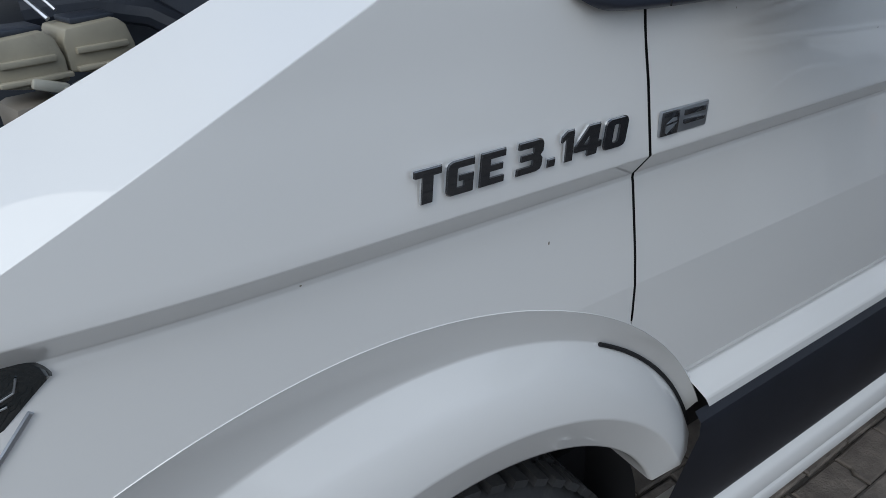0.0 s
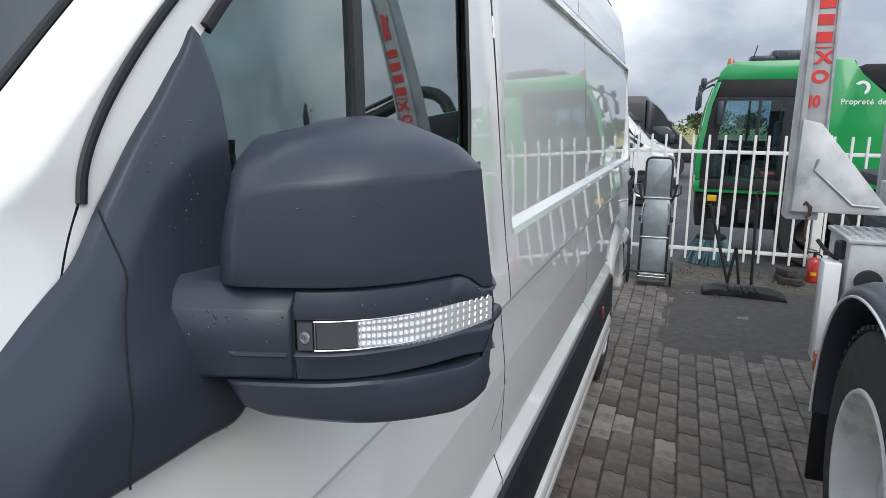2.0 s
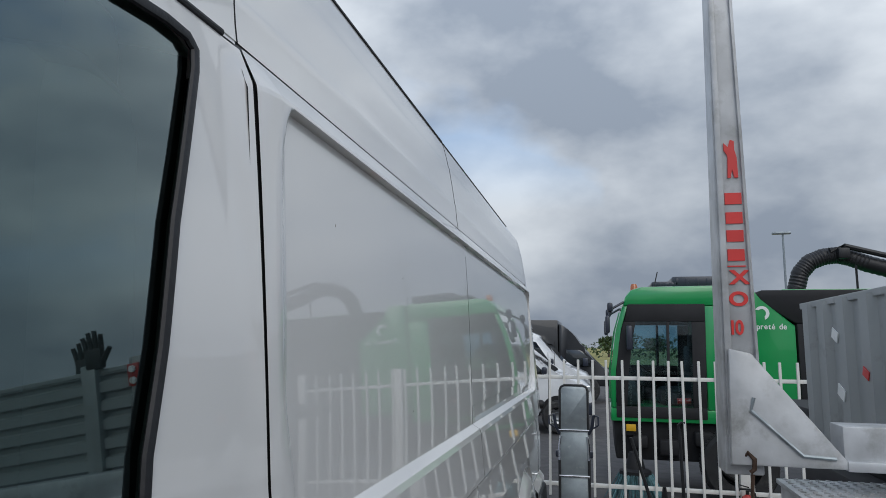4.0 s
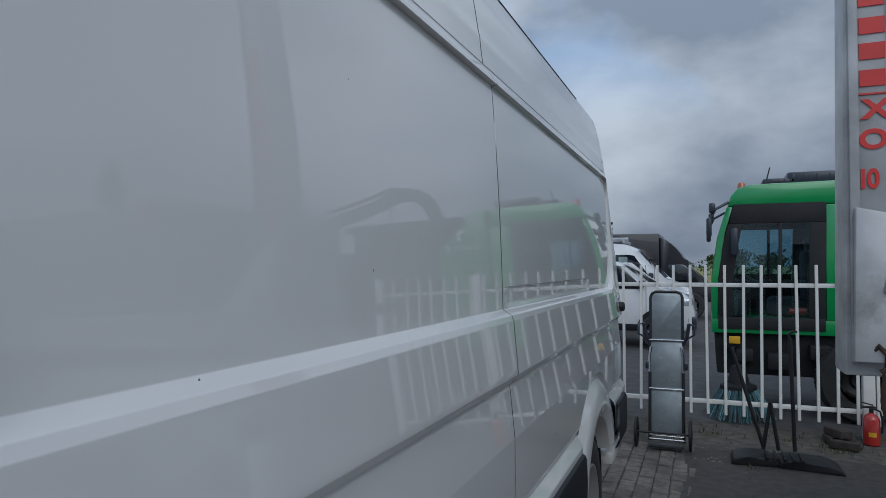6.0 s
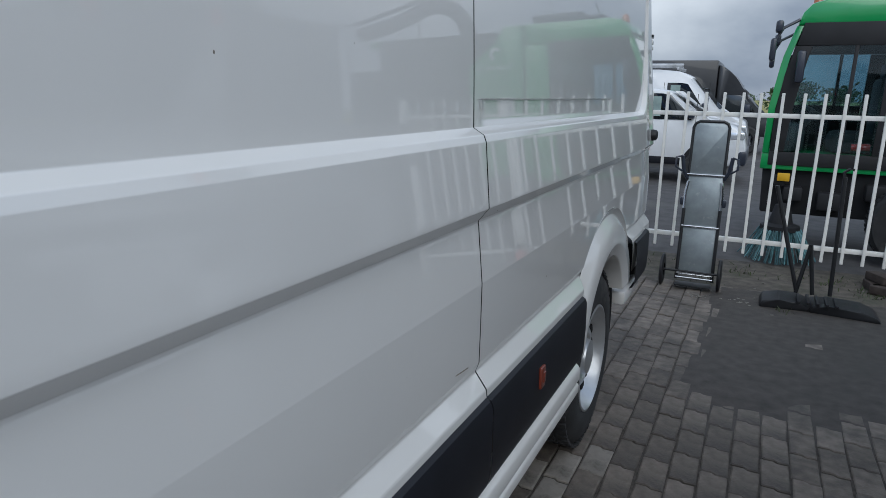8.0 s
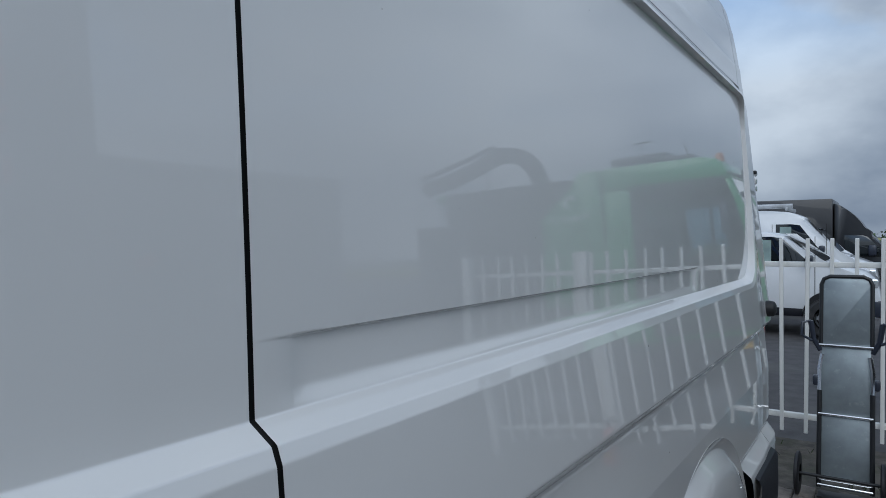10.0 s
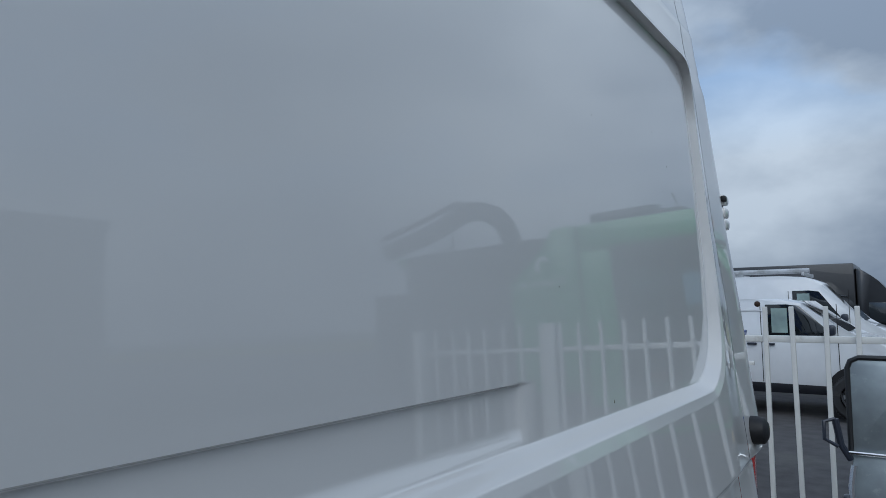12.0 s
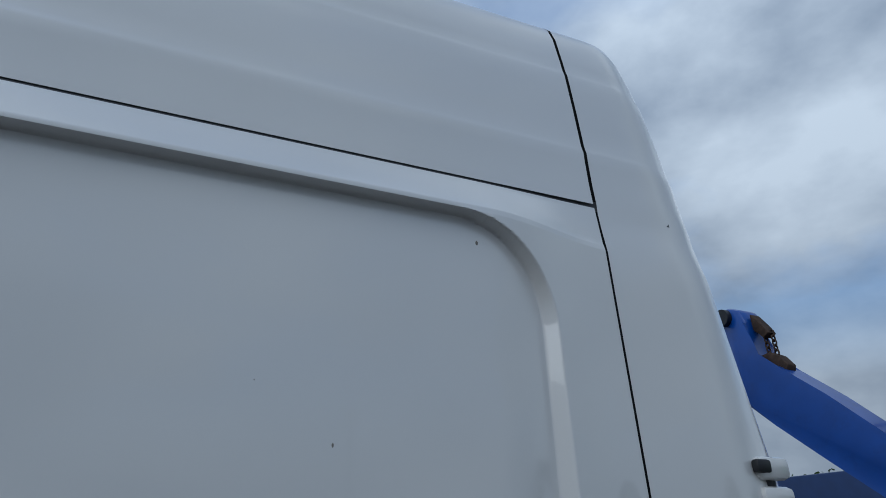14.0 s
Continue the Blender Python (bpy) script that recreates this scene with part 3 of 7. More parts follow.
CHANNEL = smooth_line(CHANNEL)
channel_y = lambda z: np.where(z < 1.39, gap_front(z) + 0.0019, np.interp(z, [1.39] + [c[1] for c in CHANNEL], [1.366] + [c[0] for c in CHANNEL]))
front_door = flank("front_door", ys, zs, lambda y, z: ~inside(WINDOW, y, z), van, "closed white front door", left=channel_y, right=lambda z: door_rear(z) - 0.003, hole=ARCH_F)
# pillar and roof rim outside the black channel
zs = spread(1.385, 1.944, 0.012, [])
ys = spread(0, 1.0, 0.03, [])
flank("windscreen_pillar", ys, zs, lambda y, z: y > 0, van, "white windscreen pillar", left=screen_y, right=lambda z: np.where(z > 1.937, 2.40, channel_y(z) - 0.002))
zs = spread(0.735, 1.9382, 0.02, Z_MARKS)
ys = spread(2.40, GAP_SEAM, 0.02, list(np.arange(2.45, 2.58, 0.01)))
flank("side_panel", ys, zs, lambda y, z: y > 0, van, "white load area side panel", left=lambda z: door_rear(z) + 0.003, right=lambda z: GAP_SEAM - 0.0025 + 0 * z)
ys = spread(GAP_SEAM + 0.0025, GAP_REAR - 0.0014, 0.018, [3.82, 5.05] + list(np.arange(5.65, 5.77, 0.004)) + [5.768 - SIDE * t for t in CUT])
zs = spread(0.60, 1.9382, 0.012, Z_MARKS + list(np.arange(1.29, 1.42, 0.005)) + list(np.arange(1.75, 1.884, 0.005)))
flank("rear_side_panel", ys, zs, lambda y, z: (z > 0.735) | (y > 5.50), van, "white rear side panel with a pressed field", hole=ARCH_R)
# roof with its side band
bm = B()
rows = []
prof = [(float(np.interp(z, Z_OUT, X_OUT)), z) for z in (1.9425, 1.97, 2.00, 2.014, 2.020, 2.026, 2.056, 2.087, 2.115, 2.144, 2.150, 2.156, 2.172, 2.219, 2.232, 2.245, 2.256, 2.265, 2.273, 2.28, 2.29)]
prof += [(-0.34, 2.302), (-0.50, 2.316), (-0.75, 2.33), (-1.02, 2.335), (-1.29, 2.33), (-1.54, 2.316), (-1.70, 2.30), (-1.80, 2.27), (-1.86, 2.219), (-1.93, 1.9425)]
for y in list(np.linspace(1.75, 2.75, 24)) + list(np.linspace(2.85, 5.845, 40)):
    rise = float(np.interp(y, (1.75, 1.95, 2.2, 2.5, 2.75), (0.03, 0.42, 0.76, 0.95, 1.0)))
    rows.append([Vector((x, y, 1.9425 + (z - 1.9425) * rise)) for x, z in prof])
sheet(bm, rows)
part("roof", bm, PAINT, van, "tall white roof", angle=50)
rear_end = lambda z: float(np.interp(z, (0.6, 1.2, 1.6, 2.0, 2.3), (6.09, 6.10, 6.068, 6.018, 5.99)))
bm = B()
rows = []
line = [(float(side_x(5.87, z)), z) for z in spread(0.62, 1.93, 0.03, Z_MARKS[:14])] + prof
for t in np.linspace(0, 1, 26):
    k = max(0.0, (t - 0.35) / 0.65) ** 2.6
    rows.append([Vector((x - (x + 1.02) * 0.055 * k, GAP_REAR + 0.0014 + t * (rear_end(z) - GAP_REAR), z - 0.03 * k * max(0.0, min(1.0, (z - 2.1) / 0.2)))) for x, z in line])
sheet(bm, rows)
part("rear_corner", bm, PAINT, van, "white corner of the rear door", angle=60)
# body behind the skins: dark seals in the gaps, the far flank, front and rear
for a, b in ((GAP_DOOR_F, 0.962), (GAP_SEAM, 0.74), (GAP_REAR, 0.62)):
    bm = B()
    zz = spread(b, 1.31, 0.02, Z_MARKS[:14]) if a < 2 else np.unique(np.concatenate([spread(b, 1.94, 0.02, Z_MARKS), [z for x, z in prof[:20]]]))
    at = gap_front if a < 2 else (lambda z, a=a: a)
    sheet(bm, [[Vector((float(side_x(at(z), z)) - 0.0045, float(at(z)) + o, z)) for z in zz] for o in (-0.014, 0.014)])
    part("gap_seal", bm, GAP, van, "black seal in a panel gap")
zz = np.arange(0.74, 1.93, 0.02)
bm = B()
sheet(bm, [[Vector((float(side_x(door_rear(z), z)) - 0.0045, float(door_rear(z)) + o, z)) for z in zz] for o in (-0.014, 0.014)])
part("gap_seal", bm, GAP, van, "black seal in a panel gap")
# roof groove: a grey strip stands in for its half-shaded paint
bm = B()
yy = np.arange(2.3, 6.0, 0.05)
sheet(bm, [[Vector((float(side_x(min(y, 5.9), 1.940 + o)) - 0.0016, y, 1.940 + o)) for y in yy] for o in (-0.006, -0.001, 0.004, 0.008)])
part("roof_groove", bm, GROOVE, van, "painted groove below the roof, its half shade put into the grey")
for y in (2.405, GAP_SEAM):
    bm = B()
    rise = float(np.interp(y, (1.75, 1.95, 2.2, 2.5, 2.75), (0.03, 0.42, 0.76, 0.95, 1.0)))
    tube(bm, [(x, y, 1.9425 + (z - 1.9425) * rise) for x, z in prof[:22]], 0.0016, 6, 0.6)
    part("roof_seam", bm, GAP, van, "thin dark seam across the roof")
for lo, hi, r in ((2.60, 3.775, 0.0042), (3.785, 5.40, 0.0026)):
    bm = B()
    rises = [float(np.interp(y, (1.75, 1.95, 2.2, 2.5, 2.75), (0.03, 0.42, 0.76, 0.95, 1.0))) for y in np.linspace(lo, hi, 24)]
    tube(bm, [(-0.1665, y, 1.9425 + 0.2975 * k) for y, k in zip(np.linspace(lo, hi, 24), rises)], r, 6)
    part("roof_strip", bm, RUBBER, van, "thin black strip along the roof edge")
bm = B()
box(bm, (-1.93, 3.4, 1.35), (0.06, 5.2, 1.5), 0.02)
box(bm, (-1.02, 5.98, 1.40), (1.5, 0.05, 1.5), 0.02)
part("far_body_side", bm, PAINT, van)
bm = B()
box(bm, (-1.02, 3.6, 0.52), (1.7, 4.6, 0.12), 0.0)
box(bm, (-0.45, 2.42, 1.3), (0.7, 0.03, 1.2), 0.0)
part("underbody", bm, DARK, van, "dark underbody")
# sill, lower line
bm = B()
for lo, hi in ((1.477, 2.262), (2.268, 4.54)):
    sheet(bm, [[Vector((x, y, z)) for y in (lo, hi)] for x, z in ((-0.004, 0.548), (0.012, 0.534), (0.017, 0.525), (0.018, 0.492), (0.006, 0.485), (0.002, 0.479), (0.013, 0.473), (0.016, 0.468), (0.016, 0.445), (0.004, 0.436), (-0.10, 0.436))])
part("sill", bm, PAINT, van, "white sill below the black trim")


def trim(lo, hi, front=None):
    bm = B()
    rows = []
    for x, z in ((-0.010, 0.752), (0.004, 0.744), (0.010, 0.730), (0.012, 0.640), (0.009, 0.560), (0.002, 0.536), (-0.012, 0.530)):
        k = (0.75 - z) / 0.22
        rows.append([Vector((x, lo - (front or 0) * k + t * (hi - lo + (front or 0) * k), z)) for t in np.linspace(0, 1, 5)])
    sheet(bm, rows)
    return part("side_trim", bm, TRIM, van, "matt black protective side trim")


trim(1.542, 2.257, 0.11)
trim(2.262, 3.775)
trim(3.779, 4.60)
trim(5.53, 5.86)
for y in (2.147, 4.12):
    bm = B()
    box(bm, (0.013, y, 0.665), (0.012, 0.035, 0.06), 0.004)
    mk = part("side_marker", bm, AMBER if y < 3 else MARKER_RED, van, "amber side marker lamp" if y < 3 else "dull red side marker")
    bm = B()
    box(bm, (0.016, y + 0.004, 0.665), (0.012, 0.016, 0.03), 0.003)
    part("reflector", bm, MARKER_RED if y > 3 else AMBER, mk)


def arch(a, name, lo, hi, n=96):
    """A bulging wheel arch: a step in from the flank, a rounded flare and a lip turned under."""
    cy, cz, rings = a
    bm = B()
    rows = []
    for k in range(n + 1):
        th = radians(lo + (hi - lo) * k / n)
        row = []
        for i, (dy, r, x) in enumerate(rings):
            y, z = cy + dy + r * math.cos(th), cz + r * math.sin(th)
            skin = float(side_x(y, max(z, 0.83)))
            row.append(Vector((skin - 0.003 if i == 0 else skin + 0.0006 if i == 1 else x + skin + 0.027, y, z)))
        rows.append(row)
    sheet(bm, rows)
    return part(name, bm, PAINT, van, "white flared wheel arch", angle=55)


arch(ARCH_F, "wheel_arch", 26, 170)
arch(ARCH_R, "wheel_arch", 24, 165)
bm = B()
tube(bm, [(-0.0355, 1.117 + 0.4955 * math.cos(radians(a)), 0.50 + 0.4955 * math.sin(radians(a))) for a in range(24, 62, 2)], 0.0028, 6)
part("arch_gap", bm, GAP, van, "black gap between wing and door")
for cy, cz, ri, ro in ((1.177, 0.50, 0.337, 0.50), (5.05, 0.42, 0.357, 0.53)):
    bm = B()
    rows = []
    for k in range(33):
        th = radians(-10 + 200 * k / 32)
        rows.append([Vector((x, cy + (ri + 0.004) * math.cos(th), cz + (ri + 0.004) * math.sin(th))) for x in (-0.06, -0.5)])
    sheet(bm, rows)
    bm.faces.new([bm.verts.new((-0.5, cy + ro * math.cos(a), cz + ro * math.sin(a))) for a in np.linspace(0, 2 * math.pi, 25)[:-1]])
    part("wheel_arch_liner", bm, DARK, van, "black wheel arch liner")


def wheel(name, at, radius, width, rim, parent, sign=1, axis="x", steel=STEEL_RIM, label="steel wheel with a black tyre", holes=10, dish=0.0):
    """Tyre with tread blocks, a dished steel wheel with vent slots and a hub."""
    bm = B()
    w, r = width, radius
    lathe(bm, [(0.0, rim), (0.008, rim + 0.012), (0.010, rim + 0.45 * (r - rim)), (0.0, r - 0.03), (-0.018, r - 0.010), (-0.035, r - 0.004), (-w * 0.5, r), (-w + 0.035, r - 0.004), (-w, r - 0.03), (-w, rim)], at, axis, 48, sign)
    for k in range(56):
        a = 2 * math.pi * k / 56
        for o in (0.028, w * 0.36, w * 0.64):
            off = Vector((-sign * o, math.cos(a) * r, math.sin(a) * r)) if axis == "x" else Vector((math.cos(a) * r, -sign * o, math.sin(a) * r))
            turn = Matrix.Rotation(a, 4, "X") if axis == "x" else Matrix.Rotation(-a, 4, "Y")
            s = (0.042, 0.012, 0.024) if axis == "x" else (0.012, 0.042, 0.024)
            box(bm, Vector(at) + off, s, 0.0, turn)
    wh = part(name, bm, TYRE, parent, label)
    bm = B()
    if dish:
        lathe(bm, [(0.006, rim + 0.006), (0.014, rim + 0.002), (0.012, rim - 0.008), (-0.006, rim - 0.016), (-0.06, rim - 0.022), (-dish, rim - 0.04), (-dish - 0.01, rim * 0.62), (-dish + 0.02, rim * 0.50), (-dish + 0.02, rim * 0.36), (-dish + 0.07, rim * 0.33), (-dish + 0.08, 0.001)], at, axis, 48, sign)
        part("rim", bm, steel, wh, "dirty pale deep-dished rim")
        return wh
    lathe(bm, [(-0.02, rim + 0.004), (0.006, rim + 0.002), (0.008, rim - 0.006), (-0.004, rim - 0.014), (-0.030, rim - 0.020), (-0.052, rim * 0.86), (-0.050, rim * 0.70), (-0.030, rim * 0.55), (-0.028, rim * 0.45), (-0.045, rim * 0.36), (-0.010, rim * 0.32), (-0.002, rim * 0.16), (-0.002, 0.001)], at, axis, 40, sign)
    part("rim", bm, steel, wh, "silver steel rim")
    for k in range(holes):
        bm = B()
        a = 2 * math.pi * k / holes
        off = Vector((-sign * 0.048, math.cos(a) * rim * 0.78, math.sin(a) * rim * 0.78)) if axis == "x" else Vector((math.cos(a) * rim * 0.78, -sign * 0.048, math.sin(a) * rim * 0.78))
        turn = Matrix.Rotation(a, 4, "X") if axis == "x" else Matrix.Rotation(-a, 4, "Y")
        s = (0.02, rim * 0.14, rim * 3.0 / holes) if axis == "x" else (rim * 0.14, 0.02, rim * 3.0 / holes)
        box(bm, Vector(at) + off, s, 0.008, turn)
        part("vent_hole", bm, GAP, wh)
    return wh


wheel("rear_wheel", (-0.06, 5.065, 0.355), 0.355, 0.23, 0.215, van, holes=16)
wheel("front_wheel", (-0.06, 1.127, 0.40), 0.36, 0.23, 0.215, van, holes=16)

# window: seal, divider, panes
bm = B()
pts = []
for p, q in zip([(1.560, 1.614)] + WINDOW[2:], WINDOW[2:]):
    n = max(2, int(math.dist(p, q) / 0.03))
    pts += [on_flank(p[0] + (q[0] - p[0]) * k / n, p[1] + (q[1] - p[1]) * k / n, 0.002) for k in range(n)]
pts.append(on_flank(*WINDOW[-1], 0.002))
tube(bm, pts, 0.0068, 8, 0.6, (1, 0, 0))
tube(bm, [on_flank(1.54, 1.362, 0.003), on_flank(1.85, 1.362, 0.003), on_flank(2.198, 1.362, 0.003)], 0.010, 8, 0.5)
part("window_seal", bm, RUBBER, front_door, "black rubber window seal")
bm = B()
sheet(bm, [[Vector(on_flank(1.797 + 0.172 * (z - 1.521) + o, z, d)) for z in np.linspace(1.36, 1.834, 10)] for o, d in ((-0.0125, -0.008), (-0.012, 0.001), (0.012, 0.001), (0.0125, -0.008))])
part("window_divider", bm, RUBBER, front_door, "dark upright bar between the panes")
crest = WINDOW[1:17]
for low, high in (((1.530, 1.769), (1.530, 1.852)), ((1.769, 2.194), (1.852, 2.304))):
    bm = B()
    grid = []
    for s in np.linspace(0, 1, 14):
        foot, head = low[0] + (low[1] - low[0]) * s, high[0] + (high[1] - high[0]) * s
        top = float(np.interp(head, [p[0] for p in crest], [p[1] for p in crest]))
        grid.append([Vector(on_flank(foot + (head - foot) * u, 1.36 + (top - 1.36) * u, -0.006)) for u in np.linspace(0, 1, 12)])
    sheet(bm, grid)
    pane = part("pane", bm, GLASS, front_door, "tinted side window pane")
    pane.visible_shadow = False
# cabin behind the glass
bm = B()
box(bm, (-1.0, 2.0, 1.05), (1.5, 0.9, 0.5), 0.05)
box(bm, (-0.42, 2.20, 1.45), (0.46, 0.16, 0.75), 0.07)
box(bm, (-0.42, 2.23, 1.82), (0.26, 0.10, 0.17), 0.05)
box(bm, (-1.85, 1.9, 1.55), (0.05, 1.1, 0.9), 0.02)
part("cabin_interior", bm, CABIN, van, "dark seats and cabin trim")
bm = B()
tube(bm, [on_flank(y, z, 0.001) for y, z in CHANNEL], 0.0046, 8, 0.7)
part("drip_channel", bm, RUBBER, van, "black drip channel over the door")
# the shadow line between wing and pillar, drawn as a thin black tube
bm = B()
tube(bm, [on_flank(y, 1.3815, 0.0) for y in np.linspace(1.208, 1.32, 12)], 0.0015, 6)
part("joint_shade_line", bm, GAP, van, "black line drawn for the shade in the joint between wing and pillar")
# mirror foot and arm
SEAM = ((1.381, 1.297), (1.384, 1.318), (1.390, 1.338), (1.397, 1.372), (1.412, 1.405), (1.428, 1.432), (1.430, 1.474))
bm = B()
cen = (1.46, 1.41)


def foot_rise(y, z, k):
    """The foot's height over the door: a slanting facet along the pillar and a flat outer face, rounded off at the rim."""
    inward = ((y - 1.270) * 0.267 - (z - 1.345) * 0.282) / 0.388
    return min(0.020, 0.006 + 0.30 * max(0.0, inward)) - {1.0: 0.009, 0.975: 0.002}.get(k, 0.0)


line = smooth_line(BASE + BASE[:1], 4)[:-1]
rows = []
for k in (1.0, 0.975, 0.95, 0.88, 0.8, 0.7, 0.6, 0.5, 0.4, 0.3, 0.2, 0.1):
    rows.append([Vector(on_flank(cen[0] + (y - cen[0]) * k, cen[1] + (z - cen[1]) * k, foot_rise(cen[0] + (y - cen[0]) * k, cen[1] + (z - cen[1]) * k, k))) for y, z in line])
vs = sheet(bm, rows, close=True)
bm.faces.new(vs[-1])
mirror_foot = part("mirror_foot", bm, BLACK_PLASTIC, van, "black plastic triangle at the mirror foot", angle=40)
bm = B()
tube(bm, [on_flank(y, z, foot_rise(y, z, 0.5) + 0.0002) for y, z in smooth_line(SEAM, 4)], 0.0008, 6)
part("seam", bm, GAP, mirror_foot)


def shell(rows, name, mat, parent, label="", angle=40):
    bm = B()
    sheet(bm, rows, close=True)
    bm.faces.new([v for v in bm.verts[:len(rows[0])]][::-1])
    bm.faces.new([v for v in bm.verts[-len(rows[0]):]])
    return part(name, bm, mat, parent, label, angle)


def front(x):
    """The mirror's front in plan: it slants back from the arm and bends away at its outer end."""
    return 1.461 + 0.30 * (x + 0.003) + 27.7 * max(0.0, x - 0.05) ** 2.65


def outline(x0, x1, depth, z, r=0.012, crown=False):
    """A closed outline of the mirror in plan, from its inner side along the front to its flat back; z and the set-back may follow x."""
    dy = depth if callable(depth) else (lambda x: depth)
    pts = [(x0 + 0.004, max(1.625 + 0.45 * x0, front(x0 + r) + dy(x0) + r + 0.02))]
    for a in np.radians(np.arange(0, 91, 10)):
        pts.append((x0 + r - r * math.cos(a), front(x0 + r) + dy(x0) + r - r * math.sin(a)))
    pts += [(x, front(x) + dy(x)) for x in np.linspace(x0 + r, x1, 26)[1:]]
    y1 = front(x1) + dy(x1)
    ends = [(x1 - 0.0018, y1 + 0.005), (x1 - 0.0048, y1 + 0.013), (x1 - 0.036, y1 + 0.055) if crown else (x1 - 0.032, max(1.625 + 0.45 * x1, y1 + 0.03))]
    return [Vector((x, y, z(x) if callable(z) else z)) for x, y in pts] + [Vector((x, y, (z(x1) if callable(z) else z) - (0.25 * (x1 - x) if crown else 0.0))) for x, y in ends]


crease = lambda x: float(np.interp(x, (-0.02, 0.0, 0.0176, 0.029, 0.05, 0.0813, 0.1224, 0.1583), (1.4765, 1.4785, 1.4838, 1.4890, 1.4925, 1.4951, 1.4979, 1.5002)))
dome = lambda x: float(np.interp(x, (0.05, 0.064, 0.0836, 0.1, 0.119, 0.1415, 0.1595), (1.0, 0.99, 0.91, 0.80, 0.63, 0.39, 0.02)))
end_drop = lambda x: 0.018 * float(ease((x - 0.150) / 0.016))
rows = [outline(-0.010, 0.1665, 0.006, lambda x: 1.4165 - end_drop(x), 0.022), outline(-0.014, 0.1685, 0.001, lambda x: 1.4175 - end_drop(x), 0.026)]
for k in (0.03, 0.25, 0.5, 0.75, 0.93, 1.0):
    rows.append(outline(-0.014 + 0.0055 * k * k, 0.1680 - 0.0080 * k, 0.004 * k * k, lambda x: 1.4175 + (crease(x) - 1.4175) * k - end_drop(x) * (1 - k), 0.026))
for dz, dy, x0 in ((0.0015, 0.0048, -0.0085), (0.006, 0.008, -0.0095), (0.012, 0.013, -0.0115), (0.020, 0.020, -0.0145), (0.030, 0.034, -0.018), (0.038, 0.050, -0.021), (0.044, 0.068, -0.026), (0.048, 0.088, -0.031), (0.049, 0.105, -0.033)):
    rows.append(outline(x0, 0.1598 - 0.02 * dz, lambda x: 0.0045 + (dy - 0.0045) * dome(x), lambda x: crease(x) + dz * dome(x), 0.026, True))
mirror = shell(rows, "mirror_housing", BLACK_PLASTIC, van, "large black door mirror housing", 27)
rows = [outline(0.0515, 0.168, dy, lambda x: z - (0.018 if z > 1.40 else 0.004) * float(ease((x - 0.150) / 0.016)), 0.002) for z, dy in ((1.3440, 0.012), (1.3465, 0.003), (1.3625, 0.0010), (1.3655, -0.0012), (1.3675, 0.0005), (1.3690, 0.004), (1.3920, 0.004), (1.3935, 0.001), (1.400, 0.000), (1.4135, 0.004), (1.4165, 0.012))]
shell(rows, "mirror_band", BLACK_PLASTIC, mirror, "black middle band of the mirror", 40)
low_top = lambda x: float(np.interp(x, (0.0, 0.10, 0.133, 0.157, 0.164, 0.169), (1.3435, 1.3435, 1.3395, 1.336, 1.340, 1.364)))
low_end = lambda x: float(np.interp(x, (-0.002, 0.003, 0.010, 0.028, 0.071, 0.118, 0.149, 0.162, 0.169), (1.339, 1.330, 1.321, 1.313, 1.309, 1.302, 1.296, 1.302, 1.330)))
rows = [outline(-0.004, 0.166, 0.010, lambda x: low_top(x) + 0.0005, 0.014), outline(-0.007, 0.1690, 0.001, low_top, 0.016)]
for k, dy in ((0.06, -0.001), (0.3, -0.001), (0.6, 0.0005), (0.85, 0.003), (0.95, 0.007), (1.0, 0.012)):
    rows.append(outline(-0.007 + 0.006 * k, 0.1690 - 0.003 * k, dy, lambda x: low_top(x) + (low_end(x) - low_top(x)) * k, 0.016))
for dz, dy in ((0.0015, 0.025), (0.001, 0.05), (-0.001, 0.08)):
    rows.append(outline(0.002, 0.163, lambda x: dy + (0.014 - dy) * float(ease((x - 0.06) / 0.10)), lambda x: low_end(x) - dz, 0.016))
shell(rows[::-1], "mirror_lower_shell", BLACK_PLASTIC, mirror, "black lower mirror shell", 30)
# indicator: clear ribbed lens bent round the corner, with a smoked part and a small bulb window
bm = B()
rows = []
for k, x in enumerate(np.linspace(0.0960, 0.1675, 96)):
    rib = -0.0006 if k % 4 < 2 else 0.0008
    y, up = front(x) + 0.0005, 0.002 * max(0.0, (x - 0.13) / 0.037)
    lo, hi = 1.3705 - 0.002 * math.sin((x - 0.096) / 0.0715 * math.pi) * 1.5, 1.3915 + up
    row = [Vector((x, y + 0.006, hi + 0.0008))]
    for i in range(9):
        row.append(Vector((x, y + rib + (-0.0006 if i % 2 else 0.0006), hi + (lo - hi) * i / 8)))
    rows.append(row + [Vector((x, y + 0.006, lo - 0.0008))])
sheet(bm, rows)
indicator = part("indicator", bm, LENS, mirror, "clear ribbed indicator lens", angle=15)
bm = B()
sheet(bm, [[Vector((x, front(x) + d, z)) for d, z in ((0.006, 1.3920), (0.0, 1.3912), (0.0, 1.3712), (0.006, 1.3705))] for x in np.linspace(0.0688, 0.0948, 8)])
part("smoked_end", bm, LENS_DARK, indicator, "smoked part of the indicator")
bm = B()
sheet(bm, [[Vector((x, front(x) + d, z)) for d, z in ((0.006, 1.3920), (0.0, 1.3912), (0.0, 1.3702), (0.006, 1.3695))] for x in np.linspace(0.0555, 0.0660, 5)])
bulb = part("bulb_window", bm, LENS_DARK, indicator, "small dark bulb window")
bm = B()
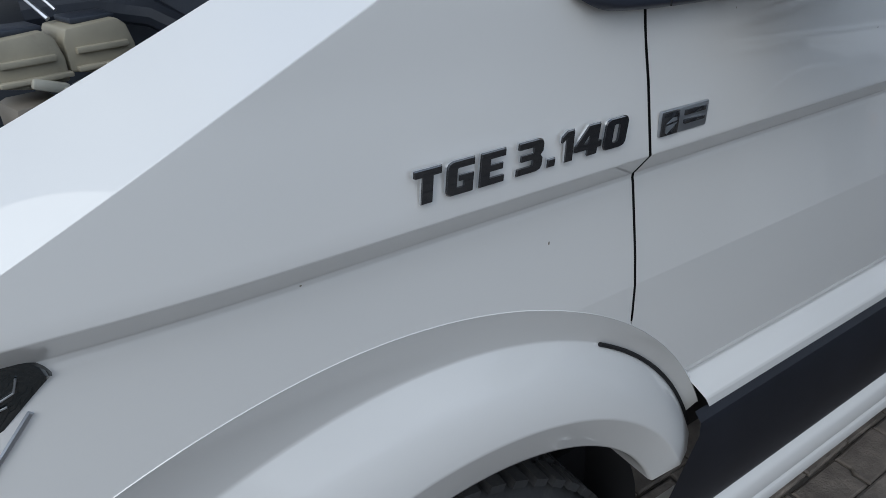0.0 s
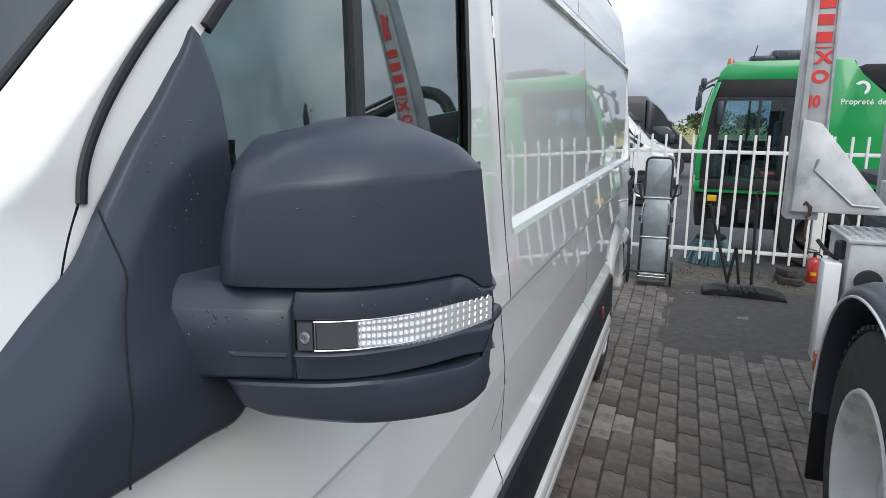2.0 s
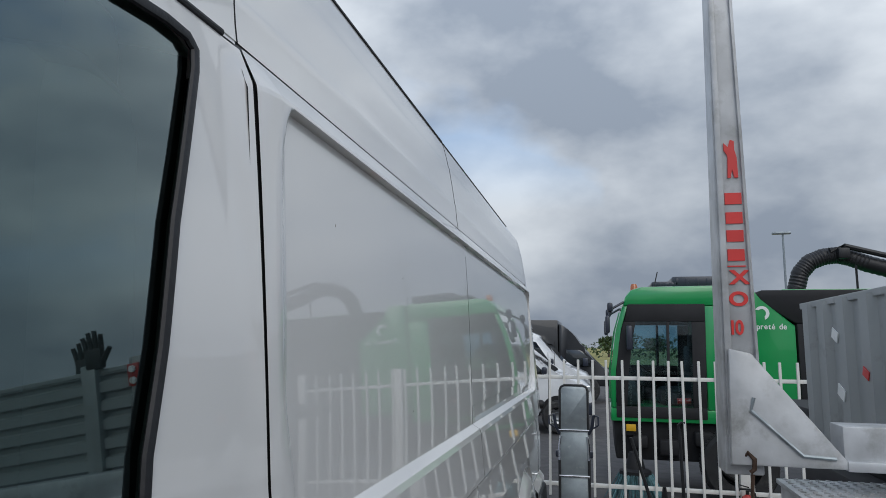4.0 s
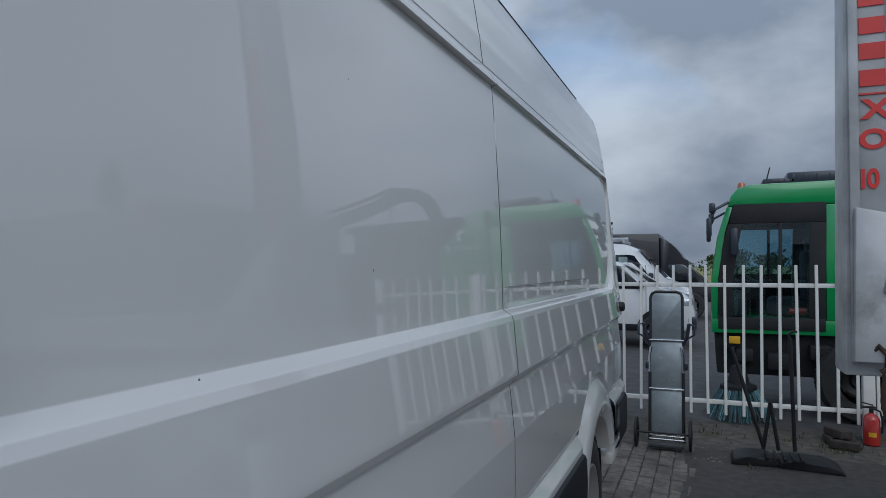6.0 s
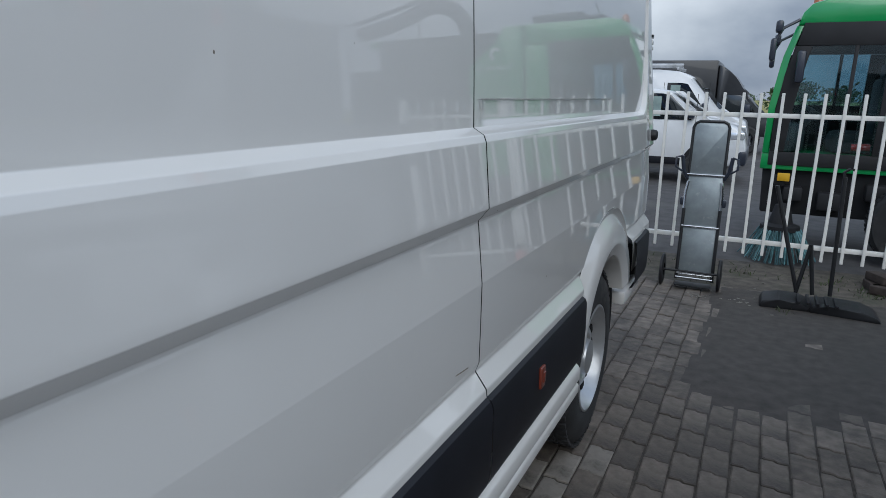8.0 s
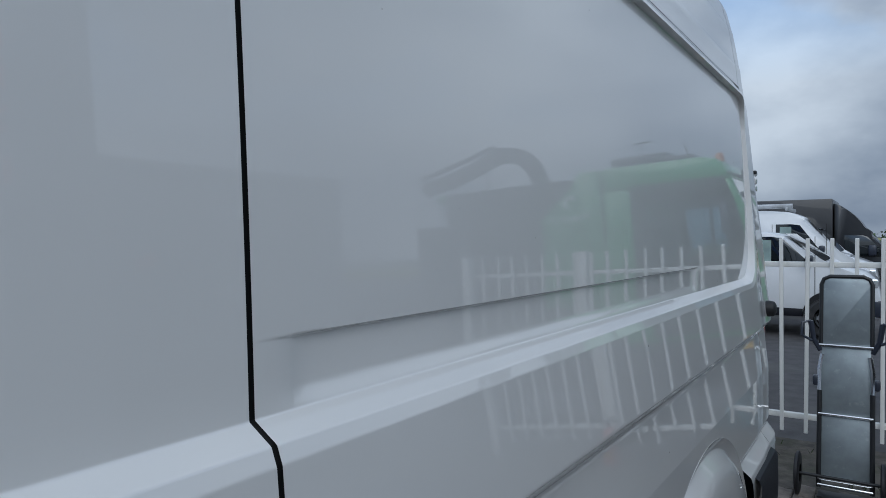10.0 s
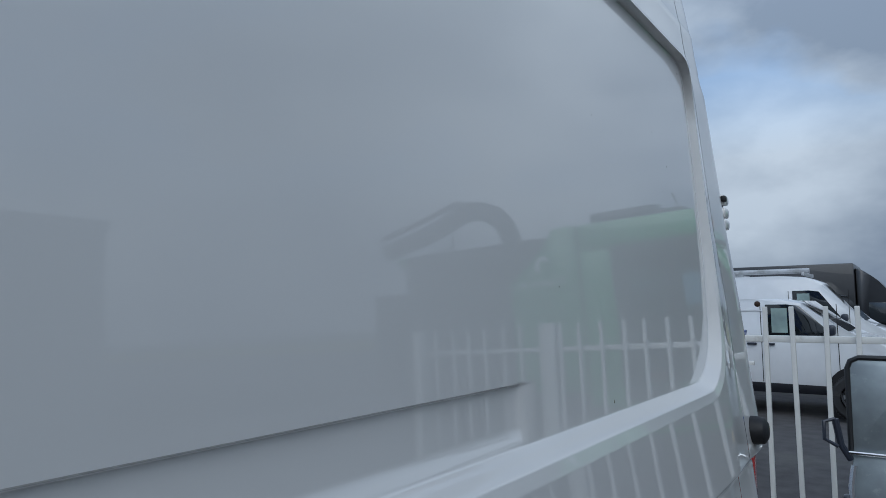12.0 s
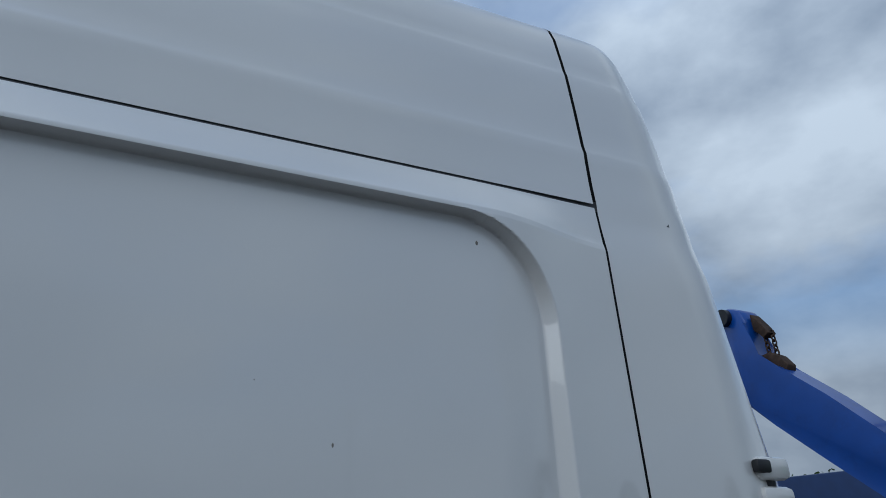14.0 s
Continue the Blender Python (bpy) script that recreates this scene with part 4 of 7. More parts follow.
lathe(bm, [(0.0, 0.0046), (0.0012, 0.0042), (0.0014, 0.0030), (0.0004, 0.0026), (0.0004, 0.0005)], (0.0607, front(0.0607) - 0.0003, 1.3800), "y", 18, -1)
part("bulb_ring", bm, SILVER, bulb, "grey ring of the bulb")
for zz in (1.3922, 1.3700):
    bm = B()
    tube(bm, [(x, front(x) - 0.0004, zz) for x in np.linspace(0.0672, 0.128, 20)], 0.0006, 6, 1.0, (0, 0, 1))
    part("chrome_edge", bm, CHROME, indicator, "thin bright edge of the lens")
for x in (0.0678, 0.0954):
    bm = B()
    tube(bm, [(x, front(x) - 0.0003, z) for z in (1.3702, 1.3810, 1.3920)], 0.0006, 6)
    part("chrome_edge", bm, CHROME, indicator, "thin bright edge of the lens")
# arm: grows out of the foot with a hollow curve and carries the band
rows = []
for x, z0, z1, dy, r in ((-0.120, 1.290, 1.500, 0.080, 0.050), (-0.098, 1.300, 1.470, 0.052, 0.042), (-0.084, 1.310, 1.452, 0.032, 0.036), (-0.074, 1.320, 1.441, 0.019, 0.031), (-0.064, 1.329, 1.4325, 0.009, 0.027), (-0.052, 1.338, 1.4225, 0.002, 0.021), (-0.036, 1.343, 1.4190, 0.0005, 0.018), (-0.015, 1.345, 1.4175, 0.0, 0.017), (0.015, 1.3455, 1.4170, 0.0, 0.0165), (0.0485, 1.3455, 1.4170, 0.0, 0.0165), (0.0500, 1.3470, 1.4155, 0.002, 0.0155)):
    y0 = front(x) + dy
    ring = [Vector((x, y0 + 0.10, z0)), Vector((x, y0 + 0.006, z0)), Vector((x, y0 + 0.0015, z0 + 0.0015)), Vector((x, y0, z0 + 0.005)), Vector((x, y0 - 0.0005, (z0 + z1 - r) / 2))]
    ring += [Vector((x, y0, z1 - r - 0.001)), Vector((x, y0 + 0.001, z1 - r)), Vector((x, y0 + 0.5 * r, z1 - 0.45 * r)), Vector((x, y0 + r, z1 - 0.06 * r)), Vector((x, y0 + r + 0.003, z1)), Vector((x, y0 + 0.10, z1))]
    rows.append(ring)
shell(rows, "mirror_arm", BLACK_PLASTIC, mirror, "black plastic mirror arm", 55)
bm = B()
sheet(bm, [[Vector((x, front(x) + d * min(1.0, (x - 0.004) / 0.006), z)) for d, z in ((0.001, 1.3690), (-0.0022, 1.3672), (-0.0026, 1.3655), (0.001, 1.3630))] for x in np.linspace(0.004, 0.0482, 12)])
part("arm_rib", bm, BLACK_PLASTIC, mirror, "raised rib on the arm")
bm = B()
sheet(bm, [[Vector((x, front(x) + 0.0035 + (0.012 if z > 1.415 else 0.0), z)) for z in (1.346, 1.38, 1.403, 1.4155)] for x in (0.0498, 0.0518)])
part("arm_seam", bm, GAP, mirror)
rng = random.Random(5)
bm = B()
for k in range(44):
    x, z = (rng.uniform(0.08, 0.165), rng.uniform(1.3945, 1.403)) if k < 22 else (rng.uniform(0.01, 0.15), rng.uniform(1.42, 1.48)) if k < 28 else (rng.uniform(-0.03, 0.045), rng.uniform(1.372, 1.40))
    r = rng.uniform(0.0006, 0.0015)
    bmesh.ops.create_icosphere(bm, subdivisions=1, radius=r, matrix=Matrix.Translation((x, front(x) + (0.0015 if k < 28 else 0.0), z)) @ Matrix.Diagonal((1, 0.5, rng.uniform(1.0, 1.7), 1)))
for k in range(26):
    y, z = rng.gauss(1.50, 0.018), rng.uniform(1.44, 1.54)
    bmesh.ops.create_icosphere(bm, subdivisions=1, radius=rng.uniform(0.0005, 0.0012), matrix=Matrix.Translation(on_flank(y, z, foot_rise(y, z, 0.5))) @ Matrix.Diagonal((0.5, 1, rng.uniform(1.0, 1.8), 1)))
tagged(part("water_drop", bm, LENS_DARK, mirror, "scattered water drops", angle=80), "scattered water drops", "", "", "stuff")
# handle
bm = B()
tube(bm, [on_flank(2.042, 1.178, -0.005), on_flank(2.057, 1.182, 0.018), on_flank(2.102, 1.190, 0.032), on_flank(2.217, 1.196, 0.032), on_flank(2.217, 1.197, 0.018), on_flank(2.232, 1.196, -0.005)], 0.013, 10, 0.75)
handle = part("door_handle", bm, BLACK_PLASTIC, front_door, "black plastic door handle")
bm = B()
box(bm, on_flank(2.112, 1.165, -0.001), (0.008, 0.12, 0.045), 0.004)
part("handle_bowl", bm, PAINT, handle)
NOSE = 0.117     # the nose's parts are drawn from an origin of their own
# bonnet gap, engine bay, bonnet
bm = B()
box(bm, (-0.62, 0.75, 1.05), (0.9, 1.1, 0.04), 0.0)
box(bm, (-0.72, 1.06, 1.22), (1.0, 0.20, 0.30), 0.03)
box(bm, (-0.95, 0.70, 1.12), (0.9, 0.60, 0.22), 0.05)
rows = []
for t in np.linspace(0, 1, 14):
    y = 0.48 + 0.77 * t
    rows.append([Vector((float(side_x(y + NOSE, bonnet_edge(y + NOSE))) - d, y, float(bonnet_edge(y + NOSE)) - e)) for d, e in ((0.0, 0.001), (0.025, 0.014), (0.035, 0.10), (0.04, 0.30))])
sheet(bm, rows)
engine_bay = part("engine_bay", bm, ENGINE, van, "dark engine bay under the open bonnet")


def connector(x, y, z, turn, size):
    bm = B()
    m = Matrix.Translation((x, y, z)) @ Matrix.Rotation(turn, 4, "Z")
    w = size
    prism(bm, [(-w, -0.020), (-w, 0.004), (-w * 0.86, 0.013), (w * 0.62, 0.016), (w * 0.86, 0.010), (w, -0.006), (w * 0.98, -0.024), (w * 0.2, -0.027)], lambda u, v, q: m @ Vector((q, u, v)), -0.03, 0.02, 0.002)
    box(bm, m @ Vector((0.021, 0.0, -0.004)), (0.006, 1.5 * w, 0.005), 0.001, Matrix.Rotation(turn, 4, "Z"))
    box(bm, m @ Vector((0.021, 0.1 * w, -0.018)), (0.010, 1.9 * w, 0.004), 0.001, Matrix.Rotation(turn, 4, "Z"))
    block = part("connector_block", bm, BEIGE, engine_bay, "aged beige plastic connector housing")
    bm = B()
    box(bm, m @ Vector((0.024, 0.35 * w, -0.024)), (0.010, 1.0 * w, 0.009), 0.003, Matrix.Rotation(turn, 4, "Z") @ Matrix.Rotation(-0.35, 4, "X"))
    box(bm, m @ Vector((0.026, 0.78 * w, -0.030)), (0.008, 0.4 * w, 0.006), 0.002, Matrix.Rotation(turn, 4, "Z") @ Matrix.Rotation(-0.5, 4, "X"))
    part("locking_lever", bm, LEVER, block, "pale locking lever")
    bm = B()
    box(bm, m @ Vector((-0.008, 0.1 * w, 0.0165)), (0.034, 1.3 * w, 0.005), 0.0015, Matrix.Rotation(turn, 4, "Z"))
    part("cap", bm, HOSE, block, "dark cap with a small label")
    bm = B()
    box(bm, m @ Vector((0.0, 0.0, -0.052)), (0.05, 1.5 * w, 0.034), 0.008, Matrix.Rotation(turn, 4, "Z"))
    part("socket", bm, SOCKET, block, "grey brown socket under the housing")


connector(-0.245, 0.782, 1.286, 0.25, 0.028)
connector(-0.26, 0.838, 1.288, 0.25, 0.028)
bm = B()
tube(bm, [(-0.36, 0.80, 1.300), (-0.35, 0.86, 1.303), (-0.335, 0.905, 1.292), (-0.315, 0.935, 1.270), (-0.30, 0.945, 1.235), (-0.295, 0.945, 1.19)], 0.014, 10)
part("hose", bm, HOSE, engine_bay, "thick dark cable hose")
bm = B()
tube(bm, [(-0.33, 0.74, 1.31), (-0.30, 0.79, 1.335), (-0.27, 0.812, 1.305)], 0.0022, 6)
tube(bm, [(-0.34, 0.75, 1.32), (-0.31, 0.80, 1.338), (-0.28, 0.82, 1.31)], 0.0018, 6)
part("cable", bm, SILVER, engine_bay, "thin grey cables")
for c, s_ in (((-0.30, 0.965, 1.375), 0.03), ((-0.24, 0.985, 1.375), 0.022), ((-0.20, 0.80, 1.215), 0.016)):
    bm = B()
    lathe(bm, [(0.0, s_), (0.006, s_), (0.008, s_ * 0.6), (0.012, s_ * 0.55), (0.012, 0.001)], c, "z", 18)
    part("plug_cap", bm, HOSE, engine_bay, "dark plug in the scuttle")
bm = B()
tube(bm, smooth_line([(-0.150, 1.030, 1.352), (-0.165, 1.012, 1.350), (-0.185, 0.990, 1.350), (-0.21, 0.96, 1.358), (-0.25, 0.91, 1.385), (-0.30, 0.85, 1.43)]), 0.013, 10, 1.3, (0, 0, 1))
hinge_arm = part("bonnet_hinge_arm", bm, PAINT, van, "white bonnet hinge arm")
bm = B()
lathe(bm, [(-0.01, 0.014), (0.004, 0.014), (0.006, 0.010), (0.009, 0.009), (0.009, 0.001)], (-0.145, 1.030, 1.358), "x", 18)
part("pivot", bm, SILVER, hinge_arm, "grey pivot bolt")
bm = B()
prism(bm, [(1.008, 1.368), (1.004, 1.352), (1.012, 1.345), (1.020, 1.358)], at_x, -0.165, -0.14, 0.002)
part("hinge_tab", bm, PAINT, hinge_arm)
# raised bonnet: outer skin, dark padded underside and a folded rim along its side
lid = lambda t, up, x: Vector((x, 1.064 - 0.77 * t + 0.62 * up, 1.356 + 0.64 * t + 0.78 * up))
bm = B()
sheet(bm, [[lid(t, 0.030, x) for x in np.linspace(-0.215, -1.83, 8)] for t in np.linspace(0.02, 1.0, 8)])
rim = [(-0.01, 0.0), (-0.008, 0.009), (0.03, 0.014), (0.12, 0.021), (1.0, 0.032), (1.0, 0.0)]
near, far = [bm.verts.new(lid(t, u, -0.172 - 0.02 * t)) for t, u in rim], [bm.verts.new(lid(t, u, -0.215)) for t, u in rim]
bm.faces.new(near)
bm.faces.new(far[::-1])
for k in range(len(rim)):
    bm.faces.new((near[k], far[k], far[(k + 1) % len(rim)], near[(k + 1) % len(rim)]))
bonnet = part("bonnet", bm, PAINT, van, "raised white bonnet")
bm = B()
sheet(bm, [[lid(t, 0.004, x) for x in np.linspace(-0.21, -1.80, 8)] for t in np.linspace(0.0, 0.98, 8)])
part("bonnet_lining", bm, HOSE, bonnet, "dark padded lining")
for ob in (engine_bay, hinge_arm, bonnet):
    ob.location.y = NOSE
bm = B()
grid = []
for t in np.linspace(0, 1, 24):
    z = 1.36 + t * 0.60
    y = float(screen_y(z)) + 0.004
    x0 = float(side_x(y, z)) - 0.012
    grid.append([Vector((x0 + (-2.04 - 2 * x0) * s + 0.0, y - 0.30 * math.sin(math.pi * s) ** 0.8, z)) for s in np.linspace(0, 1, 16)])
sheet(bm, grid)
part("windscreen", bm, SCREEN, van, "dark tinted windscreen")
bm = B()
tube(bm, [Vector((float(side_x(float(screen_y(z)), z)) - 0.006, float(screen_y(z)) - 0.001, z)) for z in np.linspace(1.392, 1.95, 24)], 0.0045, 8)
part("windscreen_seal", bm, RUBBER, van, "black windscreen seal")
bm = B()
box(bm, (-0.62, 1.287, 1.36), (1.0, 0.10, 0.03), 0.01)
part("scuttle_panel", bm, BLACK_PLASTIC, van, "black scuttle panel below the windscreen")
# headlamp
bm = B()
rows = []
for y in list(np.linspace(0.30, 0.70, 8)) + [0.715, 0.724, 0.731, 0.736, 0.7395, 0.741]:
    high, low = np.interp(y, (0.3, 0.70, 0.72, 0.731, 0.738, 0.741), (1.150, 1.147, 1.143, 1.137, 1.129, 1.122)), np.interp(y, (0.3, 0.55, 0.70, 0.727, 0.738, 0.741), (0.86, 0.92, 1.079, 1.107, 1.1185, 1.1218))
    rows.append([Vector((float(side_x(y + NOSE, 1.10)) + d, y, z)) for z, d in ((high, -0.008), (high - 0.1 * (high - low), 0.001), ((high + low) / 2, 0.003), (low + 0.1 * (high - low), 0.001), (low, -0.008))])
sheet(bm, rows)
headlamp = part("headlamp", bm, CAR_GLASS, van, "black glossy headlamp", angle=50)
bm = B()
tube(bm, [(float(side_x(y + NOSE, z)) + 0.001, y, z) for y, z in ((0.50, 0.873), (0.55, 0.914), (0.64, 1.009), (0.70, 1.0735), (0.722, 1.098))], 0.0022, 6)
part("reflector_edge", bm, SILVER, headlamp, "thin grey edge of the headlamp")
for line in (((0.66, 1.098), (0.70, 1.110), (0.718, 1.118), (0.722, 1.128)), ((0.655, 1.090), (0.69, 1.103), (0.712, 1.109))):
    bm = B()
    tube(bm, [(float(side_x(y + NOSE, 1.10)) + 0.0038, y, z) for y, z in line], 0.0008, 6)
    part("light_guide", bm, SILVER, headlamp, "thin grey line inside the lamp")
headlamp.location.y = NOSE
# badges
bm = B()
box(bm, on_flank(1.429, 1.187, 0.002), (0.004, 0.070, 0.026), 0.0015)
badge = part("badge", bm, SILVER, van, "small silver and black dealer badge")
bm = B()
box(bm, on_flank(1.407, 1.187, 0.0035), (0.004, 0.024, 0.024), 0.001)
part("badge_field", bm, LETTER, badge, "black badge field")
bm = B()
for zz, lo, hi in ((1.1935, 1.427, 1.459), (1.1845, 1.427, 1.457)):
    box(bm, on_flank((lo + hi) / 2, zz, 0.004), (0.004, hi - lo, 0.0055 if zz > 1.19 else 0.004), 0.0005)
part("badge_bar", bm, LETTER, badge, "dark bars on the badge")
bm = B()
prism(bm, [(1.400, 1.1875), (1.415, 1.196), (1.415, 1.189)], lambda u, v, w: Vector(on_flank(u, v, w)), 0.0045, 0.0062)
prism(bm, [(1.415, 1.1865), (1.400, 1.178), (1.400, 1.185)], lambda u, v, w: Vector(on_flank(u, v, w)), 0.0045, 0.0062)
part("badge_mark", bm, SILVER, badge, "silver arrow mark")
x_at = float(side_x(1.217, 1.185)) + 0.003
CELLS = (("T", 1.1160, 1.1445), ("G", 1.1460, 1.1755), ("E", 1.1780, 1.2065), ("3", 1.2160, 1.2470), (".", 1.2500, 1.2600), ("1", 1.2645, 1.2810), ("4", 1.2805, 1.3165), ("0", 1.3155, 1.3480))
for ch, lo, hi in CELLS:
    for mat, out, grow, name in ((CHROME, 0.0, 0.0, "chrome_letter"), (LETTER, 0.0014, -0.0009, "letter")):
        cell_letter(ch, lo - grow, hi + grow, 1.1785 - grow, (1.1865 if ch == "." else 1.2075) + grow, x_at + out, 0.0024, mat, van, name)
# rear hinge, buffer, rear lamp
bm = B()
box(bm, (-0.118, 6.002, 1.642), (0.036, 0.05, 0.075), 0.006)
rear_hinge = part("door_hinge", bm, PAINT, van, "white rear door hinge")
for z in (1.683, 1.655, 1.630):
    bm = B()
    box(bm, (-0.098, 6.006, z - 0.016), (0.044, 0.040, 0.022), 0.006)
    part("knuckle", bm, PAINT, rear_hinge)
bm = B()
cyl(bm, (-0.094, 6.008, 1.604), (-0.094, 6.008, 1.676), 0.009, n=12)
part("hinge_pin", bm, BLACK_STEEL, rear_hinge, "dark hinge pin")
bm = B()
box(bm, (-0.079, 5.990, 1.668), (0.010, 0.018, 0.013), 0.003)
part("hinge_plug", bm, BLACK_STEEL, rear_hinge)
bm = B()
lathe(bm, [(-0.01, 0.026), (0.008, 0.027), (0.022, 0.024), (0.028, 0.015), (0.029, 0.001)], on_flank(5.905, 1.203), "x", 20)
part("door_stop", bm, RUBBER, van, "round black rubber door stop")
bm = B()
box(bm, (-0.085, 6.075, 1.02), (0.05, 0.05, 0.26), 0.015)
part("rear_lamp", bm, RED_LENS, van, "red rear lamp edge")
bm = B()
box(bm, (-0.125, 5.91, 0.60), (0.18, 0.32, 0.20), 0.03)
part("rear_bumper", bm, TRIM, van, "black rear bumper corner")
bm = B()
box(bm, (-0.055, 5.62, 0.50), (0.09, 0.34, 0.07), 0.02)
part("rear_sill", bm, PAINT, van)

rng = random.Random(11)
bm = B()
for k in range(46):
    y, z = rng.uniform(0.95, 5.7), rng.uniform(0.86, 1.86)
    if y < 2.45 and z > 1.3 or math.hypot(y - 1.08, z - 0.5) < 0.6 or math.hypot(y - 5.05, z - 0.42) < 0.6:
        continue
    r = rng.uniform(0.0006, 0.0017)
    x = float(side_x(y, z))
    bmesh.ops.create_icosphere(bm, subdivisions=1, radius=r, matrix=Matrix.Translation((x, y, z)) @ Matrix.Diagonal((0.35, 1.0, rng.uniform(0.8, 2.4), 1)))
specks = part("paint_speck", bm, SOCKET, van, "tiny dark specks and stone chips")
tagged(specks, "tiny dark specks and stone chips", "", "", "stuff")
bm = B()
for y0, z0, y1, z1 in ((2.335, 0.893, 2.39, 0.915), (2.39, 0.915, 2.452, 0.965), (3.66, 0.842, 3.72, 0.836)):
    tube(bm, [on_flank(y0, z0, 0.0004), on_flank((y0 + y1) / 2, (z0 + z1) / 2, 0.0006), on_flank(y1, z1, 0.0004)], 0.0012, 6)
tagged(part("scratch", bm, SOCKET, van, "thin scratches low on the door and panel"), "thin scratches low on the door and panel", "", "", "stuff")

# ---- ground ----
def slab(name, x0, x1, y0, y1, z, mat, label, category="ground"):
    bm = B()
    bm.faces.new([bm.verts.new(p) for p in ((x0, y0, z), (x1, y0, z), (x1, y1, z), (x0, y1, z))])
    return tagged(part(name, bm, mat), label, category, "", "structure")


bm = B()
bmesh.ops.create_grid(bm, x_segments=60, y_segments=60, size=900)
ground = tagged(part("ground", bm, ASPHALT), "grey paved yard that reaches to the horizon", "ground", "", "structure")
ground.location = (0, 0, -0.016)
bm = B()
rows = []
for x in np.arange(-4.5, 6.2, 0.07):
    rows.append([Vector((x, y, -0.0085 + 0.0055 * noise.noise((x * 0.7, y * 0.55, 4.0)) + 0.0025 * noise.noise((x * 3.0, y * 3.0, 1.0)))) for y in np.arange(-3.4, 7.85, 0.07)])
sheet(bm, rows)
tagged(part("paving_bed", bm, JOINT), "brown soil and grit in the joints of the paving", "ground", "", "structure")
bm = B()
rows = []
for x in np.arange(0.05, 6.2, 0.07):
    rows.append([Vector((x, y, -0.012 + 0.0150 * float(ease((y - 5.15 - 0.5 * noise.noise((x * 0.8, y * 0.4, 9.0))) / 0.8)) * float(ease((x - 0.1) / 0.25)) + 0.0022 * noise.noise((x * 4.0, y * 4.0, 1.0)))) for y in np.arange(4.7, 7.80, 0.06)])
sheet(bm, rows)
tagged(part("silt", bm, SILT), "dark brown silt trodden over the paving near the fence", "ground", "", "structure")
slab("verge", -4.5, 6.1, 7.70, 8.75, -0.006, VERGE, "strip of mossy grit along the fence", "ground")

# ---- fence ----
FY = 8.5
fence = empty("fence", (0.5, FY, 0.0), "cream white steel bar fence along the yard", "fence")
bm = B()
box(bm, (0, 0, 0.775), (0.024, 0.024, 1.31), 0.004)
bm.verts.ensure_lookup_table()
me_pale = bpy.data.meshes.new("pale")
bm.to_mesh(me_pale)
bm.free()
me_pale.materials.append(FENCE)
for k in range(-14, 16):
    x = 0.557 + 0.1425 * k
    if -0.70 < x < -0.55:
        continue
    p = new("pale", me_pale)
    p.location = (x, FY - 0.02, 0.0)
    p.rotation_euler = (radians(random.uniform(-0.4, 0.4)), radians(random.uniform(-0.5, 0.5)), 0)
    hang(p, fence)
for z in (1.255, 0.225):
    for lo, hi in ((-1.45, -0.67), (-0.58, 1.60), (1.66, 2.70)):
        bm = B()
        box(bm, ((lo + hi) / 2, FY + 0.012, z), (hi - lo, 0.042, 0.036), 0.004)
        part("rail", bm, FENCE, fence, "cream white horizontal rail")
for x in (-0.625, 1.63, 2.73):
    bm = B()
    box(bm, (x, FY, 0.72), (0.085, 0.085, 1.44), 0.005)
    part("post", bm, FENCE, fence, "square fence post")
bm = B()
box(bm, (-0.62, FY - 0.07, 1.125), (0.26, 0.02, 0.022), 0.003)
part("latch", bm, FENCE, fence, "sliding gate latch")
bm = B()
lathe(bm, [(0.016 * math.sin(a), max(0.0005, 0.016 * math.cos(a))) for a in np.linspace(-1.57, 1.57, 9)], (-0.47, FY - 0.02, 1.445), "z", 14)
part("knob", bm, RUST, fence, "rusty round knob on a bar")

# ---- hand trolley leaning by the fence ----
trolley = empty("hand_trolley", (0.11, 7.7, 0.0), "upright grey hand trolley with black handles and wheels", "trolley")
ty = lambda z: 7.66 + 0.12 * z
lean = Matrix.Rotation(-math.atan(0.12), 4, "X")
for lo, hi in ((0.10, 0.445), (0.455, 0.825), (0.835, 1.205)):
    bm = B()
    poly = []
    top = hi > 1.2
    for cx, cz, a0 in ((0.228 - 0.04, hi - 0.04, 0), (-0.008 + 0.04, hi - 0.04, 90)) if top else ():
        poly += [(cx + 0.04 * math.cos(radians(a0 + 15 * k)), cz + 0.04 * math.sin(radians(a0 + 15 * k))) for k in range(7)]
    poly = ([(-0.008, lo), (0.228, lo)] + poly) if top else [(-0.008, lo), (0.228, lo), (0.228, hi), (-0.008, hi)]
    prism(bm, poly, lambda u, v, w: Vector((u, ty(v) + w, v)), -0.006, 0.012, 0.003)
    part("plate", bm, GALV, trolley, "galvanised grey back plate")
bm = B()
edge = [(-0.012, 0.83), (-0.012, 1.17), (0.0, 1.20), (0.03, 1.215), (0.19, 1.215), (0.22, 1.20), (0.232, 1.17), (0.232, 0.83)]
tube(bm, [(u, ty(v) - 0.004, v) for u, v in edge], 0.011, 8, 1.0, (0, 1, 0))
part("frame_tube", bm, BLACK_STEEL, trolley, "dark tube frame")
